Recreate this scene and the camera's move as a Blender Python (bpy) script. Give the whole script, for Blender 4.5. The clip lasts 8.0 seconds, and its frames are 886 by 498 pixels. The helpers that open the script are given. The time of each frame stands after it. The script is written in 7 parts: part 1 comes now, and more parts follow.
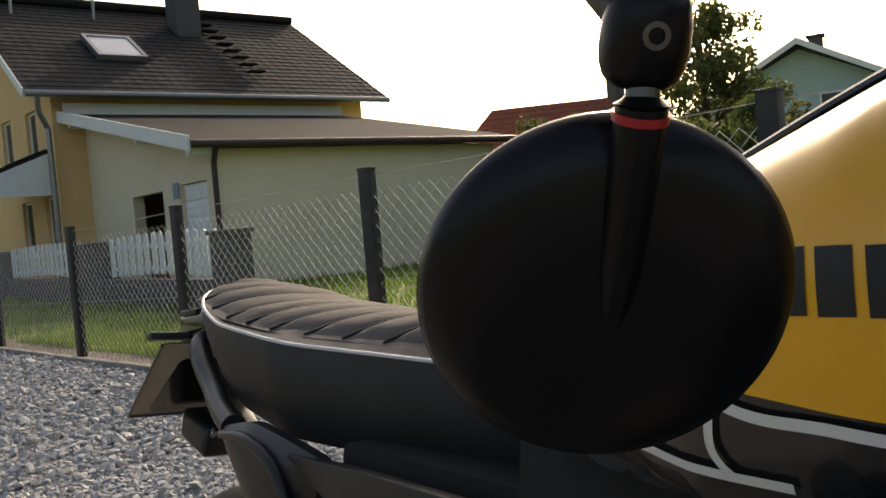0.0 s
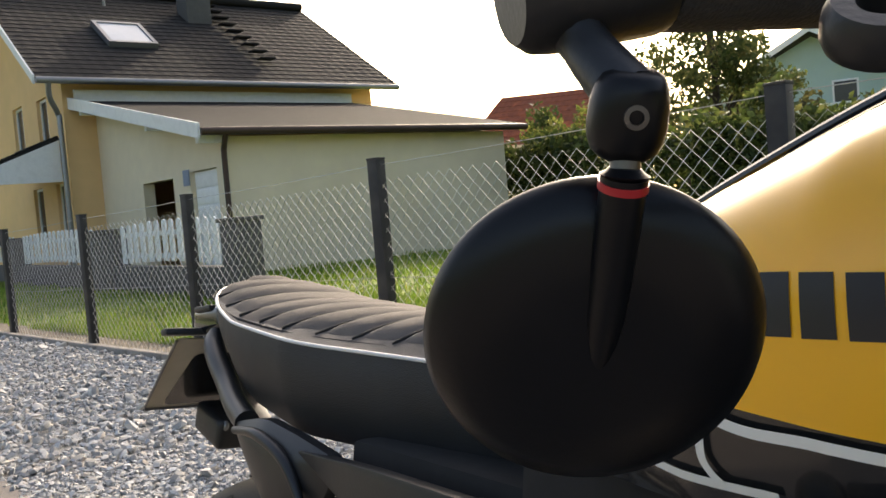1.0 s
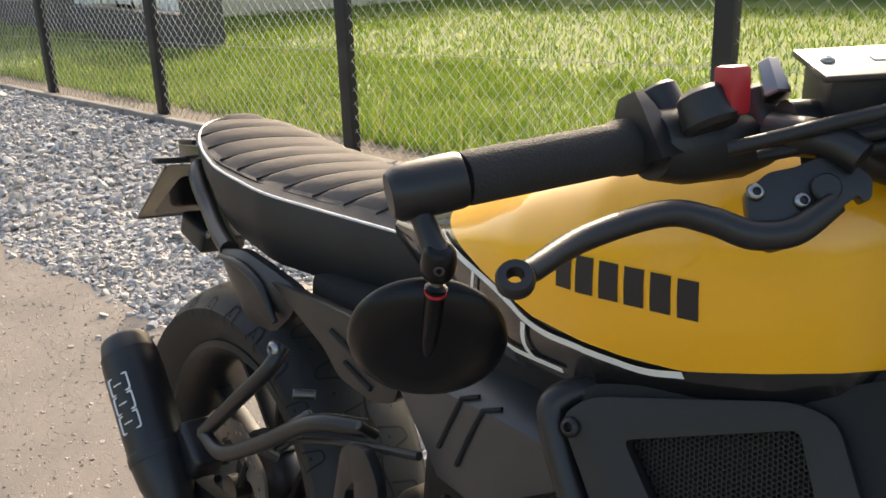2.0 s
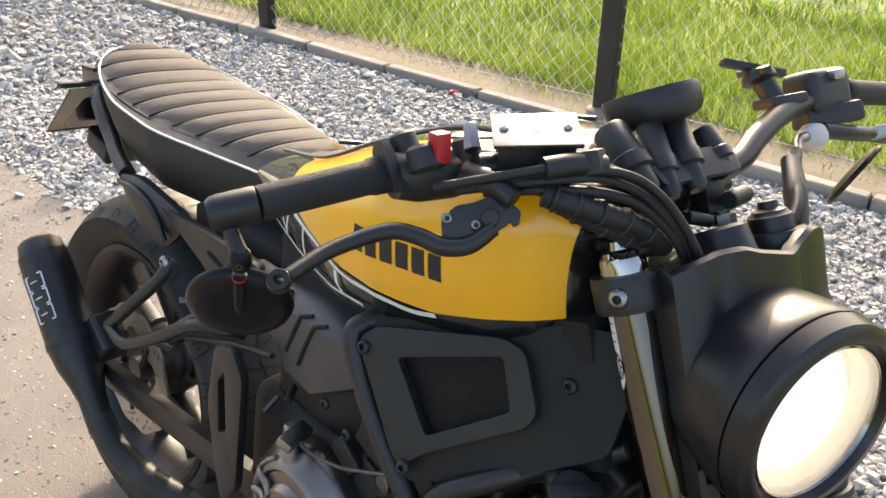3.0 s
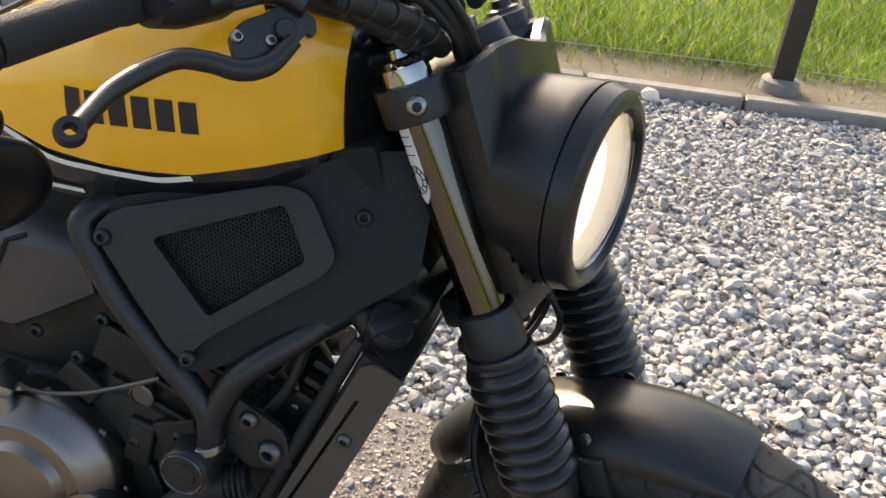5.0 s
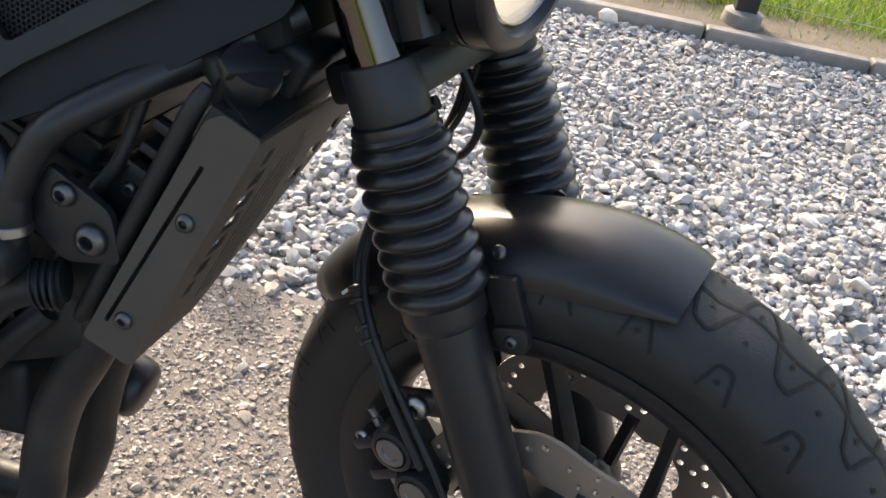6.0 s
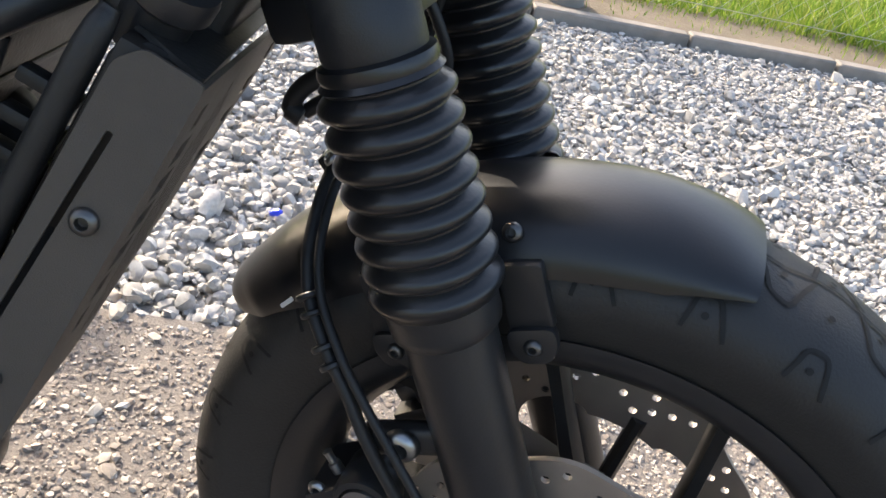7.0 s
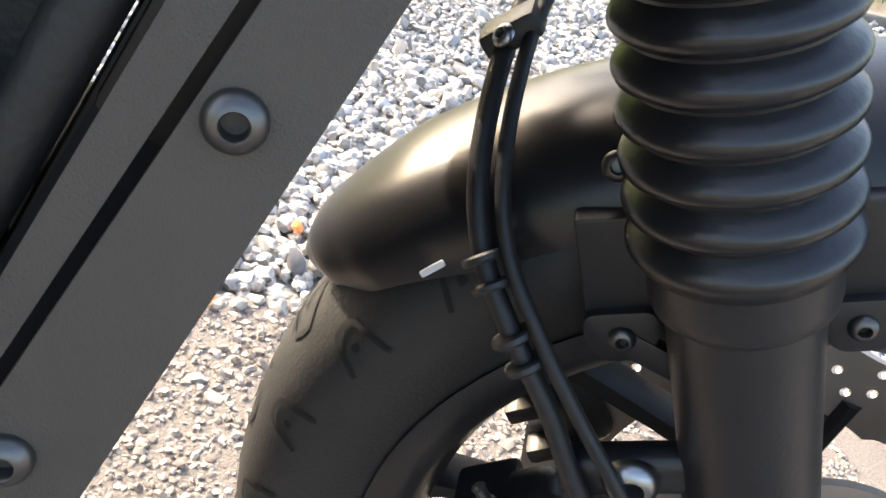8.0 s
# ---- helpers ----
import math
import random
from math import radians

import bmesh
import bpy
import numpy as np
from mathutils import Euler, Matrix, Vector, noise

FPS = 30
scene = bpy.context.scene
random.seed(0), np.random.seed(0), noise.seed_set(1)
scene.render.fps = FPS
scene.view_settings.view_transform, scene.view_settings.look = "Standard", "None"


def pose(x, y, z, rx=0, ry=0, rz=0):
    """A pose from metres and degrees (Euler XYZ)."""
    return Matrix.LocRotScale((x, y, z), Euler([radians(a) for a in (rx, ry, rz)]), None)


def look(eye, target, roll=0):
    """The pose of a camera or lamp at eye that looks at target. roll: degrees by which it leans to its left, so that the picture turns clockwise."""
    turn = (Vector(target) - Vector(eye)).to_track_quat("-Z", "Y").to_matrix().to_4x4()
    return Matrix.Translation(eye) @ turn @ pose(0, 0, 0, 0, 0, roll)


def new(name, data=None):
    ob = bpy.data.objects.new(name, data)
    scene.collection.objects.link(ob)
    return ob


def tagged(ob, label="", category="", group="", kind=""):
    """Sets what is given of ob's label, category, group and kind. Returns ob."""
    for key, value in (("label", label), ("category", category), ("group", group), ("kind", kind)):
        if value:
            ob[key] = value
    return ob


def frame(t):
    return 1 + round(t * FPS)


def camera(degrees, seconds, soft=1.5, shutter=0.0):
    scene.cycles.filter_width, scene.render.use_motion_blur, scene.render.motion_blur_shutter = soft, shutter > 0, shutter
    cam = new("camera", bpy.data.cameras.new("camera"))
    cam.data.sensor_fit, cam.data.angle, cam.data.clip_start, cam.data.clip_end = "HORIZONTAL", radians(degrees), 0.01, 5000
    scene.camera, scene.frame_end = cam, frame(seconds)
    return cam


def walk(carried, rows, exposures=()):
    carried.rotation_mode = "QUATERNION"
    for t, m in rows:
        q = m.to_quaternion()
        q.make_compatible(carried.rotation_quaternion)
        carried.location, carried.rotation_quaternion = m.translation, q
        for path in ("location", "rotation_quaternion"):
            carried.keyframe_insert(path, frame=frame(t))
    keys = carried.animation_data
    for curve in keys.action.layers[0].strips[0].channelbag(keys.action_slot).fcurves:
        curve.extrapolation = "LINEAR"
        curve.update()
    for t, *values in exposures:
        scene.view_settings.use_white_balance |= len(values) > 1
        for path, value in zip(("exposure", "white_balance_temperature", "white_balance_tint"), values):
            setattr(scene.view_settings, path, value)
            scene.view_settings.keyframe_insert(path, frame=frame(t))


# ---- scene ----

# ---- camera ----
cam = camera(53.0, 8.0, soft=1.6)
PATH = [
    (0, (0.334, -0.37, 0.915), (-1.224, 0.882, 0.845), -5.0),
    (0.5, (0.316, -0.334, 0.924), (-1.261, 0.894, 0.852), -5.3),
    (1, (0.353, -0.382, 0.931), (-1.218, 0.851, 0.834), -4.8),
    (1.5, (0.453, -0.469, 0.971), (-1.085, 0.778, 0.686), -3.9),
    (1.7, (0.484, -0.474, 1.019), (-1.031, 0.755, 0.582), -3.3),
    (2.8, (0.74, -0.546, 1.272), (-0.54, 0.67, 0.333), 1.3),
    (3, (0.766, -0.535, 1.285), (-0.494, 0.705, 0.349), 1.2),
    (3.5, (0.815, -0.503, 1.289), (-0.347, 0.802, 0.316), 0.9),
    (4, (0.789, -0.505, 1.264), (-0.141, 0.906, 0.194), 1.8),
    (4.2, (0.744, -0.527, 1.257), (-0.055, 0.944, 0.162), 2.0),
    (5.3, (0.569, -0.627, 1.116), (0.28, 1.063, 0.085), 6.9),
    (5.5, (0.582, -0.605, 1.059), (0.298, 1.093, 0.041), 8.2),
    (5.8, (0.605, -0.575, 0.994), (0.367, 1.109, -0.059), 10.5),
    (6, (0.638, -0.536, 0.964), (0.406, 1.11, -0.147), 11.2),
    (6.5, (0.643, -0.44, 0.918), (0.495, 1.227, -0.177), 12.8),
    (7, (0.516, -0.413, 0.842), (0.704, 1.288, -0.192), 14.2),
    (7.5, (0.414, -0.345, 0.795), (0.826, 1.297, -0.271), 15.8),
    (8, (0.394, -0.233, 0.697), (0.865, 1.386, -0.379), 17.6),
]
walk(cam, [(t, look(eye, aim, roll)) for t, eye, aim, roll in PATH],
     [(t, ev, k, 11) for t, ev, k in ((0, 0.35, 7200), (0.5, 0.65, 7150), (1.0, 1.05, 7050), (1.5, 1.1, 7350), (3, 1.7, 7250), (3.5, 1.55, 7250), (4, 1.45, 7300), (5.5, 1.4, 7000), (6.5, 1.6, 6700), (7.5, 1.9, 6700), (8, 2.28, 6850))])

# ---- light ----
SUN_AZ, SUN_EL = 128.0, 27.0
world = bpy.data.worlds.new("sky")
scene.world = world
world.use_nodes = True
wn = world.node_tree.nodes
sky = wn.new("ShaderNodeTexSky")
sky.sky_type = 'NISHITA'
sky.sun_disc = False
sky.sun_elevation = radians(SUN_EL)
sky.sun_rotation = radians(90.0 - SUN_AZ)
sky.dust_density = 5.0
sky.air_density = 1.0
wn["Background"].inputs["Strength"].default_value = 0.15
world.node_tree.links.new(sky.outputs[0], wn["Background"].inputs[0])
sun = new("sun", bpy.data.lights.new("sun", 'SUN'))
sun.data.energy = 2.1
sun.data.angle = radians(0.6)
sun.data.color = (1.0, 0.9, 0.76)
to_sun = Vector((math.cos(radians(SUN_AZ)) * math.cos(radians(SUN_EL)),
                 math.sin(radians(SUN_AZ)) * math.cos(radians(SUN_EL)), math.sin(radians(SUN_EL))))
sun.matrix_world = look(to_sun * 50.0, (0, 0, 0))

# ---- materials ----
def mat(name, color, rough=0.5, metal=0.0, var=0.25, scale=40.0, bump=0.15, bscale=220.0, coat=0.0,
        tint=None, tscale=6.0, rand=0.0, spec=0.5, bdist=0.0015):
    """Base colour with two scales of variation, roughness break-up and a fine bump."""
    m = bpy.data.materials.new(name)
    m.use_nodes = True
    nt = m.node_tree
    n, lk = nt.nodes, nt.links
    b = n["Principled BSDF"]
    co = n.new("ShaderNodeTexCoord")
    n1 = n.new("ShaderNodeTexNoise")
    n1.inputs["Scale"].default_value = scale
    n1.inputs["Detail"].default_value = 5
    n2 = n.new("ShaderNodeTexNoise")
    n2.inputs["Scale"].default_value = tscale
    n2.inputs["Detail"].default_value = 3
    for k in (n1, n2):
        lk.new(co.outputs["Object"], k.inputs["Vector"])
    mx = n.new("ShaderNodeMix")
    mx.data_type = 'RGBA'
    c = Vector(color)
    mx.inputs[6].default_value = (*(c * (1 - var)), 1)
    mx.inputs[7].default_value = (*[min(1.0, k) for k in c * (1 + var)], 1)
    lk.new(n1.outputs["Fac"], mx.inputs[0])
    mx2 = n.new("ShaderNodeMix")
    mx2.data_type = 'RGBA'
    t = Vector(tint) if tint else c * (1 - var * 0.6)
    mx2.inputs[7].default_value = (*t, 1)
    ramp = n.new("ShaderNodeMapRange")
    ramp.inputs[1].default_value, ramp.inputs[2].default_value = 0.48, 0.72
    lk.new(n2.outputs["Fac"], ramp.inputs[0])
    lk.new(ramp.outputs[0], mx2.inputs[0])
    lk.new(mx.outputs[2], mx2.inputs[6])
    out = mx2.outputs[2]
    if rand:
        oi = n.new("ShaderNodeObjectInfo")
        hs = n.new("ShaderNodeHueSaturation")
        mr = n.new("ShaderNodeMapRange")
        mr.inputs[3].default_value, mr.inputs[4].default_value = 1 - rand, 1 + rand
        lk.new(oi.outputs["Random"], mr.inputs[0])
        lk.new(mr.outputs[0], hs.inputs["Value"])
        lk.new(out, hs.inputs["Color"])
        out = hs.outputs[0]
    lk.new(out, b.inputs["Base Color"])
    rr = n.new("ShaderNodeMapRange")
    rr.inputs[3].default_value, rr.inputs[4].default_value = max(0.02, rough - 0.12 * rough), min(1, rough + 0.2 * rough)
    lk.new(n1.outputs["Fac"], rr.inputs[0])
    lk.new(rr.outputs[0], b.inputs["Roughness"])
    b.inputs["Metallic"].default_value = metal
    b.inputs["Coat Weight"].default_value = coat
    b.inputs["Coat Roughness"].default_value = 0.04
    b.inputs["Specular IOR Level"].default_value = spec
    if bump:
        nb = n.new("ShaderNodeTexNoise")
        nb.inputs["Scale"].default_value = bscale
        nb.inputs["Detail"].default_value = 4
        lk.new(co.outputs["Object"], nb.inputs["Vector"])
        bp = n.new("ShaderNodeBump")
        bp.inputs["Strength"].default_value = bump
        bp.inputs["Distance"].default_value = bdist
        lk.new(nb.outputs["Fac"], bp.inputs["Height"])
        lk.new(bp.outputs[0], b.inputs["Normal"])
    return m


def island_mat(name, stops, rough=0.85, bump=0.3, bscale=300.0, sub=0.0, trans=None):
    """Colour picked per loose piece from a ramp."""
    m = bpy.data.materials.new(name)
    m.use_nodes = True
    n, lk = m.node_tree.nodes, m.node_tree.links
    b = n["Principled BSDF"]
    g = n.new("ShaderNodeNewGeometry")
    r = n.new("ShaderNodeValToRGB")
    e = r.color_ramp.elements
    for k, (pos, col) in enumerate(stops):
        x = e[k] if k < 2 else e.new(pos)
        x.position = pos
        x.color = (*col, 1)
    lk.new(g.outputs["Random Per Island"], r.inputs[0])
    co = n.new("ShaderNodeTexCoord")
    no = n.new("ShaderNodeTexNoise")
    no.inputs["Scale"].default_value = bscale
    no.inputs["Detail"].default_value = 4
    lk.new(co.outputs["Object"], no.inputs["Vector"])
    hs = n.new("ShaderNodeHueSaturation")
    mr = n.new("ShaderNodeMapRange")
    mr.inputs[3].default_value, mr.inputs[4].default_value = 0.7, 1.3
    lk.new(no.outputs["Fac"], mr.inputs[0])
    lk.new(mr.outputs[0], hs.inputs["Value"])
    lk.new(r.outputs[0], hs.inputs["Color"])
    lk.new(hs.outputs[0], b.inputs["Base Color"])
    b.inputs["Roughness"].default_value = rough
    if bump:
        bp = n.new("ShaderNodeBump")
        bp.inputs["Strength"].default_value = bump
        bp.inputs["Distance"].default_value = 0.002
        lk.new(no.outputs["Fac"], bp.inputs["Height"])
        lk.new(bp.outputs[0], b.inputs["Normal"])
    if trans:
        tr = n.new("ShaderNodeBsdfTranslucent")
        lk.new(hs.outputs[0], tr.inputs["Color"])
        ms = n.new("ShaderNodeMixShader")
        ms.inputs[0].default_value = trans
        lk.new(b.outputs[0], ms.inputs[1])
        lk.new(tr.outputs[0], ms.inputs[2])
        lk.new(ms.outputs[0], n["Material Output"].inputs[0])
    return m


YELLOW = mat("yellow_paint", (0.96, 0.475, 0.008), 0.3, 0.0, 0.03, 8, 0.02, 900, coat=0.7, tint=(0.92, 0.44, 0.008))
GLOSSB = mat("gloss_black_paint", (0.012, 0.012, 0.013), 0.2, 0.0, 0.2, 20, 0.02, 700, coat=0.8)
WHITE = mat("white_stripe", (0.78, 0.78, 0.76), 0.35, 0.0, 0.05, 60, 0.02)
LETTER = mat("logo_black", (0.015, 0.015, 0.02), 0.35, 0.0, 0.2, 60, 0.03)
SATIN = mat("satin_black_metal", (0.014, 0.014, 0.0155), 0.38, 0.0, 0.25, 60, 0.10, 500, tint=(0.022, 0.021, 0.021))
PLASTIC = mat("black_plastic", (0.015, 0.015, 0.0165), 0.42, 0.0, 0.2, 90, 0.15, 900, tint=(0.024, 0.0235, 0.023))
GUARDM = mat("blasted_guard", (0.080, 0.067, 0.055), 0.6, 0.2, 0.15, 90, 0.35, 1400, tint=(0.096, 0.080, 0.066))
DSTEEL = mat("dark_bolt_steel", (0.14, 0.135, 0.13), 0.35, 0.9, 0.2, 60, 0.1)
SHROUDB = mat("shroud_black", (0.011, 0.011, 0.0115), 0.55, 0.0, 0.2, 60, 0.12, 700, tint=(0.015, 0.0145, 0.014), spec=0.3)
RIMM = mat("shroud_rim", (0.020, 0.0195, 0.0195), 0.5, 0.0, 0.15, 50, 0.12, 800, tint=(0.027, 0.026, 0.025), spec=0.4)
GREYPL = mat("anthracite_panel", (0.060, 0.060, 0.063), 0.36, 0.3, 0.15, 50, 0.12, 800, tint=(0.072, 0.071, 0.071))
RUBBER = mat("rubber", (0.014, 0.014, 0.015), 0.5, 0.0, 0.25, 70, 0.2, 400, tint=(0.024, 0.023, 0.022), spec=0.45)
GRIPM = mat("knurled_rubber", (0.03, 0.029, 0.029), 0.7, 0.0, 0.3, 260, 0.8, 700, tint=(0.045, 0.043, 0.04), spec=0.35, bdist=0.002)
GAITER = mat("gaiter_rubber", (0.00936, 0.00936, 0.0104), 0.29, 0.0, 0.25, 70, 0.12, 300, tint=(0.02, 0.02, 0.02), spec=0.6)
TYRE = mat("tyre_rubber", (0.022, 0.0215, 0.021), 0.55, 0.0, 0.3, 60, 0.3, 500, tint=(0.032, 0.0305, 0.029), spec=0.4)
# near-black that paints the shade of tread cuts on an uncut tyre
GROOVE = mat("tread_groove_shade", (0.008, 0.008, 0.008), 0.8, 0.0, 0.2, 60, 0.1)
VINYL = mat("seat_vinyl", (0.018, 0.018, 0.020), 0.5, 0.0, 0.2, 50, 0.4, 700, tint=(0.026, 0.026, 0.028))
FABRIC = mat("seat_fabric", (0.105, 0.089, 0.078), 0.85, 0.0, 0.22, 160, 0.5, 1200, tint=(0.125, 0.106, 0.094))
# near-black of seams and print, also of sheets standing in for shaded gaps
SEAMSHADE = mat("seam_and_shade_black", (0.012, 0.011, 0.011), 0.9, 0.0, 0.2, 60, 0.1)
CHROME = mat("chrome", (0.42, 0.41, 0.395), 0.06, 1.0, 0.05, 30, 0.01)
FORKTUBE = mat("fork_chrome", (0.135, 0.120, 0.108), 0.07, 1.0, 0.06, 30, 0.01)
MUDG = mat("mudguard_paint", (0.0100, 0.0100, 0.0115), 0.30, 0.0, 0.2, 40, 0.05, 500, tint=(0.015, 0.0145, 0.0145), spec=0.5)
WHEELM = mat("wheel_black", (0.012, 0.012, 0.0125), 0.5, 0.0, 0.25, 50, 0.1, 400, spec=0.3)
LIDM = mat("lid_aluminium", (0.085, 0.088, 0.097), 0.4, 1.0, 0.08, 60, 0.05)
STEEL = mat("brushed_steel", (0.34, 0.34, 0.34), 0.3, 1.0, 0.15, 90, 0.08)
ALU = mat("silver_aluminium", (0.21, 0.215, 0.23), 0.3, 1.0, 0.08, 60, 0.05)
BRONZE = mat("engine_cover_metal", (0.23, 0.205, 0.185), 0.3, 1.0, 0.2, 40, 0.1, tint=(0.20, 0.175, 0.155))
ENGINE = mat("engine_black", (0.018, 0.0175, 0.0175), 0.48, 0.3, 0.3, 50, 0.3, 350, tint=(0.036, 0.034, 0.032))
PIPE = mat("blackened_pipe", (0.032, 0.030, 0.029), 0.5, 0.4, 0.3, 30, 0.15, tint=(0.08, 0.07, 0.06))
BOOT = mat("pale_boot", (0.62, 0.58, 0.55), 0.45, 0.0, 0.08, 60, 0.05)
RED = mat("red_plastic", (0.46, 0.02, 0.026), 0.35, 0.0, 0.1, 60, 0.05)
STICKER = mat("sticker_white", (0.75, 0.75, 0.75), 0.5, 0.0, 0.06, 60, 0.03)
PLATEM = mat("plate_back", (0.42, 0.38, 0.3), 0.5, 0.3, 0.2, 30, 0.1)
MESHB = mat("black_mesh", (0.028, 0.024, 0.021), 0.5, 0.4, 0.3, 60, 0.1)
MIRRORB = mat("mirror_shell", (0.006, 0.006, 0.0075), 0.32, 0.0, 0.2, 40, 0.05, 400, spec=0.25)

LAMP = bpy.data.materials.new("lamp_glow")
LAMP.use_nodes = True
LAMP.node_tree.nodes["Principled BSDF"].inputs["Emission Color"].default_value = (1.0, 0.86, 0.62, 1)
LAMP.node_tree.nodes["Principled BSDF"].inputs["Emission Strength"].default_value = 5.0
# the bulb's light on the reflector is put in as emission
GLOW = LAMP.copy()
GLOW.name = "glowing_reflector"
GLOW.node_tree.nodes["Principled BSDF"].inputs["Emission Strength"].default_value = 0.27
GLOW.node_tree.nodes["Principled BSDF"].inputs["Emission Color"].default_value = (1.0, 0.87, 0.68, 1)
GLOW.node_tree.nodes["Principled BSDF"].inputs["Base Color"].default_value = (0.4, 0.37, 0.33, 1)
# emission for an added disc that whitens the lamp's centre
CORE = LAMP.copy()
CORE.name = "glow_disc"
CORE.node_tree.nodes["Principled BSDF"].inputs["Emission Color"].default_value = (1.0, 0.93, 0.82, 1)
CORE.node_tree.nodes["Principled BSDF"].inputs["Emission Strength"].default_value = 0.5
GLASS = bpy.data.materials.new("lamp_glass")
GLASS.use_nodes = True
gb = GLASS.node_tree.nodes["Principled BSDF"]
gb.inputs["Transmission Weight"].default_value = 1.0
gb.inputs["Roughness"].default_value = 0.03
gb.inputs["IOR"].default_value = 1.2


# ---- building blocks ----
def part(name, bm, material, parent=None, label="", smooth=True):
    me = bpy.data.meshes.new(name)
    bmesh.ops.recalc_face_normals(bm, faces=bm.faces[:])
    bm.to_mesh(me)
    bm.free()
    me.materials.append(material)
    if smooth:
        me.shade_smooth()
        me.set_sharp_from_angle(angle=radians(38))
    ob = new(name, me)
    if parent:
        ob.parent = parent
    return tagged(ob, label)


def raw_part(name, verts, faces, material, parent=None, label="", smooth=False):
    me = bpy.data.meshes.new(name)
    me.from_pydata(verts, [], faces)
    me.materials.append(material)
    if smooth:
        me.shade_smooth()
    ob = new(name, me)
    if parent:
        ob.parent = parent
    return tagged(ob, label)


def thing(name, label, category, group="", kind="", m=None):
    ob = new(name)
    ob.empty_display_size = 0.1
    if m:
        ob.matrix_basis = m
    return tagged(ob, label, category, group, kind)


def merge(bm, other, m=None):
    if m is not None:
        bmesh.ops.transform(other, matrix=m, verts=other.verts[:])
    me = bpy.data.meshes.new("tmp")
    other.to_mesh(me)
    other.free()
    bm.from_mesh(me)
    bpy.data.meshes.remove(me)
    return bm


def box(size, m=None, bevel=0.0, seg=2, bm=None):
    b = bmesh.new()
    bmesh.ops.create_cube(b, size=1.0)
    bmesh.ops.scale(b, vec=size, verts=b.verts[:])
    if bevel:
        bmesh.ops.bevel(b, geom=b.edges[:], offset=bevel, segments=seg, profile=0.6, affect='EDGES')
    if m is not None:
        bmesh.ops.transform(b, matrix=m, verts=b.verts[:])
    return merge(bm, b) if bm else b


def at(x, y, z):
    return Matrix.Translation((x, y, z))


def along(p0, p1):
    """A pose at p0 whose z runs to p1."""
    d = Vector(p1) - Vector(p0)
    return Matrix.Translation(p0) @ d.to_track_quat('Z', 'Y').to_matrix().to_4x4()


def lathe(profile, m=None, seg=32, bm=None, arc=None):
    """Revolves (radius, height) pairs round z."""
    b = bmesh.new()
    rings = []
    n = seg
    for r, h in profile:
        if r < 1e-6:
            rings.append([b.verts.new((0, 0, h))])
        else:
            rings.append([b.verts.new((r * math.cos(2 * math.pi * k / n), r * math.sin(2 * math.pi * k / n), h)) for k in range(n)])
    for a, c in zip(rings, rings[1:]):
        for k in range(n):
            j = (k + 1) % n
            q = [a[k % len(a)], a[j % len(a)], c[j % len(c)], c[k % len(c)]]
            q = [v for i, v in enumerate(q) if v not in q[:i]]
            if len(q) > 2:
                b.faces.new(q)
    if m is not None:
        bmesh.ops.transform(b, matrix=m, verts=b.verts[:])
    return merge(bm, b) if bm else b


def rod(p0, p1, r0, r1=None, seg=16, bm=None, bev=0.0):
    r1 = r0 if r1 is None else r1
    h = (Vector(p1) - Vector(p0)).length
    e = min(bev, h / 3, r0 * 0.8, r1 * 0.8)
    prof = [(0, 0), (r0 - e, 0), (r0, e), (r1, h - e), (r1 - e, h), (0, h)] if e else [(0, 0), (r0, 0), (r1, h), (0, h)]
    return lathe(prof, along(p0, p1), seg, bm)


def curve_points(pts, n=8):
    p = [Vector(q) for q in pts]
    p = [p[0] * 2 - p[1]] + p + [p[-1] * 2 - p[-2]]
    out = []
    for i in range(1, len(p) - 2):
        a, b, c, d = p[i - 1:i + 3]
        for k in range(n):
            t = k / n
            out.append(0.5 * (2 * b + (c - a) * t + (2 * a - 5 * b + 4 * c - d) * t * t + (3 * b - a - 3 * c + d) * t ** 3))
    out.append(p[-2])
    return out


def tube(pts, r, seg=12, n=8, bm=None, smooth=True):
    """A tube through points; r a number or one per point."""
    b = bmesh.new()
    path = curve_points(pts, n) if smooth else [Vector(q) for q in pts]
    if isinstance(r, (int, float)):
        rad = [r] * len(path)
    else:
        rad = [float(x) for x in np.interp(np.linspace(0, len(r) - 1, len(path)), range(len(r)), r)]
    rings, up = [], Vector((0.31, 0.2, 0.93))
    for i, q in enumerate(path):
        d = (path[min(i + 1, len(path) - 1)] - path[max(i - 1, 0)]).normalized()
        s = d.cross(up).normalized()
        up = s.cross(d).normalized()
        rings.append([b.verts.new(q + rad[i] * (math.cos(2 * math.pi * k / seg) * s + math.sin(2 * math.pi * k / seg) * up)) for k in range(seg)])
    for a, c in zip(rings, rings[1:]):
        for k in range(seg):
            b.faces.new((a[k], a[(k + 1) % seg], c[(k + 1) % seg], c[k]))
    b.faces.new(rings[0][::-1])
    b.faces.new(rings[-1])
    return merge(bm, b) if bm else b


def loft(rings, bm=None, closed=True, caps=True):
    b = bmesh.new()
    rs = [[b.verts.new(p) for p in ring] for ring in rings]
    n = len(rs[0])
    for a, c in zip(rs, rs[1:]):
        for k in range(n if closed else n - 1):
            b.faces.new((a[k], a[(k + 1) % n], c[(k + 1) % n], c[k]))
    if caps and closed:
        b.faces.new(rs[0][::-1])
        b.faces.new(rs[-1])
    return merge(bm, b) if bm else b


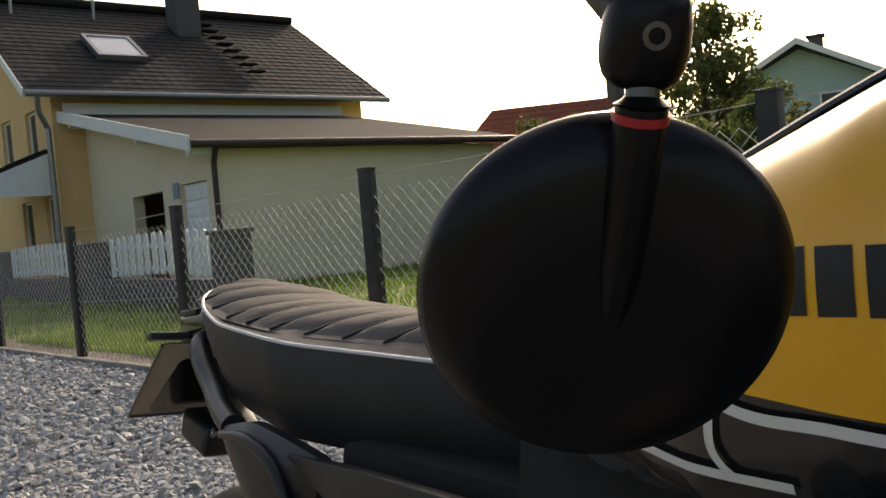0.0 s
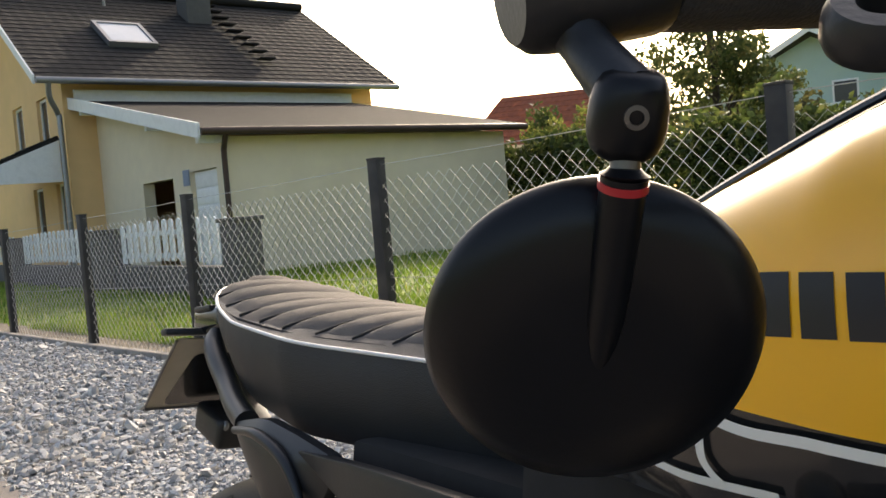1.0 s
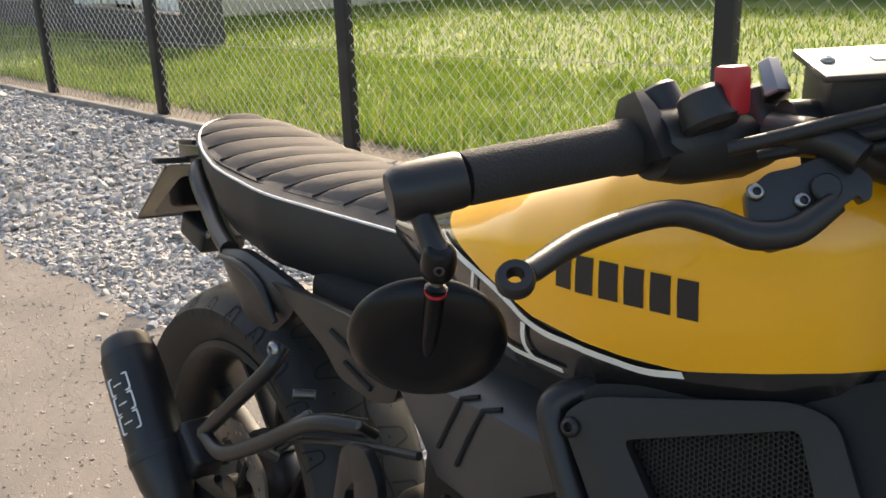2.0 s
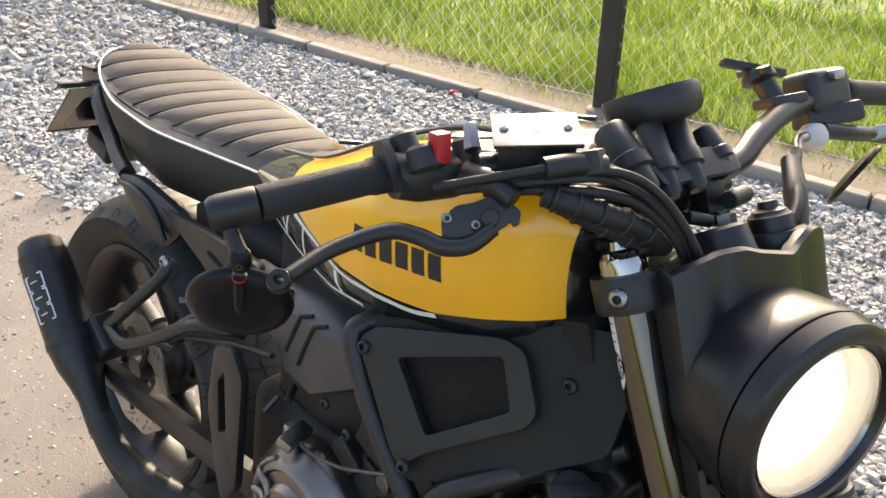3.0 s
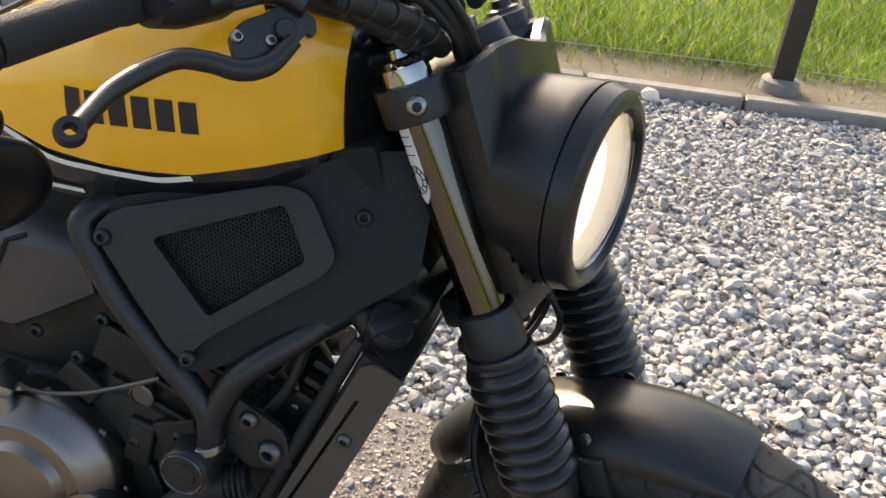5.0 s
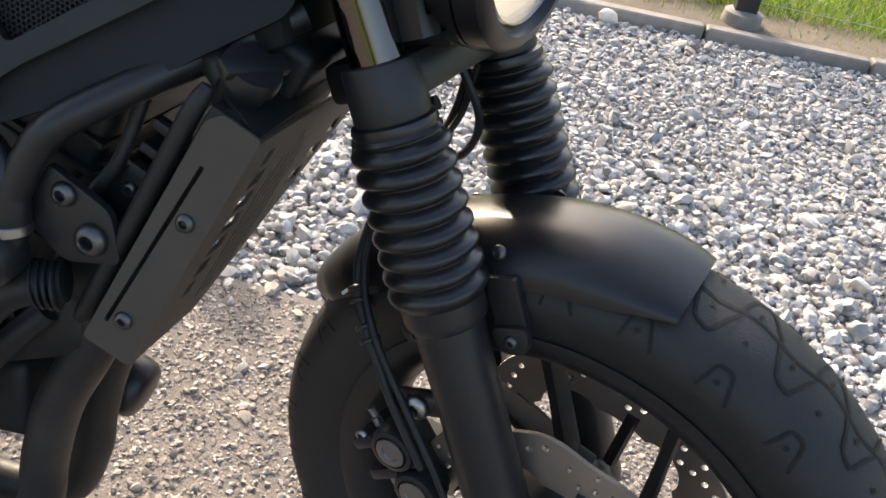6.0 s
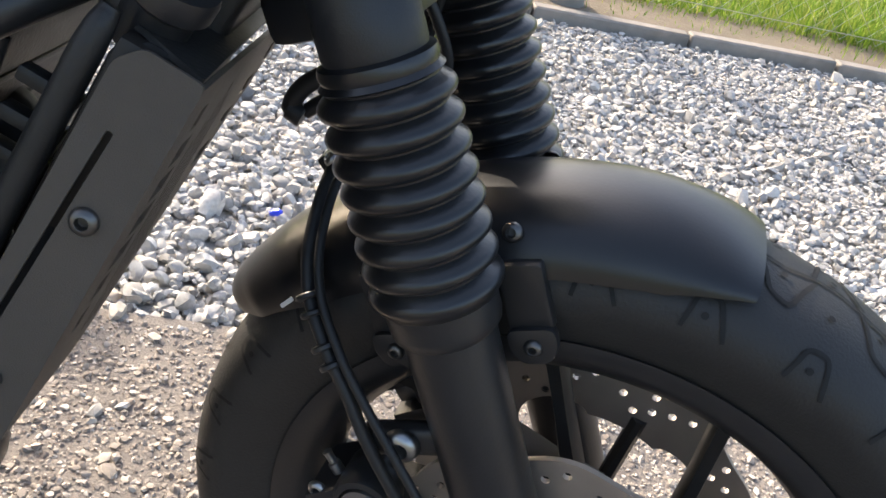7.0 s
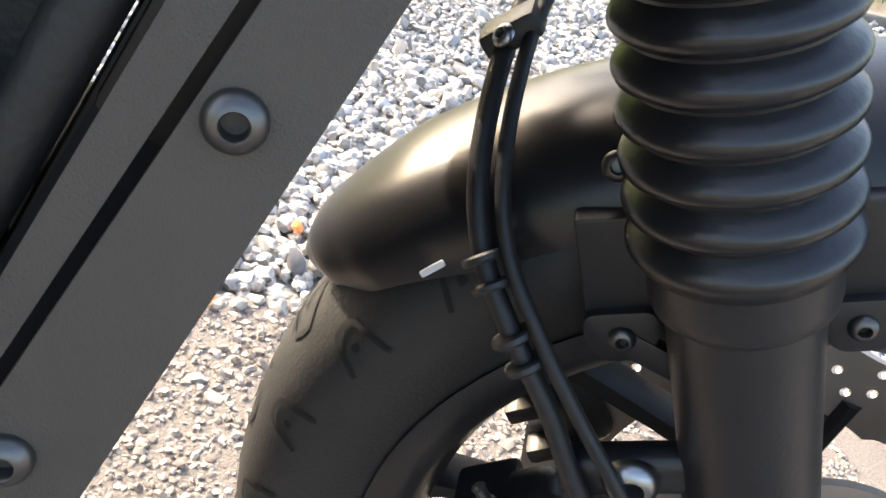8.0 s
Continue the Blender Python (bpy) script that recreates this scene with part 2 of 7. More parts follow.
def round_poly(pts, r, n=4):
    """Rounds the corners of a flat outline."""
    out = []
    p = [Vector(q) for q in pts]
    for i, q in enumerate(p):
        a, c = p[i - 1] - q, p[(i + 1) % len(p)] - q
        e = min(r, a.length * 0.45, c.length * 0.45)
        s, t = q + a.normalized() * e, q + c.normalized() * e
        for k in range(n + 1):
            u = k / n
            out.append((1 - u) ** 2 * s + 2 * u * (1 - u) * q + u * u * t)
    return out


def plate(outline, thick, m=None, holes=(), bevel=0.0, bm=None):
    """A flat sheet in xy, with holes, thick in z about 0."""
    b = bmesh.new()
    edges = []
    for loop in (outline, *holes):
        vs = [b.verts.new((q[0], q[1], -thick / 2)) for q in loop]
        edges += [b.edges.new((vs[k], vs[(k + 1) % len(vs)])) for k in range(len(vs))]
    if holes:
        bmesh.ops.triangle_fill(b, use_beauty=True, edges=edges)
    else:
        b.faces.new([e.verts[0] for e in edges])
    r = bmesh.ops.extrude_face_region(b, geom=b.faces[:])
    bmesh.ops.translate(b, vec=(0, 0, thick), verts=[g for g in r["geom"] if isinstance(g, bmesh.types.BMVert)])
    bmesh.ops.recalc_face_normals(b, faces=b.faces[:])
    if bevel:
        sharp = [e for e in b.edges if len(e.link_faces) == 2 and e.calc_face_angle(0) > 1.0]
        bmesh.ops.bevel(b, geom=sharp, offset=bevel, segments=2, profile=0.6, affect='EDGES', clamp_overlap=True)
    if m is not None:
        bmesh.ops.transform(b, matrix=m, verts=b.verts[:])
    return merge(bm, b) if bm else b


def dome(outline, thick, bulge, m=None, steps=7, bm=None):
    """A softly bulging shell over a flat outline in xy, its crown along +z."""
    b = bmesh.new()
    pts = [Vector((q[0], q[1], 0)) for q in outline]
    c = sum(pts, Vector()) / len(pts)
    rings = [[b.verts.new(q + Vector((0, 0, -thick))) for q in pts]]
    for k in range(steps + 1):
        t = k / steps
        rings.append([b.verts.new(q.lerp(c, 0.92 * t) + Vector((0, 0, bulge * (1 - (1 - t) ** 2.6)))) for q in pts])
    n = len(pts)
    for a, d in zip(rings, rings[1:]):
        for k in range(n):
            b.faces.new((a[k], a[(k + 1) % n], d[(k + 1) % n], d[k]))
    b.faces.new(rings[0][::-1])
    b.faces.new(rings[-1])
    if m is not None:
        bmesh.ops.transform(b, matrix=m, verts=b.verts[:])
    return merge(bm, b) if bm else b


def circle(cx, cy, r, n=12):
    return [(cx + r * math.cos(2 * math.pi * k / n), cy + r * math.sin(2 * math.pi * k / n)) for k in range(n)]


def frame3(o, ex, ey):
    """A pose with origin o and x, y roughly along ex, ey."""
    x = Vector(ex).normalized()
    z = x.cross(Vector(ey)).normalized()
    y = z.cross(x)
    m = Matrix((x, y, z)).transposed().to_4x4()
    m.translation = o
    return m


def bolt(m, r, bm=None, hex_r=None):
    """A button-head bolt, its head along +z, with a socket."""
    hx = hex_r or r * 0.5
    b = lathe([(r * 1.05, 0), (r * 1.05, r * 0.15), (r * 0.95, r * 0.4), (r * 0.7, r * 0.62), (hx, r * 0.66), (hx * 0.9, r * 0.6), (hx * 0.86, r * -0.1), (0, r * -0.1)], m, 20)
    return merge(bm, b) if bm else b

# ---- ground ----
def kerb_y(x):
    return 2.492 + 0.099 * x


def edge_y(x):
    """Where the asphalt ends and the gravel begins."""
    return 0.606 + 0.075 * x + 0.02 * math.sin(2.3 * x) + 0.012 * math.sin(7.1 * x + 1)


GRASSG = mat("lawn_soil", (0.16, 0.21, 0.035), 0.9, 0.0, 0.4, 9.0, 0.6, 60, tint=(0.20, 0.25, 0.04), tscale=0.6, bdist=0.02)
ASPH = mat("asphalt", (0.205, 0.180, 0.158), 0.9, 0.0, 0.6, 260.0, 0.5, 300, tint=(0.155, 0.139, 0.125), tscale=2.5, bdist=0.006)
GRAVB = mat("gravel_bed", (0.30, 0.29, 0.275), 0.95, 0.0, 0.5, 60, 0.8, 120, tint=(0.16, 0.15, 0.14), bdist=0.01)
KERBM = mat("kerb_concrete", (0.30, 0.275, 0.245), 0.9, 0.0, 0.3, 25, 0.5, 160, tint=(0.17, 0.16, 0.14), tscale=5, rand=0.12)
SOIL = mat("bare_soil", (0.176, 0.144, 0.104), 0.95, 0.0, 0.4, 30, 0.7, 90, tint=(0.15, 0.12, 0.08), bdist=0.01)

g = bmesh.new()
bmesh.ops.create_grid(g, x_segments=2, y_segments=2, size=900.0)
tagged(part("ground", g, GRASSG, None, "short green lawn running to the horizon", False), category="lawn", kind="structure").location = (0, 0, -0.035)


def strip_sheet(xs, lo, hi, z, ny=6):
    b = bmesh.new()
    rows = [[b.verts.new((x, lo(x) + (hi(x) - lo(x)) * k / ny, z)) for k in range(ny + 1)] for x in xs]
    for p, q in zip(rows, rows[1:]):
        for k in range(ny):
            b.faces.new((p[k], q[k], q[k + 1], p[k + 1]))
    return b


xs_long = [-40 + 0.5 * k for k in range(130)]
tagged(part("road", strip_sheet(xs_long, lambda x: -7.0, edge_y, 0.0), ASPH, None, "worn brownish asphalt beside the gravel", False), category="road", kind="structure")
tagged(part("gravel_bed", strip_sheet(xs_long, lambda x: edge_y(x) - 0.03, lambda x: kerb_y(x) + 0.02, -0.012), GRAVB, None, "bed under the loose gravel", False), category="gravel", kind="structure")
tagged(part("soil_strip", strip_sheet(xs_long, lambda x: kerb_y(x) + 0.05, lambda x: kerb_y(x) + 0.40, 0.026), SOIL, None, "bare soil behind the kerb", False), category="soil", kind="structure")
tagged(part("lawn", strip_sheet(xs_long, lambda x: kerb_y(x) + 0.37, lambda x: kerb_y(x) + 30, 0.015), GRASSG, None, "sunlit green lawn behind the fence", False), category="lawn", kind="structure")

# loose stones
def ico(sub):
    b = bmesh.new()
    bmesh.ops.create_icosphere(b, subdivisions=sub, radius=1.0)
    v = np.array([q.co[:] for q in b.verts])
    f = np.array([[q.index for q in t.verts] for t in b.faces])
    b.free()
    return v, f


def stones(name, count, xr, yr, size, sub, seed, material, label, zbase=-0.012, keep=None, layers=1.0):
    r = np.random.RandomState(seed)
    v0, f0 = ico(sub)
    x = r.uniform(*xr, count)
    y = r.uniform(*yr, count)
    ok = keep(x, y)
    x, y = x[ok], y[ok]
    n = len(x)
    s = size * np.exp(r.normal(0, 0.32, n))
    sh = np.stack([s * r.uniform(0.8, 1.3, n), s * r.uniform(0.6, 1.0, n), s * r.uniform(0.45, 0.8, n)], 1)
    P = v0[None] * (1 + r.uniform(-0.28, 0.22, (n, len(v0), 1)))
    P = np.sign(P) * np.abs(P) ** 0.85
    P = P * sh[:, None, :]
    a, bb = r.uniform(0, 2 * np.pi, n), r.normal(0, 0.45, n)
    ca, sa, cb, sb = np.cos(a)[:, None], np.sin(a)[:, None], np.cos(bb)[:, None], np.sin(bb)[:, None]
    X, Y, Z = P[..., 0], P[..., 1], P[..., 2]
    X, Z = X * cb + Z * sb, -X * sb + Z * cb
    X, Y = X * ca - Y * sa, X * sa + Y * ca
    P = np.stack([X + x[:, None], Y + y[:, None], Z + (zbase + sh[:, 2] * r.uniform(0.35, layers, n))[:, None]], -1)
    faces = (f0[None] + (np.arange(n) * len(v0))[:, None, None]).reshape(-1, 3)
    me = bpy.data.meshes.new(name)
    me.vertices.add(n * len(v0))
    me.vertices.foreach_set("co", P.reshape(-1).astype(np.float32))
    me.loops.add(len(faces) * 3)
    me.loops.foreach_set("vertex_index", faces.reshape(-1).astype(np.int32))
    me.polygons.add(len(faces))
    me.polygons.foreach_set("loop_start", np.arange(0, len(faces) * 3, 3, dtype=np.int32))
    me.update(calc_edges=True)
    me.validate()
    me.materials.append(material)
    me.shade_smooth()
    me.set_sharp_from_angle(angle=radians(34))
    return tagged(new(name, me), label, "gravel", kind="stuff")


STONE = island_mat("gravel_stone", [(0.0, (0.18, 0.175, 0.17)), (0.15, (0.30, 0.295, 0.285)), (0.38, (0.40, 0.395, 0.38)), (0.58, (0.52, 0.505, 0.48)), (0.72, (0.47, 0.42, 0.35)), (0.80, (0.32, 0.335, 0.36)), (0.9, (0.66, 0.65, 0.62)), (1.0, (0.45, 0.37, 0.29))], 0.8, 0.35, 180)
GRIT = island_mat("asphalt_grit", [(0.0, (0.16, 0.135, 0.12)), (0.4, (0.31, 0.27, 0.23)), (0.7, (0.43, 0.37, 0.31)), (1.0, (0.58, 0.54, 0.49))], 0.9, 0.3, 250)


def in_bed(x, y):
    e = 0.606 + 0.075 * x + 0.02 * np.sin(2.3 * x) + 0.012 * np.sin(7.1 * x + 1)
    return (y > e - 0.03 + 0.05 * np.random.RandomState(3).rand(len(x)) ** 2) & (y < 2.478 + 0.099 * x)


near_x, near_y = (0.1, 1.3), (0.55, 1.5)


def in_near(x, y):
    return (x > near_x[0]) & (x < near_x[1]) & (y < near_y[1])


GL = "loose crushed grey and white gravel"
stones("gravel", 8200, near_x, near_y, 0.0088, 2, 1, STONE, GL, keep=in_bed, layers=1.5)
stones("gravel", 56000, (-0.7, 2.6), (0.5, 2.95), 0.0082, 1, 4, STONE, GL, keep=lambda x, y: in_bed(x, y) & ~in_near(x, y), layers=1.5)
stones("gravel", 32000, (-3.4, -0.7), (0.25, 2.55), 0.0098, 1, 2, STONE, GL, keep=in_bed, layers=1.4)
stones("gravel", 17000, (-9.5, -3.4), (-0.2, 2.2), 0.0150, 1, 5, STONE, GL, keep=in_bed, layers=1.3)
stones("gravel", 8000, (2.6, 5.0), (0.6, 3.3), 0.0130, 1, 6, STONE, GL, keep=in_bed, layers=1.2)


def in_road(x, y):
    e = 0.606 + 0.075 * x
    return (y < e - 0.01)


stones("road_grit", 26000, (-0.35, 1.2), (0.0, 0.68), 0.0034, 1, 8, GRIT, "fine stones set in the asphalt surface", zbase=-0.0013, keep=in_road, layers=0.5)
stones("road_grit", 10000, (-3.0, -0.35), (-0.7, 0.6), 0.0034, 1, 10, GRIT, "fine stones set in the asphalt surface", zbase=-0.002, keep=in_road, layers=0.5)
stones("stray_stones", 420, (-2.5, 1.6), (0.25, 0.68), 0.010, 1, 9, STONE, "stray gravel stones on the asphalt", zbase=-0.002, keep=lambda x, y: (y < 0.60 + 0.075 * x) & (y > 0.60 + 0.075 * x - 0.32 * np.random.RandomState(2).rand(len(x)) ** 3), layers=0.8)

# kerb stones
kerb = thing("kerb", "row of weathered concrete edging stones", "kerb", kind="structure")
ks = bmesh.new()
bmesh.ops.create_cube(ks, size=1.0)
bmesh.ops.scale(ks, vec=(0.565, 0.06, 0.12), verts=ks.verts[:])
bmesh.ops.bevel(ks, geom=ks.edges[:], offset=0.006, segments=1, affect='EDGES')
kme = bpy.data.meshes.new("kerb_stone")
ks.to_mesh(kme)
ks.free()
kme.materials.append(KERBM)
rk = random.Random(7)
for k in range(-26, 9):
    x = 1.514 + 0.29 + 0.578 * (k - 1) * 0.9926
    o = new("kerb_stone", kme)
    o.parent = kerb
    o.matrix_basis = pose(x, kerb_y(x) + 0.03 + rk.uniform(-0.004, 0.004), -0.022 + rk.uniform(-0.004, 0.004), rk.uniform(-1.5, 1.5), rk.uniform(-0.6, 0.6), 5.65 + rk.uniform(-0.4, 0.4))

# grass blades
BLADE = island_mat("grass_blade", [(0.0, (0.08, 0.15, 0.016)), (0.45, (0.16, 0.265, 0.028)), (0.75, (0.24, 0.33, 0.04)), (0.93, (0.33, 0.35, 0.08)), (1.0, (0.40, 0.35, 0.14))], 0.6, 0.0, 60, trans=0.45)


def blades(name, count, xr, d0, d1, h, w, seed, power=1.0):
    r = np.random.RandomState(seed)
    x = r.uniform(*xr, count)
    d = d0 + (d1 - d0) * r.rand(count) ** power
    y = 2.492 + 0.099 * x + d
    a = r.uniform(0, 2 * np.pi, count)
    hh = h * r.uniform(0.5, 1.35, count) * (0.75 + 0.5 * (np.sin(3.1 * x) * np.sin(2.7 * y) > 0.1))
    ww = w * r.uniform(0.7, 1.3, count)
    lean = r.uniform(0.1, 0.75, count) * hh
    la = r.uniform(0, 2 * np.pi, count)
    dx, dy = np.cos(a) * ww / 2, np.sin(a) * ww / 2
    lx, ly = np.cos(la) * lean, np.sin(la) * lean
    z0 = 0.012
    P = np.stack([np.stack([x - dx, y - dy, 0 * x + z0], -1), np.stack([x + dx, y + dy, 0 * x + z0], -1),
                  np.stack([x + dx * 0.8 + lx * 0.35, y + dy * 0.8 + ly * 0.35, z0 + hh * 0.6], -1), np.stack([x - dx * 0.8 + lx * 0.35, y - dy * 0.8 + ly * 0.35, z0 + hh * 0.6], -1),
                  np.stack([x + lx, y + ly, z0 + hh], -1)], 1).reshape(-1, 3)
    base = (np.arange(count) * 5)[:, None]
    quads = (base + np.array([[0, 1, 2, 3]])).tolist()
    tris = (base + np.array([[3, 2, 4]])).tolist()
    me = bpy.data.meshes.new(name)
    me.from_pydata(P.tolist(), [], quads + tris)
    me.materials.append(BLADE)
    return tagged(new(name, me), "long sunlit grass blades behind the kerb", "grass", kind="stuff")


blades("grass", 34000, (-2.6, 3.6), 0.33, 2.6, 0.085, 0.0055, 11, 1.3)
blades("grass", 1500, (-2.6, 3.6), 0.06, 0.34, 0.05, 0.004, 14, 0.5)
blades("grass", 28000, (-9.5, -2.6), 0.30, 3.2, 0.085, 0.008, 12, 1.3)
blades("grass", 22000, (-14, 4.0), 2.4, 10.0, 0.08, 0.016, 13, 1.2)
blades("grass", 16000, (-24, -9.5), 0.3, 6.0, 0.08, 0.016, 15, 1.0)

# chain-link fence
POSTM = mat("post_steel", (0.016, 0.015, 0.015), 0.6, 0.0, 0.3, 30, 0.2, 200, tint=(0.045, 0.04, 0.035))
WIREM = mat("galvanised_wire", (0.48, 0.47, 0.45), 0.3, 1.0, 0.2, 60, 0.1)


def fence_y(x):
    return kerb_y(x) + 0.10 + (0.07 if x > 0 else 0.0)


def fence_z(x):
    """The fence steps down with the ground towards the house."""
    return min(0.05, 0.025 * (x + 3.5))


fence = thing("chain_link_fence", "low chain-link fence on dark steel posts along the lawn", "fence")
POSTS = [-9.3, -7.36, -5.54, -3.50, -1.33, 1.07, 3.3]
for x in POSTS:
    post = part("post", box((0.078, 0.06, 1.245), None, 0.004), POSTM, fence)
    post.matrix_basis = pose(x, fence_y(x), 0.575 + fence_z(x), 0, 0, 5.65)
    part("post_cap", box((0.082, 0.064, 0.012), None, 0.003), POSTM, post).matrix_basis = at(0, 0, 0.628)
    part("footing", lathe([(0.0, 0.006), (0.05, 0.004), (0.07, -0.004), (0.075, -0.05)], None, 14), KERBM, post).matrix_basis = at(0, 0, -0.555)


def wire_mesh(x0, x1, z0, z1, cell, r):
    vs, fs = [], []
    L = (x1 - x0) * 1.0074
    n = int(L / cell)
    m = int((z1 - z0) / cell)
    d = Vector((x1 - x0, fence_y(x1) - fence_y(x0), fence_z(x1) - fence_z(x0))).normalized()
    nrm = Vector((-d.y, d.x, 0)).normalized()

    def seg(p, q):
        t = (q - p).normalized()
        u = t.cross(nrm).normalized()
        k = len(vs)
        for c in (p, q):
            for a in (0, 2.094, 4.189):
                vs.append(c + r * (math.cos(a) * u + math.sin(a) * nrm))
        for a in range(3):
            b_ = (a + 1) % 3
            fs.append((k + a, k + b_, k + 3 + b_, k + 3 + a))
    o = Vector((x0, fence_y(x0), fence_z(x0)))
    for i in range(n):
        for j in range(m * 2):
            u0, u1 = (i + (0.5 if (j % 2) else 0.0)) * cell, (i + (0.0 if (j % 2) else 0.5)) * cell
            v0, v1 = z0 + j * cell / 2, z0 + (j + 1) * cell / 2
            for s, off in ((1, 0.002), (-1, -0.002)):
                a_, b_ = (u0, u1) if s > 0 else (cell * (i + 1) - (u0 - i * cell), cell * (i + 1) - (u1 - i * cell))
                seg(o + d * a_ + Vector((0, 0, v0)) + nrm * off, o + d * b_ + Vector((0, 0, v1)) - nrm * off)
    return vs, fs


for a, c in zip(POSTS, POSTS[1:]):
    v, f = wire_mesh(a + 0.01, c, 0.03, 1.17, 0.076, 0.0021 if a < -4 else (0.0014 if a < -2 else 0.0008))
    panel = raw_part("wire_panel", v, f, WIREM, fence, "diamond wire netting")
    for z in (0.06, 0.58, 1.17):
        part("tension_wire", tube([(a, fence_y(a), z + fence_z(a)), ((a + c) / 2, (fence_y(a) + fence_y(c)) / 2, z - 0.006 + (fence_z(a) + fence_z(c)) / 2), (c, fence_y(c), z + fence_z(c))], 0.0018, 6, 3), WIREM, fence)

# ---- houses and garden behind ----
PLY = mat("yellow_render", (0.80, 0.53, 0.26), 0.9, 0.0, 0.08, 3, 0.3, 60, tint=(0.74, 0.49, 0.235), tscale=0.7, bdist=0.01)
PLB = mat("beige_render", (0.80, 0.69, 0.50), 0.9, 0.0, 0.08, 3, 0.3, 60, tint=(0.74, 0.63, 0.45), tscale=0.6, bdist=0.01)
PLG = mat("mint_render", (0.42, 0.56, 0.52), 0.9, 0.0, 0.08, 3, 0.3, 60, tscale=0.6)
TILE = mat("dark_roof_tile", (0.016, 0.015, 0.015), 0.85, 0.0, 0.35, 4, 0.3, 30, tint=(0.022, 0.020, 0.019), tscale=1.2, spec=0.3)
TILER = mat("red_roof_tile", (0.30, 0.10, 0.06), 0.85, 0.0, 0.3, 4, 0.3, 30, tint=(0.23, 0.08, 0.05))
ROOFG = mat("grey_roofing", (0.024, 0.0235, 0.0235), 1.0, 0.0, 0.2, 3, 0.3, 40, tint=(0.030, 0.029, 0.028), spec=0.1)
WOODW = mat("white_wood", (0.86, 0.86, 0.84), 0.6, 0.0, 0.08, 20, 0.2, 120, tint=(0.80, 0.80, 0.78), rand=0.06)
ZINC = mat("zinc_gutter", (0.30, 0.30, 0.30), 0.45, 0.8, 0.15, 20, 0.1)
PIPEB = mat("brown_pipe", (0.06, 0.035, 0.025), 0.5, 0.2, 0.2, 20, 0.1)
# near-black: the garage's inner shade put into colour, and the planter trough
DARKIN = mat("interior_shade_and_trough", (0.02, 0.018, 0.017), 0.9, 0.0, 0.2, 10, 0.1)
WALLG = mat("grey_block", (0.11, 0.103, 0.10), 0.9, 0.0, 0.3, 12, 0.5, 60, tint=(0.10, 0.095, 0.09))
WGLASS = mat("window_glass", (0.03, 0.035, 0.04), 0.08, 0.0, 0.1, 5, 0.0)
SKYL = mat("skylight_glass", (0.55, 0.57, 0.6), 0.1, 0.0, 0.05, 5, 0.0, spec=1.0)


def wall_x(name, x, y0, y1, z0, z1, th, material, parent, openings=()):
    """A wall in the plane x = const; openings (y0, y1, z0, z1) go through it."""
    hol = [[(a, c), (b_, c), (b_, d), (a, d)] for a, b_, c, d in openings]
    return part(name, plate([(y0, z0), (y1, z0), (y1, z1), (y0, z1)], th, Matrix(((0, 0, 1, x), (1, 0, 0, 0), (0, 1, 0, 0), (0, 0, 0, 1))), hol), material, parent, smooth=False)


def wall_y(name, y, outline, th, material, parent, openings=()):
    hol = [[(a, c), (b_, c), (b_, d), (a, d)] for a, b_, c, d in openings]
    return part(name, plate(outline, th, Matrix(((1, 0, 0, 0), (0, 0, -1, y), (0, 1, 0, 0), (0, 0, 0, 1))), hol), material, parent, smooth=False)


def window_y(parent, x0, x1, z0, z1, y, fr=0.06):
    w = part("window", plate([(x0, z0), (x1, z0), (x1, z1), (x0, z1)], 0.07, Matrix(((1, 0, 0, 0), (0, 0, -1, y), (0, 1, 0, 0), (0, 0, 0, 1))),
                             [[(x0 + fr, z0 + fr), (x1 - fr, z0 + fr), (x1 - fr, z1 - fr), (x0 + fr, z1 - fr)]]), WOODW, parent, smooth=False)
    part("pane", box((x1 - x0 - fr, 0.01, z1 - z0 - fr), at((x0 + x1) / 2, y, (z0 + z1) / 2)), WGLASS, w)
    part("sill", box((x1 - x0 + 0.12, 0.12, 0.04), at((x0 + x1) / 2, y - 0.05, z0 - 0.03), 0.006), WOODW, w)
    return w


def tiled_roof(name, p00, p10, p01, courses, material, parent, wave=0.3, depth=0.02):
    """A roof slope from the eave p00-p10 up to p01, in overlapping courses."""
    a, u, v = Vector(p00), Vector(p10) - Vector(p00), Vector(p01) - Vector(p00)
    nrm = u.cross(v).normalized()
    if nrm.z < 0:
        nrm = -nrm
    b = bmesh.new()
    nx = max(8, int(u.length / wave) * 4)
    rows = []
    for c in range(courses):
        for t, lift in ((c / courses, depth * 1.5), ((c + 1) / courses, depth * 0.45)):
            rows.append([b.verts.new(a + u * k / nx + v * t + nrm * (lift + 0.4 * depth * math.cos(2 * math.pi * k / 4))) for k in range(nx + 1)])
    for p, q in zip(rows, rows[1:]):
        for k in range(nx):
            b.faces.new((p[k], p[k + 1], q[k + 1], q[k]))
    deck = bmesh.new()
    base = [a - nrm * 0.10, a + u - nrm * 0.10, a + u + v - nrm * 0.10, a + v - nrm * 0.10]
    vs = [deck.verts.new(q) for q in base + [q + nrm * 0.105 for q in base]]
    for f in ((0, 1, 2, 3), (4, 5, 6, 7), (0, 1, 5, 4), (1, 2, 6, 5), (2, 3, 7, 6), (3, 0, 4, 7)):
        deck.faces.new([vs[k] for k in f])
    part("roof_deck", deck, material, parent, smooth=False)
    return part(name, b, material, parent, smooth=False)


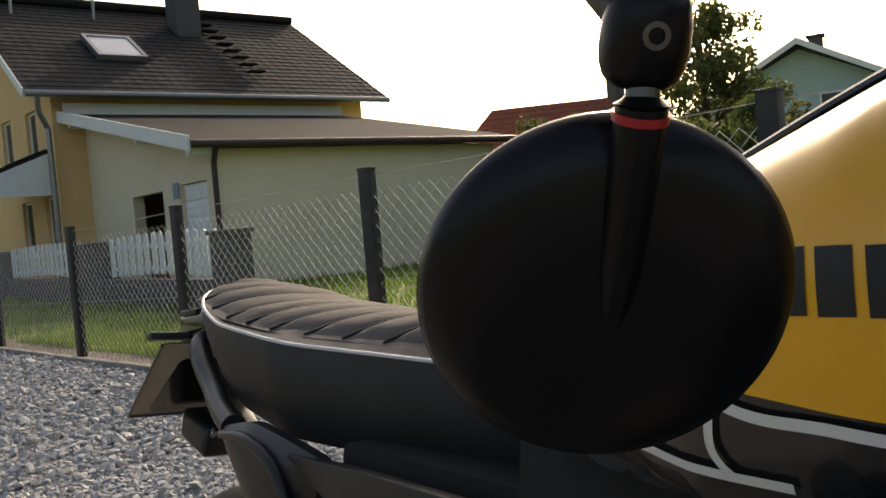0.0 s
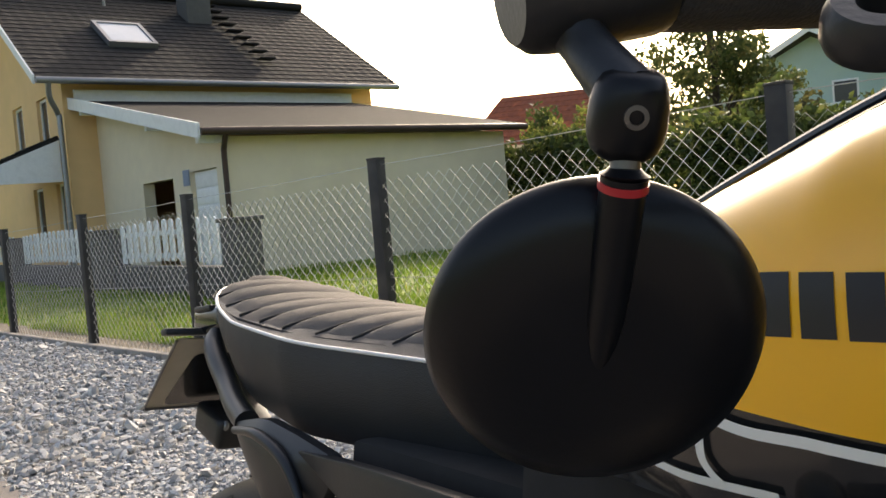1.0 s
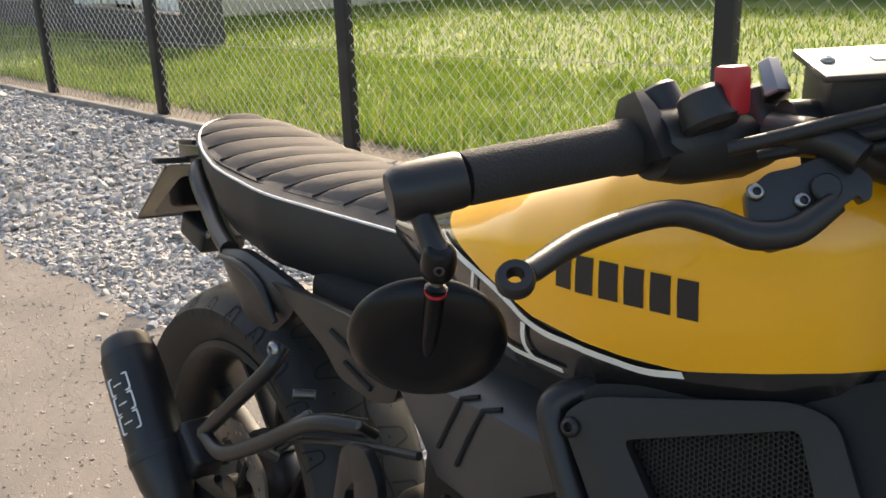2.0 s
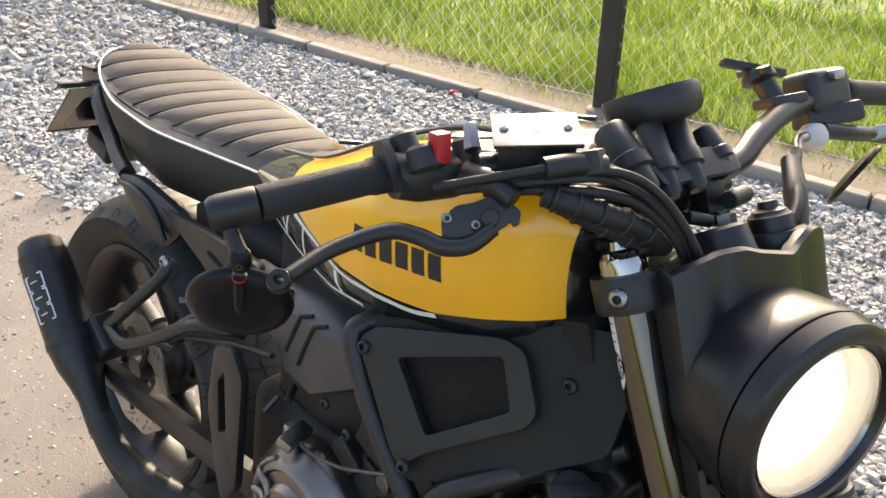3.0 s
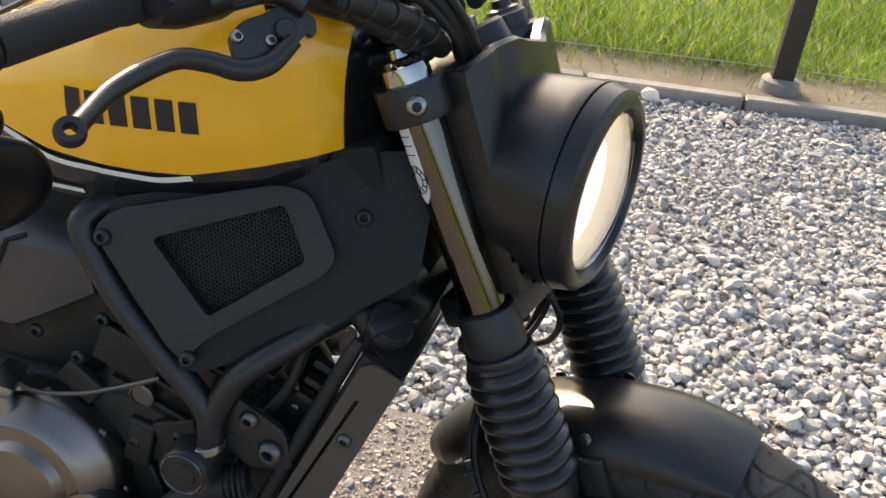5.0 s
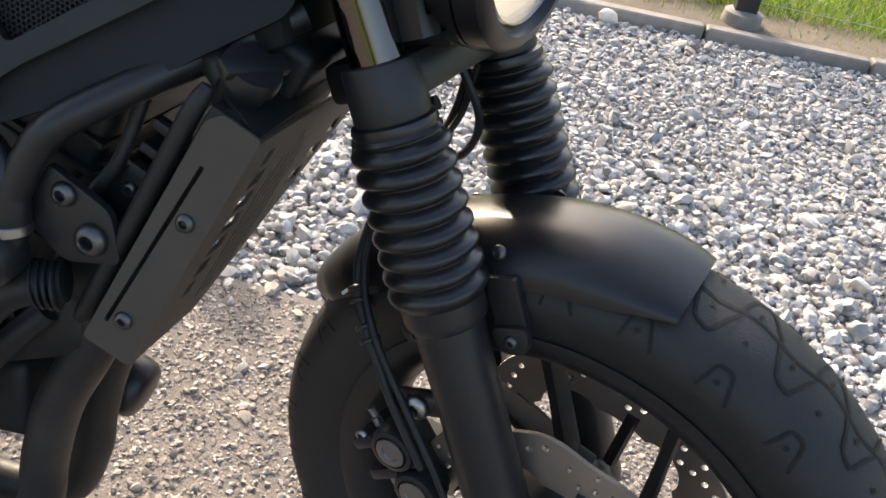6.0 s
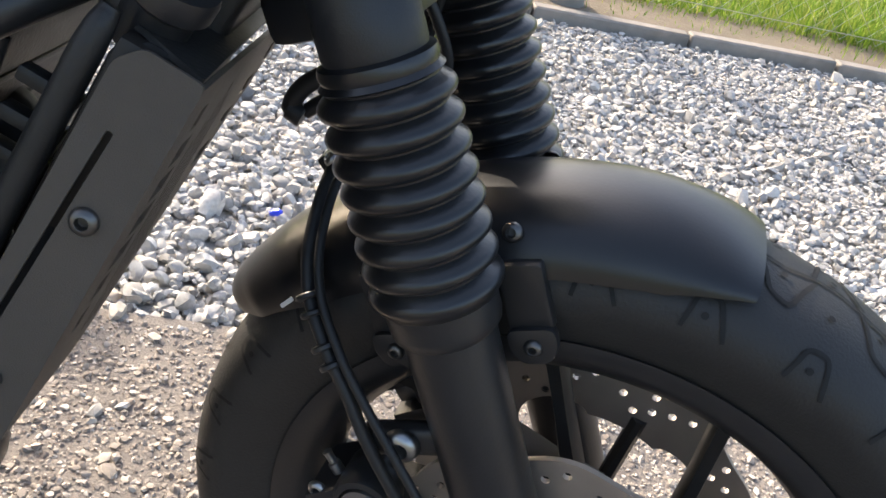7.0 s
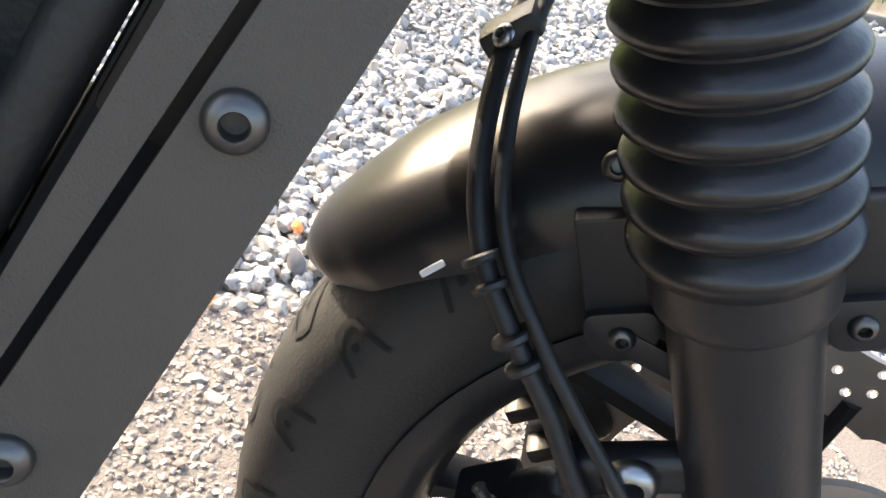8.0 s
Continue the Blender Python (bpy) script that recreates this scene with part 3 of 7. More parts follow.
house = thing("house", "yellow rendered house with a dark tiled gable roof", "house")
HX0, HX1, HY0, HY1, HE, HR = -29.5, -20.7, 5.6, 14.0, 4.35, 7.55
wall_x("front_wall", HX1 - 0.15, HY0, HY1, 0, HE + 0.15, 0.3, PLY, house)
wall_x("rear_wall", HX0 + 0.15, HY0, HY1, 0, HE + 0.15, 0.3, PLY, house)
gab = [(HX0 + 0.3, 0), (HX1 - 0.3, 0), (HX1 - 0.3, HE + 0.1), ((HX0 + HX1) / 2, HR - 0.15), (HX0 + 0.3, HE + 0.1)]
wins = [(-22.9, -22.0, 3.0, 4.3), (-25.3, -24.3, 3.0, 4.4), (-24.0, -23.1, 0.9, 2.2), (-21.9, -21.3, 0.2, 2.2)]
wall_y("gable_wall", HY0 + 0.15, gab, 0.3, PLY, house, wins)
wall_y("gable_wall", HY1 - 0.15, gab, 0.3, PLY, house)
for w in wins:
    window_y(house, *w, HY0 + 0.12)
tiled_roof("roof_slope", (-20.1, 4.9, 4.42), (-20.1, 14.55, 4.42), (-25.1, 4.9, 7.6), 22, TILE, house, depth=0.011)
tiled_roof("roof_slope", (-30.1, 4.9, 4.42), (-30.1, 14.55, 4.42), (-25.1, 4.9, 7.6), 22, TILE, house, depth=0.011)
part("ridge", tube([(-25.1, 4.9, 7.72), (-25.1, 14.55, 7.72)], 0.13, 10, 20), TILE, house)
part("gutter", tube([(-20.02, 4.9, 4.36), (-20.02, 14.5, 4.36)], 0.075, 10, 1), ZINC, house)
for s, x1 in ((1, -20.1), (-1, -30.1)):
    part("bargeboard", loft([[Vector((x1, 4.86 + dy, 4.28 + dz)) for dy, dz in ((0, 0), (0.04, 0), (0.04, 0.2), (0, 0.2))], [Vector((-25.1, 4.86 + dy, 7.48 + dz)) for dy, dz in ((0, 0), (0.04, 0), (0.04, 0.2), (0, 0.2))]]), WOODW, house)
chim = part("chimney", box((0.70, 0.72, 2.6), at(-23.9, 10.36, 7.7), 0.02), WALLG, house)
part("chimney_cap", box((0.95, 1.05, 0.10), at(-23.9, 10.36, 9.05), 0.02), ZINC, chim)
part("downpipe", tube([(-20.02, 5.15, 4.32), (-20.2, 5.2, 4.0), (-20.52, 5.42, 3.7), (-20.52, 5.45, 3.3), (-20.52, 5.45, 0.1)], 0.06, 10, 5), ZINC, house)
SKM = frame3((-22.35, 7.75, 5.95), (0, 1, 0), (-5.0, 0, 3.18))
sk = part("skylight", plate([(-0.62, -0.72), (0.62, -0.72), (0.62, 0.72), (-0.62, 0.72)], 0.14, SKM, [[(-0.52, -0.62), (0.52, -0.62), (0.52, 0.62), (-0.52, 0.62)]]), ZINC, house, smooth=False)
part("skylight_pane", box((1.06, 1.26, 0.02), SKM @ at(0, 0, 0.03)), SKYL, sk)
for k in range(9):
    t = 0.2 + 0.085 * k
    part("roof_step", box((0.3, 0.42, 0.05), Matrix.Translation((-20.1 - 5.0 * t + 0.05, 11.0 + 0.0 * k, 4.42 + 3.18 * t + 0.16)), 0.01), TILE, house)
for y in (5.9, 8.0):
    part("roof_vent", tube([(-24.4, y, 7.1), (-24.35, y, 7.75)], 0.04, 8, 1), ZINC, house)

porch = thing("porch", "small white timber porch with a sloping roof", "porch")
tiled_roof("porch_roof", (-23.6, 3.5, 2.35), (-21.0, 3.5, 2.35), (-23.6, 5.5, 3.25), 6, TILE, porch)
part("porch_fascia", box((2.8, 0.06, 0.22), at(-22.3, 3.46, 2.32), 0.01), WOODW, porch)
part("porch_side", plate([(3.5, 2.2), (5.5, 2.2), (5.5, 3.15), (3.5, 2.35)], 0.06, Matrix(((0, 0, 1, -20.98), (1, 0, 0, 0), (0, 1, 0, 0), (0, 0, 0, 1)))), WOODW, porch, smooth=False)
for x, y in ((-23.5, 3.6), (-21.05, 3.6)):
    part("porch_post", box((0.14, 0.14, 2.3), at(x, y, 1.15), 0.01), WOODW, porch)

garage = thing("garage", "beige lean-to garage with a low grey roof", "garage")
GX, GY0, GY1 = -14.1, 6.3, 12.9
wall_x("long_wall", GX - 0.12, GY0, GY1, 0, 2.45, 0.24, PLB, garage)
wall_y("door_wall", GY0 + 0.12, [(GX - 0.24, 0), (GX - 0.24, 2.45), (-20.69, 3.75), (-20.69, 0)], 0.24, PLB, garage, [(-18.1, -16.45, 0.02, 1.9), (-15.62, -14.42, 0.02, 1.95)])
wall_y("back_wall", GY1 - 0.12, [(GX - 0.24, 0), (GX - 0.24, 2.45), (-20.69, 3.75), (-20.69, 0)], 0.24, PLB, garage)
part("white_door", box((1.18, 0.06, 1.92), at(-15.02, 6.42, 0.98), 0.01), WOODW, garage)
for k in range(6):
    part("door_panel", box((1.06, 0.02, 0.27), at(-15.02, 6.38, 0.22 + 0.31 * k), 0.008), WOODW, garage)
# floor coloured near-black for the shade inside the open garage
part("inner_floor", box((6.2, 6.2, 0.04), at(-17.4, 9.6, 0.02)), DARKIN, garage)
rf = bmesh.new()
b0 = [(-13.75, 5.75, 2.48), (-13.75, 13.2, 2.48), (-20.7, 13.2, 3.92), (-20.7, 5.75, 3.92)]
vs = [rf.verts.new(q) for q in b0] + [rf.verts.new((x, y, z + 0.10)) for x, y, z in b0]
for f in ((0, 1, 2, 3), (4, 5, 6, 7), (0, 1, 5, 4), (1, 2, 6, 5), (2, 3, 7, 6), (3, 0, 4, 7)):
    rf.faces.new([vs[k] for k in f])
part("lean_to_roof", rf, ROOFG, garage, smooth=False)
part("white_verge", loft([[Vector((-13.7, 5.70 + dy, 2.38 + dz)) for dy, dz in ((0, 0), (0.05, 0), (0.05, 0.26), (0, 0.26))], [Vector((-20.8, 5.70 + dy, 3.84 + dz)) for dy, dz in ((0, 0), (0.05, 0), (0.05, 0.26), (0, 0.26))]]), WOODW, garage)
part("wall_flashing", box((0.06, 7.4, 0.26), at(-20.5, 9.5, 4.1)), WOODW, garage)
part("eave_gutter", tube([(-13.68, 5.75, 2.50), (-13.68, 13.2, 2.50)], 0.07, 10, 1), PIPEB, garage)
part("rain_pipe", tube([(-13.7, 6.2, 2.45), (-13.85, 6.22, 2.25), (-13.95, 6.25, 2.0), (-13.95, 6.25, 0.05)], 0.05, 10, 5), PIPEB, garage)
bracket_xs = (-14.0, -16.3, -20.2)
for x in bracket_xs:
    z = 2.48 + (-13.75 - x) * 0.207
    part("purlin_end", box((0.12, 0.5, 0.16), at(x, 6.05, z - 0.12), 0.01), WOODW, garage)
part("wall_sign", box((0.28, 0.02, 0.3), at(-15.75, 6.28, 1.85), 0.004), mat("blue_sign", (0.25, 0.3, 0.4), 0.5), garage)
car_red = part("stored_red_box", box((1.6, 0.6, 0.5), at(-17.2, 7.6, 0.30), 0.08, 3), mat("red_box_paint", (0.35, 0.03, 0.03), 0.5), None)
tagged(car_red, "red machine standing in the open garage", "machine")
# cabinet in the same near-black, deepening the painted shade inside
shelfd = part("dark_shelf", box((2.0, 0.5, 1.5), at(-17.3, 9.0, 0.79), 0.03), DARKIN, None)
tagged(shelfd, "dark cabinet standing inside the garage", "cabinet")

# picket fence on a low block wall
pk = thing("picket_fence", "white picket fence between grey block pillars", "fence")
part("base_wall", box((14.4, 0.22, 0.42), at(-16.4, 4.2, 0.21), 0.01), WALLG, pk)
for x, wd in ((-9.28, 0.46), (-14.13, 1.06), (-19.9, 0.46)):
    p = part("pillar", box((wd, 0.32, 0.95), at(x, 4.2, 0.475), 0.015), WALLG, pk)
    part("pillar_cap", box((wd + 0.06, 0.38, 0.05), at(x, 4.2, 0.975), 0.012), WALLG, p)
pb = bmesh.new()
prof = [(-0.075, 0.46), (0.075, 0.46), (0.075, 0.98), (0.055, 1.02), (0.0, 1.04), (-0.055, 1.02), (-0.075, 0.98)]
pme_b = plate(prof, 0.022, Matrix(((1, 0, 0, 0), (0, 0, -1, 0), (0, 1, 0, 0), (0, 0, 0, 1))))
pme = bpy.data.meshes.new("picket")
pme_b.to_mesh(pme)
pme_b.free()
pme.materials.append(WOODW)
for x0, x1 in ((-13.5, -9.55), (-19.6, -14.75), (-23.4, -20.2)):
    for z in (0.56, 0.88):
        part("rail", box((x1 - x0, 0.04, 0.07), at((x0 + x1) / 2, 4.23, z), 0.004), WOODW, pk)
    n = int((x1 - x0) / 0.27)
    for k in range(n):
        o = new("picket", pme)
        o.parent = pk
        xx = x0 + (k + 0.5) * (x1 - x0) / n
        o.matrix_basis = pose(xx, 4.195 + rk.uniform(-0.004, 0.004), 0.05 * math.sin((xx - x0) / (x1 - x0) * math.pi) - 0.02, 0, rk.uniform(-1, 1), 0)
flower = thing("flower_box", "dark planter with low plants by the porch", "planter")
part("trough", box((1.2, 0.3, 0.28), at(-20.9, 3.9, 1.0), 0.02), DARKIN, flower)

# hedge and trees
LEAF = island_mat("leaf_green", [(0.0, (0.04, 0.06, 0.015)), (0.5, (0.08, 0.11, 0.025)), (0.85, (0.13, 0.155, 0.04)), (1.0, (0.19, 0.18, 0.06))], 0.6, 0.0, 60, trans=0.5)
LEAFY = island_mat("leaf_autumn", [(0.0, (0.05, 0.05, 0.02)), (0.5, (0.10, 0.10, 0.03)), (0.85, (0.17, 0.14, 0.04)), (1.0, (0.22, 0.15, 0.05))], 0.6, 0.0, 60, trans=0.4)
BARK = mat("bark", (0.07, 0.055, 0.045), 0.9, 0.0, 0.3, 20, 0.6, 40, bdist=0.02)


def leaf_cloud(name, centres, radii, per, size, seed, material, parent=None, label=""):
    r = np.random.RandomState(seed)
    P = []
    for c, rad in zip(centres, radii):
        n = int(per * (rad[0] * rad[1] * rad[2]) ** 0.6667)
        d = r.normal(size=(n, 3))
        d /= np.linalg.norm(d, axis=1)[:, None]
        d *= (r.rand(n, 1) ** 0.45)
        P.append(np.array(c) + d * np.array(rad))
    P = np.concatenate(P)
    n = len(P)
    a = r.normal(size=(n, 3))
    a /= np.linalg.norm(a, axis=1)[:, None]
    b_ = np.cross(a, r.normal(size=(n, 3)))
    b_ /= np.linalg.norm(b_, axis=1)[:, None]
    s = size * r.uniform(0.6, 1.4, (n, 1))
    V = np.stack([P - a * s, P + b_ * s * 0.55, P + a * s, P - b_ * s * 0.55], 1).reshape(-1, 3)
    f = (np.arange(n)[:, None] * 4 + np.arange(4)[None]).tolist()
    return raw_part(name, V.tolist(), f, material, parent, label)


LEAFB = island_mat("leaf_light", [(0.0, (0.10, 0.12, 0.025)), (0.5, (0.20, 0.22, 0.05)), (1.0, (0.32, 0.30, 0.08))], 0.6, 0.0, 60, trans=0.5)
rh = np.random.RandomState(21)
cs, rs = [], []
for k in range(34):
    x = -15.6 + 16.3 * k / 33
    y = 15.2 + 0.12 * x + rh.uniform(-0.3, 0.3)
    for z in (0.55, 1.25, 1.75):
        cs.append((x + rh.uniform(-0.25, 0.25), y, z + rh.uniform(-0.12, 0.2)))
        rs.append((0.55, 0.5, 0.45 + 0.1 * rh.rand()))
tagged(leaf_cloud("hedge", cs, rs, 900, 0.085, 22, LEAF, None), "dense dark green garden hedge", "hedge", kind="stuff")
for k, (x, y, z, r_, m_) in enumerate([(-13.7, 14.3, 2.35, 1.15, LEAFB), (-11.2, 15.4, 1.9, 0.8, LEAF), (-9.2, 14.9, 2.2, 0.75, LEAF), (-8.0, 15.0, 1.7, 0.7, LEAFY), (-5.2, 15.2, 1.6, 0.7, LEAF), (-15.1, 14.9, 2.5, 0.85, LEAF)]):
    sh_ = thing("shrub", "loose garden shrub rising above the hedge", "shrub", group="shrubs along the hedge")
    part("stem", tube([(x, y, 0.0), (x + 0.05, y, z * 0.5), (x, y, z)], [0.05, 0.03, 0.01], 8), BARK, sh_)
    leaf_cloud("foliage", [(x + rh.uniform(-r_, r_) * 0.6, y + rh.uniform(-0.3, 0.3), z + rh.uniform(-0.7, 0.45)) for q in range(10)], [(0.34, 0.34, 0.34)] * 10, 900, 0.07, 40 + k, m_, sh_)
gw = part("garden_wall", box((16.5, 0.12, 0.28), pose(-7.0, 14.2, 0.12, 0, 0, 6.9), 0.01), KERBM, None)
tagged(gw, "low pale garden edging under the hedge", "garden wall", kind="structure")


def tree(name, x, y, h, spread, seed, material, label, per=420):
    r = np.random.RandomState(seed)
    t = thing(name, label, "tree")
    part("trunk", tube([(x, y, -0.05), (x + 0.1, y, h * 0.3), (x - 0.1, y + 0.1, h * 0.6), (x, y, h * 0.95)], [0.24, 0.18, 0.11, 0.03], 10), BARK, t)
    cs, rs = [], []
    for k in range(80):
        a = r.uniform(0, 2 * math.pi)
        zz = h * (0.25 + 0.75 * r.rand() ** 0.8)
        prof = math.sin(math.pi * min(1, max(0.06, (zz / h - 0.14) / 0.9))) ** 0.6
        d = spread * prof * r.uniform(0.35, 1.0)
        c = (x + d * math.cos(a), y + d * math.sin(a), zz)
        cs.append(c)
        q = r.uniform(0.5, 1.0) * spread * 0.34
        rs.append((q, q, q * 0.8))
        if k % 5 == 0:
            part("limb", tube([(x, y, zz * 0.65), ((x + c[0]) / 2, (y + c[1]) / 2, zz * 0.9), c], [0.07, 0.045, 0.012], 6, 4), BARK, t)
    leaf_cloud("crown", cs, rs, per, 0.10, seed + 1, material, t)
    return t


LEAFT = island_mat("leaf_tree", [(0.0, (0.06, 0.085, 0.025)), (0.5, (0.11, 0.135, 0.04)), (0.85, (0.17, 0.17, 0.055)), (1.0, (0.22, 0.19, 0.07))], 0.6, 0.0, 60, trans=0.55)
tree("tree", -17.1, 25.35, 7.1, 2.4, 61, LEAFT, "tall airy broadleaf tree in dull green", 380)

red = thing("red_roof_house", "distant house with a red tiled roof", "house")
RXC, RYC = -24.5, 25.0
tiled_roof("roof_slope", (-27.0, 22.3, 3.0), (-22.1, 26.36, 3.0), (-26.5, 24.4, 5.1), 10, TILER, red)
tiled_roof("roof_slope", (-28.9, 25.5, 3.0), (-24.0, 29.56, 3.0), (-26.5, 24.4, 5.1), 10, TILER, red)
part("wall", box((5.9, 3.6, 3.1), pose(-25.3, 25.8, 1.5, 0, 0, 39.6), 0.02), PLB, red)
part("gable", plate([(-1.9, 3.0), (1.9, 3.0), (0, 5.0)], 0.2, Matrix.Translation((-22.9, 27.8, 0)) @ Matrix.Rotation(radians(39.6 + 90), 4, 'Z') @ Matrix.Rotation(radians(90), 4, 'X')), PLB, red, smooth=False)
part("chimney", box((0.5, 0.5, 1.3), at(-22.7, 27.6, 5.3), 0.02), WALLG, red)

mint = thing("mint_house", "distant mint green house with a dark gable roof and balcony", "house")
MH = pose(-19.0, 35.0, 0, 0, 0, 25)
mw = part("gable_wall", plate([(-4.3, 0), (4.3, 0), (4.3, 4.5), (0, 6.6), (-4.3, 4.5)], 0.3, MH @ Matrix.Rotation(radians(90), 4, 'X')), PLG, mint, smooth=False)
part("side_wall", box((0.3, 9.0, 4.5), MH @ at(4.15, 4.5, 2.25)), PLG, mint)
part("side_wall", box((0.3, 9.0, 4.5), MH @ at(-4.15, 4.5, 2.25)), PLG, mint)
tiled_roof("roof_slope", MH @ Vector((5.0, -0.9, 4.1)), MH @ Vector((5.0, 9.5, 4.1)), MH @ Vector((0, -0.9, 6.85)), 12, TILE, mint)
tiled_roof("roof_slope", MH @ Vector((-5.0, -0.9, 4.1)), MH @ Vector((-5.0, 9.5, 4.1)), MH @ Vector((0, -0.9, 6.85)), 12, TILE, mint)
for s in (-1, 1):
    part("bargeboard", loft([[MH @ Vector((s * 5.0, -0.95 + dy, 4.0 + dz)) for dy, dz in ((0, 0), (0.06, 0), (0.06, 0.26), (0, 0.26))], [MH @ Vector((0, -0.95 + dy, 6.72 + dz)) for dy, dz in ((0, 0), (0.06, 0), (0.06, 0.26), (0, 0.26))]]), WOODW, mint)
for x0, z0 in ((-2.0, 3.2), (0.7, 3.2), (-2.2, 0.9), (1.0, 0.9)):
    w = part("window", box((1.0, 0.12, 1.5), MH @ at(x0 + 0.5, -0.16, z0 + 0.75), 0.01), WOODW, mint)
    part("pane", box((0.84, 0.04, 1.34), MH @ at(x0 + 0.5, -0.22, z0 + 0.75)), WGLASS, w)
bal = part("balcony", box((6.4, 1.2, 0.14), MH @ at(0, -0.7, 2.75), 0.01), WOODW, mint)
for k in range(30):
    part("baluster", box((0.05, 0.04, 0.85), MH @ at(-3.1 + 0.214 * k, -1.27, 3.24)), WOODW, bal)
part("handrail", box((6.4, 0.08, 0.07), MH @ at(0, -1.27, 3.69), 0.01), WOODW, bal)
part("chimney", box((0.6, 0.6, 1.2), MH @ at(0.5, 4.0, 7.0), 0.02), WALLG, mint)
part("chimney_cap", box((0.8, 0.8, 0.08), MH @ at(0.5, 4.0, 7.64), 0.02), WALLG, mint)

# far woods that close the view
wr = np.random.RandomState(77)
cs = [(140 * math.cos(a) * wr.uniform(0.9, 1.1), 140 * math.sin(a) * wr.uniform(0.9, 1.1), wr.uniform(1.0, 3.0)) for a in np.linspace(0, 2 * math.pi, 150)]
tagged(leaf_cloud("far_woods", cs, [(5.0, 5.0, 2.6)] * len(cs), 10, 1.2, 78, LEAF), "low dark woods on the horizon", "woods", kind="stuff")

# ---- motorcycle ----
# bike space: x ahead, y to its left, z up; it leans on its side stand to its left, bars turned to the right
bike = thing("motorcycle", "yellow and black retro motorcycle on its stand, headlight lit", "motorcycle",
             m=pose(0, 0, 0, -8.0, 0, 0))
RAKE = radians(24.7)
steer_axis = Vector((-math.sin(RAKE), 0, math.cos(RAKE)))
# the bar, lamp and dash are set out from BAR, the wheel and fork legs from FORK
BAR = Matrix.Translation((0.718, 0.002, 0.314)) @ Matrix.Rotation(radians(-12.2), 4, steer_axis) @ Matrix.Rotation(-RAKE, 4, 'Y')
FORK = Matrix(((0.858, 0.2859, -0.4267, 0.7157), (-0.3259, 0.9451, -0.022, 0.0163), (0.397, 0.158, 0.9041, 0.3032), (0, 0, 0, 1)))
HUB = FORK @ at(0.002, 0, 0.009)


def F(v, y, w):
    """A point of the fork's own space: ahead, left, up the fork from the axle."""
    return FORK @ Vector((v, y, w))


def B(v, y, w):
    """A point of the handlebar's space."""
    return BAR @ Vector((v, y, w))


def Fs(pts):
    return [F(*q) for q in pts]


def Bs(pts):
    return [B(*q) for q in pts]


# tank
TX = [-0.16, -0.09, -0.04, 0.0, 0.045, 0.08, 0.16, 0.24, 0.29, 0.325, 0.35, 0.365]
T_HW = [0.080, 0.106, 0.124, 0.137, 0.150, 0.158, 0.162, 0.146, 0.134, 0.113, 0.082, 0.054]
T_TOP = [0.844, 0.864, 0.884, 0.901, 0.924, 0.9396, 0.973, 0.995, 0.998, 0.990, 0.970, 0.940]
T_BOT = [0.800, 0.780, 0.768, 0.762, 0.760, 0.760, 0.770, 0.786, 0.800, 0.812, 0.826, 0.840]


def tank_half(x, z):
    hw, zt, zb = (float(np.interp(x, TX, k)) for k in (T_HW, T_TOP, T_BOT))
    zm = zb + 0.52 * (zt - zb)
    if z > zm:
        t = min(1.0, (z - zm) / (zt - zm))
        return hw * max(0.0, 1 - t ** 2.2) ** (1 / 2.2)
    t = (zm - z) / (zm - zb)
    return hw * (1 - 0.2 * t ** 2)


def tank_ring(x, grow=0.0, n=22):
    hw, zt, zb = (float(np.interp(x, TX, k)) for k in (T_HW, T_TOP, T_BOT))
    zm = zb + 0.52 * (zt - zb)
    side = [(tank_half(x, zb + (zm - zb) * k / 8), zb + (zm - zb) * k / 8) for k in range(8)]
    for k in range(n):
        a = math.pi / 2 * k / (n - 1)
        side.append((hw * math.cos(a) ** (2 / 2.2), zm + (zt - zm) * math.sin(a) ** (2 / 2.2)))
    ring = [Vector((x, -y - grow, z)) for y, z in side[:-1]] + [Vector((x, 0, zt + grow))] + [Vector((x, y + grow, z)) for y, z in reversed(side[:-1])]
    return ring


def smooth_x(a, b, n):
    return [a + (b - a) * k / n for k in range(n + 1)]


tank = part("fuel_tank", loft([tank_ring(x) for x in smooth_x(-0.16, 0.365, 60)]), GLOSSB, bike, "gloss black fuel tank with yellow side panels")
YB = ([-0.11, -0.05, 0.03, 0.08, 0.11, 0.15, 0.19, 0.23, 0.25, 0.30, 0.348], [0.872, 0.860, 0.842, 0.829, 0.8165, 0.812, 0.808, 0.809, 0.814, 0.828, 0.840])


def on_tank(x, z, off, side=-1):
    return Vector((x, side * (tank_half(x, z) + off), z))


def tank_sheet(xs, zlow, zhigh, off, side=-1, n=16):
    b = bmesh.new()
    rows = []
    for x in xs:
        lo, hi = zlow(x), zhigh(x)
        rows.append([b.verts.new(on_tank(x, lo + (hi - lo) * k / n, off, side)) for k in range(n + 1)])
    for p, q in zip(rows, rows[1:]):
        for k in range(n):
            b.faces.new((p[k], p[k + 1], q[k + 1], q[k]))
    return b


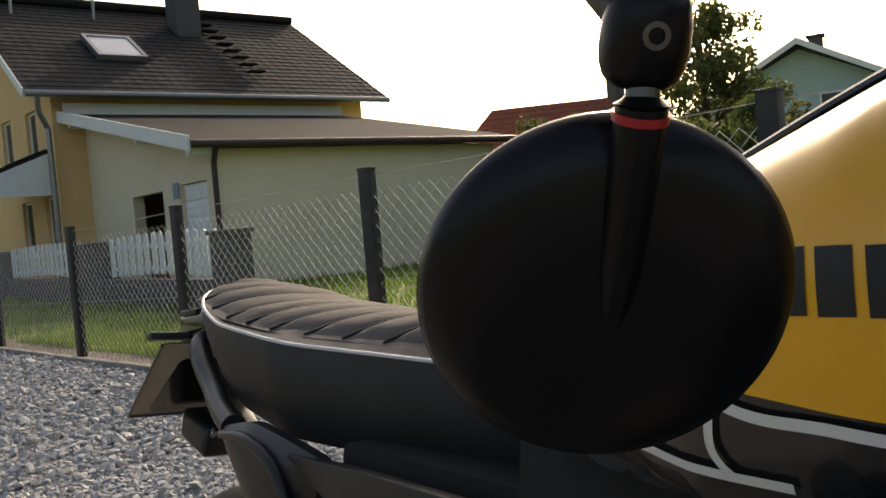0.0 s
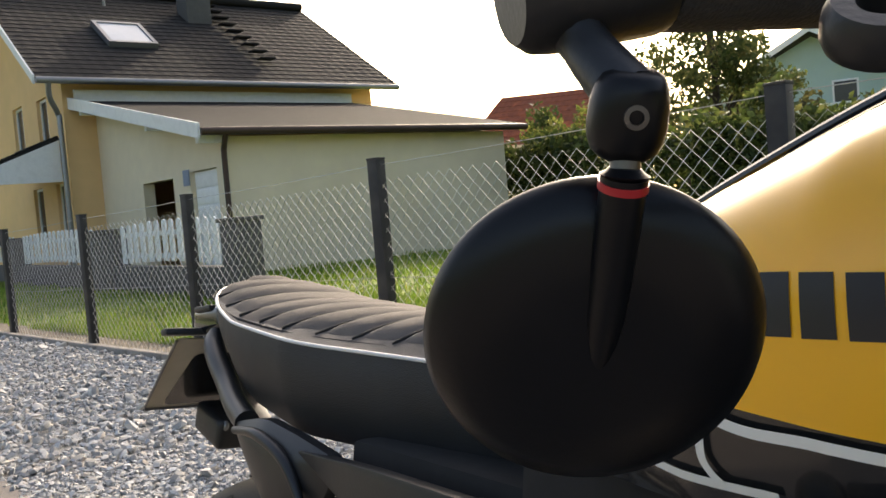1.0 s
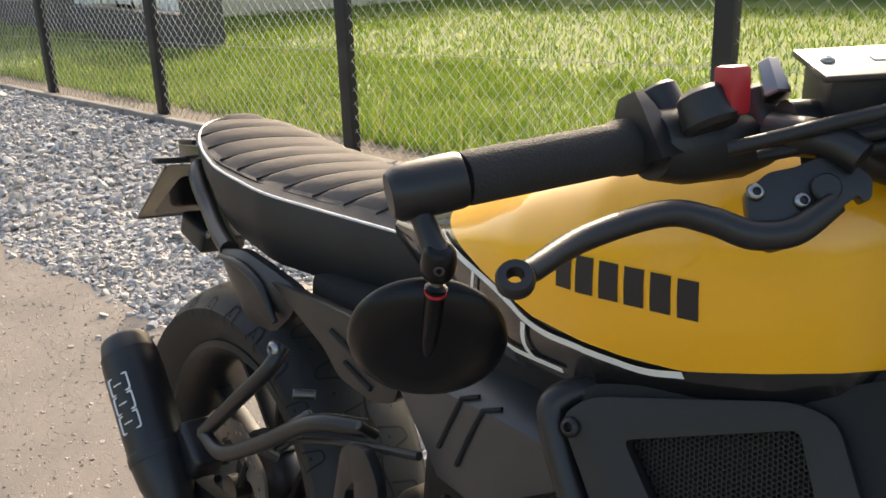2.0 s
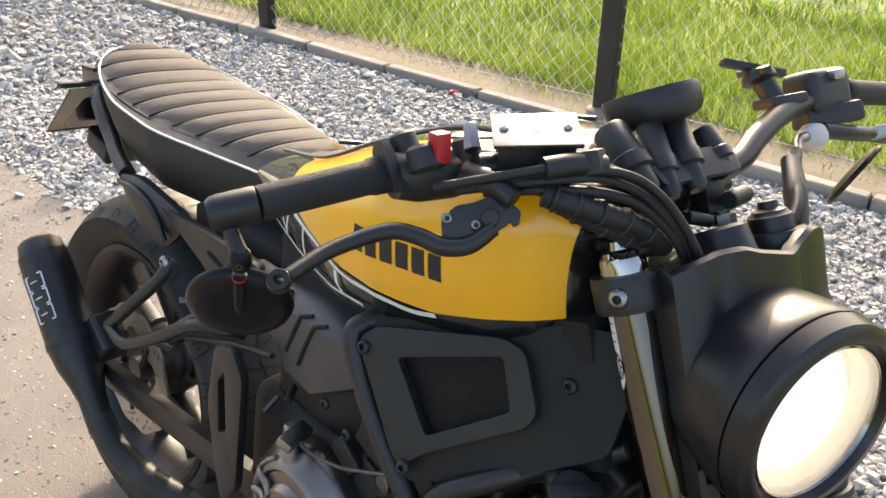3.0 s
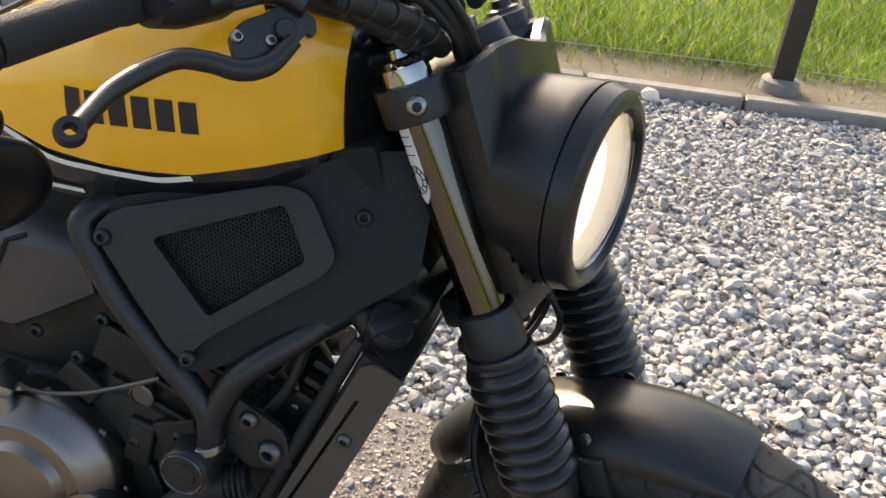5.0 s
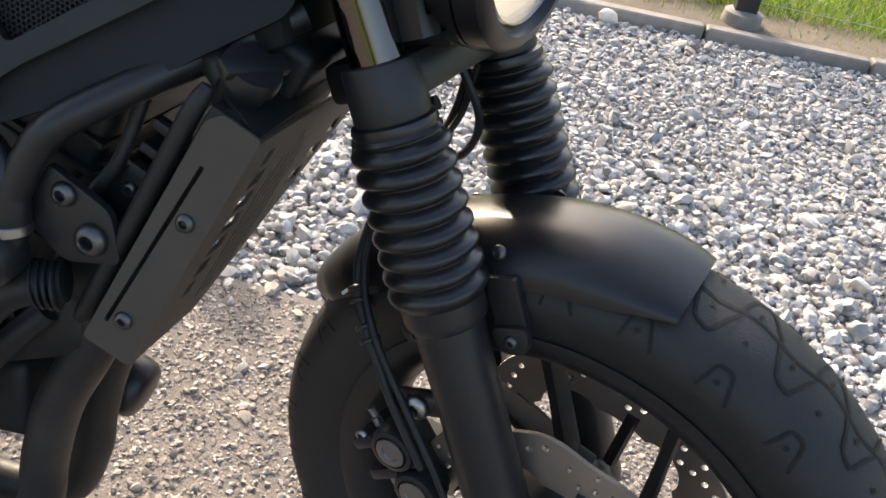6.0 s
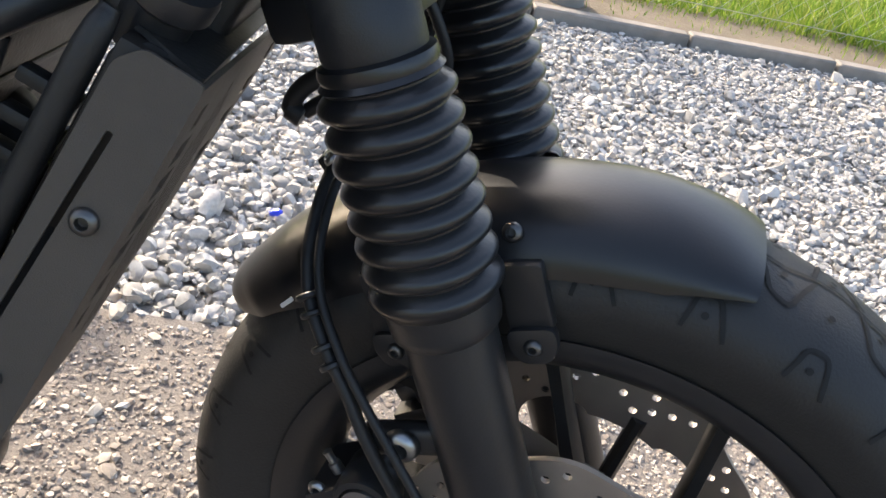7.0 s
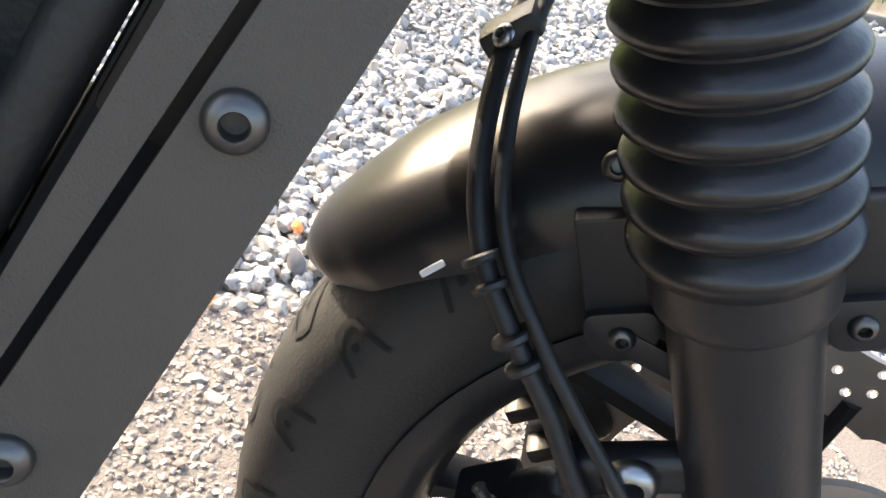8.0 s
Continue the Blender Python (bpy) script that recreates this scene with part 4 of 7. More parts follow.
def tank_strip(pts, width, off, n=10, side=-1):
    """A painted band along a line given in x and z."""
    path = curve_points([(x, 0, z) for x, z in pts], n)
    b = bmesh.new()
    prev = None
    for i, q in enumerate(path):
        d = path[min(i + 1, len(path) - 1)] - path[max(i - 1, 0)]
        nrm = Vector((-d.z, 0, d.x)).normalized() * width / 2
        cur = [b.verts.new(on_tank(q.x + s * nrm.x, q.z + s * nrm.z, off, side)) for s in (-1, 0, 1)]
        if prev:
            for k in (0, 1):
                b.faces.new((prev[k], prev[k + 1], cur[k + 1], cur[k]))
        prev = cur
    return b


def yb(x):
    return float(np.interp(x, *YB))


def yt(x):
    zt, zb = float(np.interp(x, TX, T_TOP)), float(np.interp(x, TX, T_BOT))
    zm = zb + 0.52 * (zt - zb)
    return max(yb(x) + 0.002, zm + (zt - zm) * float(np.interp(x, [0.0, 0.16], [0.965, 0.885])))


for side, nm in ((-1, "side_panel"), (1, "side_panel")):
    part(nm, tank_sheet(smooth_x(-0.11, 0.347, 60), yb, yt, 0.0025, side), YELLOW, tank, "bright yellow painted tank side")
    part("stripe", tank_strip([(-0.04, 0.8475), (0.013, 0.838), (0.053, 0.8315), (0.082, 0.823), (0.101, 0.8115), (0.122, 0.8055), (0.152, 0.8045), (0.178, 0.802), (0.204, 0.8005), (0.232, 0.806)], 0.0055, 0.003, 8, side), WHITE, tank)
    part("stripe", tank_strip([(0.0995, 0.808), (0.0965, 0.797), (0.0955, 0.788), (0.0985, 0.781), (0.103, 0.7765)], 0.0045, 0.0034, 8, side), WHITE, tank)
    part("stripe", tank_strip([(-0.075, 0.802), (-0.02, 0.797), (0.01, 0.7905), (0.05, 0.783), (0.085, 0.777), (0.131, 0.7755)], 0.0048, 0.003, 8, side), WHITE, tank)
    for x0, z0, x1, z1 in ((0.0356, 0.833, 0.0265, 0.790), (-0.007, 0.840, -0.024, 0.800), (-0.05, 0.846, -0.066, 0.803), (-0.043, 0.845, -0.022, 0.800)):
        part("stripe", tank_strip([(x0, z0), (x1, z1)], 0.0042, 0.0034, 4, side), WHITE, tank)
    # maker's mark as plain slanted blocks
    for k in range(6):
        x0 = 0.1355 + 0.0187 * k
        zt = 0.8770 + 0.0001 * k
        part("mark_block", tank_strip([(x0 + 0.0085, zt - 0.0275), (x0 + 0.0078, zt)], 0.0142, 0.0032, 5, side), LETTER, tank)
part("filler_cap", lathe([(0.0, 0.006), (0.026, 0.006), (0.031, 0.003), (0.031, -0.02)], pose(0.20, 0, 0.981, 0, -16, 0), 36), ALU, tank)
part("top_trim", tube([(-0.15, -0.045, 0.857), (-0.04, -0.066, 0.882), (0.06, -0.07, 0.93), (0.16, -0.07, 0.972), (0.24, -0.068, 0.99)], 0.003, 8), GLOSSB, tank)
part("top_trim", tube([(-0.15, 0.045, 0.857), (-0.04, 0.066, 0.882), (0.06, 0.07, 0.93), (0.16, 0.07, 0.972), (0.24, 0.068, 0.99)], 0.003, 8), GLOSSB, tank)

# seat
SX0, SX1 = -0.772, -0.125
SEAT_Y = 0.055


def seat_w(x):
    s = x - SX0
    e = 0.258
    r = math.sqrt(max(0.0, 1 - ((e - s) / e) ** 2)) if s < e else 1.0
    return max(0.004, float(np.interp(x, [-0.45, -0.125], [0.134, 0.066])) * r)


def seat_p(x):
    return float(np.interp(x, [-0.772, -0.694, -0.578, -0.416, -0.125], [0.860, 0.842, 0.818, 0.804, 0.796]))


def seat_b(x):
    return float(np.interp(x, [-0.772, -0.68, -0.55, -0.43, -0.25, -0.125], [0.800, 0.770, 0.732, 0.712, 0.708, 0.712]))


def crown(x, u):
    """Height of the seat's top at u from -1 to 1 across."""
    h = float(np.interp(x, [-0.772, -0.74, -0.65, -0.45, -0.125], [0.004, 0.014, 0.024, 0.030, 0.034]))
    return seat_p(x) + h * (1 - abs(u) ** 2.6)


xs = [SX0 + (SX1 - SX0) * (k / 70) ** 1.25 for k in range(71)]
rings = []
for x in xs:
    w, p, bo = seat_w(x), seat_p(x), seat_b(x)
    ring = []
    for k in range(9):
        t = k / 8
        ring.append(Vector((x + 0.012 * (1 - t) * (1 if x < -0.6 else 0), -(w - 0.022 * (1 - t) ** 1.6 * min(1, w / 0.05) + 0.004 * math.sin(math.pi * t)), bo + (p - bo) * t)))
    for k in range(1, 24):
        u = -1 + 2 * k / 24
        ring.append(Vector((x, u * w, crown(x, u) - 0.002)))
    for q in reversed(ring[:9]):
        ring.append(Vector((q.x, -q.y, q.z)))
    rings.append([q + Vector((0, SEAT_Y, 0)) for q in ring])
seat = part("seat", loft(rings), VINYL, bike, "dark vinyl seat with brown ribbed top and white piping")
part("piping", tube([(x, SEAT_Y - seat_w(x) - 0.001, seat_p(x) + 0.001) for x in reversed(xs[::3])] + [(x, SEAT_Y + seat_w(x) + 0.001, seat_p(x) + 0.001) for x in xs[3::3]], 0.0019, 8, 2), WHITE, seat)


def panel_u(x):
    s = x - SX0
    return 0.88 * min(1.0, max(0.0, (s - 0.022) / 0.05)) ** 0.5


RIB0, PITCH = -0.722, 0.0535
b = bmesh.new()
rows = []
for k in range(221):
    x = -0.742 + (SX1 - 0.004 + 0.742) * k / 220
    row = []
    for j in range(25):
        u = (-1 + 2 * j / 24) * panel_u(x)
        xx = x - 0.035 * u * u
        ph = ((x - RIB0) / PITCH) % 1.0
        puff = 0.0065 * (1 - abs(2 * ph - 1) ** 3.0)
        edge = min(1.0, (1 - abs(u) / max(1e-3, panel_u(x))) * 6)
        row.append(b.verts.new((xx, SEAT_Y + u * seat_w(x), crown(x, u) - 0.0005 + puff * edge)))
    rows.append(row)
for p, q in zip(rows, rows[1:]):
    for j in range(24):
        b.faces.new((p[j], p[j + 1], q[j + 1], q[j]))
part("ribbed_panel", b, FABRIC, seat, "brown woven fabric panel with cross ribs")
for k in range(13):
    x = RIB0 + PITCH * k
    if x > SX1 - 0.01:
        break
    pts = [(x - 0.035 * u * u, SEAT_Y + u * seat_w(x), crown(x, u) + 0.0008) for u in [panel_u(x) * q / 5 for q in range(-5, 6)]]
    part("seam", tube(pts, 0.0022, 6, 2), SEAMSHADE, seat)
for sgn in (-1, 1):
    part("border_seam", tube([(x - 0.035 * (panel_u(x) + 0.03) ** 2, SEAT_Y + sgn * (panel_u(x) + 0.03) * seat_w(x), crown(x, panel_u(x) + 0.03) + 0.0003) for x in smooth_x(-0.735, SX1 - 0.01, 14)], 0.0016, 6, 3), SEAMSHADE, seat)

# tail: hoop, plate holder, side plates
HOOP = [(-0.512, -0.084, 0.716), (-0.57, -0.071, 0.728), (-0.625, -0.056, 0.745), (-0.68, -0.045, 0.768), (-0.722, -0.030, 0.787), (-0.748, 0.0, 0.798), (-0.755, 0.04, 0.800)]
tail = part("tail_hoop", tube(HOOP + [(x, 0.08 - y, z) for x, y, z in reversed(HOOP[:-1])], 0.0135, 14), SATIN, bike)
for s, yc in ((-1, -0.094), (1, 0.150)):
    side = part("side_plate", dome(round_poly([(-0.525, 0.716), (-0.455, 0.730), (-0.385, 0.722), (-0.318, 0.712), (-0.330, 0.680), (-0.372, 0.642), (-0.442, 0.638), (-0.505, 0.692)], 0.018), 0.012, 0.012, Matrix.Translation((0, yc, 0)) @ Matrix.Rotation(radians(-90 * s), 4, 'X') @ (Matrix.Identity(4) if s < 0 else Matrix.Diagonal((1, -1, 1, 1)))), SATIN, bike, "cast tail bracket under the seat")
    part("bracket_ridge", tube([(-0.50, yc + s * 0.010, 0.712), (-0.44, yc + s * 0.014, 0.716), (-0.385, yc + s * 0.014, 0.700), (-0.352, yc + s * 0.012, 0.664)], [0.004, 0.006, 0.006, 0.004], 10), SATIN, side)
HM = frame3((-0.785, 0.030, 0.786), (-0.02, 1, 0), (0.72, 0, 0.70))
holder = part("plate_holder", plate(round_poly([(-0.086, 0), (0.086, 0), (0.086, -0.150), (-0.086, -0.150)], 0.008), 0.003, HM, bevel=0.001), PLATEM, bike, "pale back of the licence plate")
part("plate_rim", tube([HM @ Vector(q) for q in ((-0.086, -0.002, 0.002), (-0.086, -0.150, 0.002), (0.086, -0.150, 0.002), (0.086, -0.002, 0.002))], 0.0022, 8, 1, smooth=False), ALU, holder)
part("plate_carrier", dome(round_poly([(-0.050, -0.030), (0.050, -0.030), (0.056, -0.085), (0.062, -0.143), (-0.062, -0.143), (-0.052, -0.080)], 0.012), 0.006, 0.010, HM @ at(0, 0, -0.004) @ Matrix.Rotation(math.pi, 4, 'Y')), GLOSSB, holder, "gloss black plate carrier")
part("holder_tab", box((0.022, 0.205, 0.010), pose(-0.778, 0.026, 0.795, 0, -8, -1), 0.004), PLASTIC, holder)
part("tail_lamp", box((0.085, 0.130, 0.034), pose(-0.757, 0.036, 0.812, 0, -6, 0), 0.010, 3), GLOSSB, holder)
part("lamp_lip", box((0.05, 0.14, 0.008), pose(-0.765, 0.038, 0.826, 0, -6, 0), 0.003), PLASTIC, holder)
part("lower_bracket", box((0.085, 0.085, 0.044), pose(-0.838, 0.055, 0.660, 0, 14, 0), 0.010, 3), PLASTIC, holder)
part("bracket_arm", box((0.10, 0.03, 0.014), pose(-0.795, 0.06, 0.690, 0, 32, 0), 0.004), PLASTIC, holder)
for dx in (-0.045, 0.045):
    part("plate_bolt", bolt(HM @ at(dx, -0.138, -0.002) @ Matrix.Rotation(math.pi, 4, 'X'), 0.006), STEEL, holder)
part("bracket_bolt", bolt(along((-0.800, 0.022, 0.664), (-0.75, -0.05, 0.672)), 0.008), STEEL, holder)

# wheels
def tyre_profile(R, hw, rim):
    pts = [(rim - 0.004, -hw * 0.62), (rim + 0.006, -hw * 0.72), (rim + (R - rim) * 0.42, -hw * 0.97), (rim + (R - rim) * 0.62, -hw)]
    for k in range(13):
        a = math.pi * (0.12 + 0.76 * k / 12)
        pts.append((R - 0.032 * (hw / 0.06) * (1 - math.sin(a)) ** 1.1, -hw * 0.97 * math.cos(a)))
    pts += [(rim + (R - rim) * 0.62, hw), (rim + (R - rim) * 0.42, hw * 0.97), (rim + 0.006, hw * 0.72), (rim - 0.004, hw * 0.62)]
    return pts


def tread_lines(prof):
    """Arc length from the crown outward, with radius, width and normal at each step."""
    pts = prof[10:]
    out, run = [], 0.0
    for i, (r, y) in enumerate(pts):
        if i:
            run += math.hypot(r - pts[i - 1][0], y - pts[i - 1][1])
        a, c = pts[max(0, i - 1)], pts[min(len(pts) - 1, i + 1)]
        d = Vector((c[0] - a[0], c[1] - a[1])).normalized()
        out.append((run, r, y, d.y, -d.x))
    return [list(k) for k in zip(*out)]


def tread_point(lines, side, a, s, lift):
    """A point of the tyre's skin at angle a and arc s from the crown."""
    sd = side if s >= 0 else -side
    r, y, nr, ny = (float(np.interp(abs(s), lines[0], k)) for k in lines[1:])
    r, y = r + lift * nr, sd * (y + lift * ny)
    return Vector((r * math.cos(a), y, r * math.sin(a)))


def groove_strip(lines, R, side, pts, width, m):
    """A dark strip laid along (angle, arc) points of a tyre, painting a tread cut's shade."""
    path = curve_points([(a, s, 0) for a, s in pts], 4)
    b = bmesh.new()
    prev = None
    for i, q in enumerate(path):
        d = path[min(i + 1, len(path) - 1)] - path[max(i - 1, 0)]
        ln = math.hypot(d.x * R, d.y)
        na, ns = -d.y / ln, d.x * R / ln
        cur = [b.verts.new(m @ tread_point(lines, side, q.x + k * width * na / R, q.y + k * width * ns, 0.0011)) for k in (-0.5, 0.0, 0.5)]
        if prev:
            for k in (0, 1):
                b.faces.new((prev[k], prev[k + 1], cur[k + 1], cur[k]))
        prev = cur
    return b


def wheel(name, m, R, hw, rim, spokes, front):
    turn = Matrix.Rotation(radians(-90), 4, 'X')
    base = part(name, lathe([(rim - 0.022, -hw * 0.5), (rim + 0.002, -hw * 0.66), (rim + 0.004, -hw * 0.74), (rim - 0.006, -hw * 0.76), (rim - 0.020, -hw * 0.62), (rim - 0.034, -hw * 0.2),
                             (rim - 0.034, hw * 0.2), (rim - 0.020, hw * 0.62), (rim - 0.006, hw * 0.76), (rim + 0.004, hw * 0.74), (rim + 0.002, hw * 0.66), (rim - 0.022, hw * 0.5), (rim - 0.022, -hw * 0.5)],
                            m @ turn, 96), SATIN, bike, "black cast wheel")
    prof = tyre_profile(R, hw, rim)
    ty = part("tyre", lathe(prof, m @ turn, 128), TYRE, base, "dusty black road tyre")
    b = bmesh.new()
    n_t = 27
    step = 2 * math.pi / n_t
    lines = tread_lines(prof)
    sc = hw / 0.06
    first = radians(53.1) + (RAKE if front else 0.0)
    for k in range(n_t):
        for sd in (-1, 1):
            a0 = first + k * step + (0.5 * step if sd > 0 else 0)
            for pts in ([(0.052, 0.003), (0.040, 0.016), (0.027, 0.029), (0.0, 0.034), (-0.022, 0.033), (-0.046, 0.016), (-0.068, 0.003)],
                        [(-0.068, 0.073), (-0.077, 0.062), (-0.087, 0.053), (-0.126, 0.052), (-0.145, 0.062), (-0.163, 0.074)]):
                merge(b, groove_strip(lines, R, sd, [(a0 + a, s_ * sc) for a, s_ in pts], 0.0030, m))
            for a, s_ in ((0.002, 0.012), (-0.108, 0.026), (-0.108, 0.063)):
                o = tread_point(lines, sd, a0 + a, s_ * sc, 0.0012)
                o2 = tread_point(lines, sd, a0 + a, s_ * sc, 0.01)
                merge(b, lathe([(0, 0), (0.0024, 0)], m @ along(o, o2), 8))
    mid = [(first + k * step * 0.5, 0.004 * (1 if k % 2 else -1)) for k in range(2 * n_t + 1)]
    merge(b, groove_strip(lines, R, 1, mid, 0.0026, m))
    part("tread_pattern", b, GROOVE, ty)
    part("hub", lathe([(0.0, -0.075), (0.022, -0.075), (0.024, -0.05), (0.046, -0.04), (0.066, -0.02), (0.070, 0.0), (0.066, 0.02), (0.046, 0.04), (0.024, 0.05), (0.022, 0.075), (0, 0.075)], m @ turn, 32), SATIN, base)
    lean = RAKE if front else 0.0
    for k in range(spokes):
        a, off = (radians(86.7 + 36.0 * k), 0.021) if k % 2 == 0 else (radians(64.2 + 36.0 * (k - 1)), 0.068)
        a += lean
        c = Vector((math.cos(a), 0, math.sin(a)))
        t = Vector((-math.sin(a), 0, math.cos(a)))
        rings = []
        for r, w, h in ((max(0.05, off + 0.001), 0.010, 0.016), (max(0.08, off + 0.010), 0.0075, 0.014), (0.14, 0.0058, 0.013), (rim - 0.04, 0.0062, 0.014), (rim - 0.018, 0.010, 0.018)):
            o = c * math.sqrt(r * r - off * off) - t * off
            rings.append([m @ (o + t * w * cx + Vector((0, h * cy, 0))) for cx, cy in ((-1, -0.6), (-0.7, -1), (0.7, -1), (1, -0.6), (1, 0.6), (0.7, 1), (-0.7, 1), (-1, 0.6))])
        part("spoke", loft(rings), WHEELM, base)
    return base


def wavy_disc(m, r_out, r_in, thick, name, parent, y):
    n = 160
    out = [((r_out + 0.003 * math.cos(10 * a)) * math.cos(a), (r_out + 0.003 * math.cos(10 * a)) * math.sin(a)) for a in [2 * math.pi * k / n for k in range(n)]]
    inn = [((r_in - 0.009 + 0.013 * max(0.0, math.sin(5 * a)) ** 0.6) * math.cos(a), (r_in - 0.009 + 0.013 * max(0.0, math.sin(5 * a)) ** 0.6) * math.sin(a)) for a in [2 * math.pi * k / n for k in range(n)]]
    holes = [inn]
    for k in range(10):
        a0 = 2 * math.pi * k / 10
        for da, f in ((0.0, 0.80), (0.11, 0.62), (0.22, 0.44), (0.33, 0.26), (0.26, 0.78), (0.44, 0.55)):
            r = r_in + (r_out - r_in) * f
            holes.append(circle(r * math.cos(a0 + da), r * math.sin(a0 + da), 0.0033, 8))
    dm = m @ at(0, y, 0) @ Matrix.Rotation(radians(90), 4, 'X')
    d = part(name, plate(out, thick, dm, holes), mat_disc, parent, "drilled wave brake disc", smooth=False)
    for k in range(5):
        a = 2 * math.pi * (k + 0.5) / 5
        part("carrier_arm", tube([dm @ Vector((0.04 * math.cos(a), 0.04 * math.sin(a), 0)), dm @ Vector(((r_in + 0.006) * math.cos(a + 0.25), (r_in + 0.006) * math.sin(a + 0.25), 0))], 0.007, 8, 4), SATIN, d)
    return d


mat_disc = mat("disc_steel", (0.46, 0.42, 0.38), 0.5, 1.0, 0.2, 40, 0.1, tint=(0.34, 0.31, 0.28))
front_wheel = wheel("front_wheel", HUB @ Matrix.Rotation(RAKE, 4, 'Y'), 0.302, 0.060, 0.222, 10, True)
for s in (-1, 1):
    wavy_disc(HUB, 0.1405, 0.100, 0.0045, "brake_disc", front_wheel, s * 0.058)
REAR = at(-0.572, 0.028, 0.318)
rear_wheel = wheel("rear_wheel", REAR, 0.318, 0.090, 0.226, 10, False)
wavy_disc(REAR, 0.122, 0.082, 0.005, "brake_disc", rear_wheel, -0.075)

# fork legs, yokes, gaiters
for s in (-1, 1):
    y = 0.086 * s
    leg = part("fork_leg", lathe([(0, -0.03), (0.02, -0.03), (0.0265, -0.01), (0.0275, 0.06), (0.0275, 0.20), (0.0285, 0.268), (0.0325, 0.272), (0.0335, 0.277), (0.0335, 0.298), (0.0, 0.299)], FORK @ at(0, y, 0), 40), SATIN, bike, "satin black lower fork leg")
    part("tube", lathe([(0.0205, 0.30), (0.0205, 0.684), (0, 0.684)], FORK @ at(0, y, 0), 40), FORKTUBE, leg, "polished chrome fork tube")
    prof = [(0.0255, 0.290), (0.0345, 0.291), (0.0380, 0.2955)]
    for k in range(8):
        w0 = 0.2967 + 0.0158 * k
        big = 0.0398 - 0.0003 * k
        for f, r in ((0.0, big - 0.0012), (0.12, big - 0.0002), (0.24, big), (0.36, big - 0.0006), (0.48, big - 0.0022), (0.60, big - 0.0048), (0.72, big - 0.0066), (0.80, big - 0.0064), (0.90, big - 0.0038)):
            prof.append((r, w0 + f * 0.0158))
    prof += [(0.0315, 0.4245), (0.0325, 0.428), (0.0315, 0.432), (0.027, 0.434)]
    part("gaiter", lathe(prof, FORK @ at(0, y, 0), 56), GAITER, leg, "ribbed black rubber fork gaiter")
    part("collar", lathe([(0.021, 0.432), (0.0275, 0.432), (0.0285, 0.436), (0.0285, 0.455), (0.0278, 0.457), (0.0278, 0.470), (0.0265, 0.474), (0.0205, 0.474)], FORK @ at(0, y, 0), 40), PLASTIC, leg)
    part("fork_cap", lathe([(0.0, 0.713), (0.009, 0.713), (0.010, 0.706), (0.016, 0.704), (0.0175, 0.701), (0.0205, 0.699), (0.0212, 0.695), (0.0212, 0.68), (0, 0.68)], FORK @ at(0, y, 0), 28), CHROME if s < 0 else SATIN, leg)
yoke = part("top_yoke", box((0.075, 0.125, 0.026), FORK @ at(-0.03, 0, 0.668), 0.008), SATIN, bike, "black top yoke")
for s in (-1, 1):
    part("clamp", lathe([(0.0215, 0.653), (0.030, 0.653), (0.031, 0.656), (0.031, 0.682), (0.030, 0.685), (0.0215, 0.685)], FORK @ at(0, 0.086 * s, 0), 40), SATIN, yoke)
    part("clamp_bolt", bolt(along(F(0.019, 0.086 * s + s * 0.0245, 0.6685), F(0.05, 0.086 * s + s * 0.065, 0.6685)), 0.0085), STEEL, yoke)
lower_yoke = part("lower_yoke", box((0.085, 0.13, 0.034), FORK @ at(-0.03, 0, 0.455), 0.009), SATIN, bike)
sb, vv = bmesh.new(), []
for j in range(13):
    a = radians(-88 - 66 * j / 12)
    lo = 0.584 + 0.03 * (abs(j - 4) / 8) ** 1.5
    vv.append([sb.verts.new(F(0.0209 * math.cos(a), -0.086 + 0.0209 * math.sin(a), w)) for w in (lo, 0.652)])
for p, q in zip(vv, vv[1:]):
    sb.faces.new((p[0], p[1], q[1], q[0]))
sticker = part("suspension_sticker", sb, STICKER, bike, "white dial sticker on the fork tube")


def on_tube(deg, w, r=0.0212):
    a = radians(deg)
    return F(r * math.cos(a), -0.086 + r * math.sin(a), w)


part("dial_ring", tube([on_tube(-114 + 26 * math.cos(q), 0.606 + 0.0125 * math.sin(q)) for q in [2 * math.pi * k / 24 for k in range(25)]], 0.0005, 6, 1, smooth=False), SEAMSHADE, sticker)
part("dial_ring", tube([on_tube(-114 + 15 * math.cos(q), 0.606 + 0.007 * math.sin(q)) for q in [2 * math.pi * k / 20 for k in range(21)]], 0.0005, 6, 1, smooth=False), SEAMSHADE, sticker)
for k in range(10):
    q = 2 * math.pi * k / 10
    part("dial_tick", tube([on_tube(-114 + 17 * math.cos(q), 0.606 + 0.008 * math.sin(q)), on_tube(-114 + 24 * math.cos(q), 0.606 + 0.0115 * math.sin(q))], 0.0006, 6, 1, smooth=False), SEAMSHADE, sticker)
for w in (0.628, 0.636, 0.644):
    part("print_bar", tube([on_tube(-96, w), on_tube(-126, w)], 0.0006, 6, 4), SEAMSHADE, sticker)

# front mudguard
def guard_half(t):
    return float(np.interp(t, [0, 0.012, 0.04, 0.1, 0.2, 0.5, 0.8, 0.95, 1.0], [0.004, 0.020, 0.035, 0.048, 0.058, 0.064, 0.062, 0.056, 0.050]))


b = bmesh.new()
rows = []
NA = 60
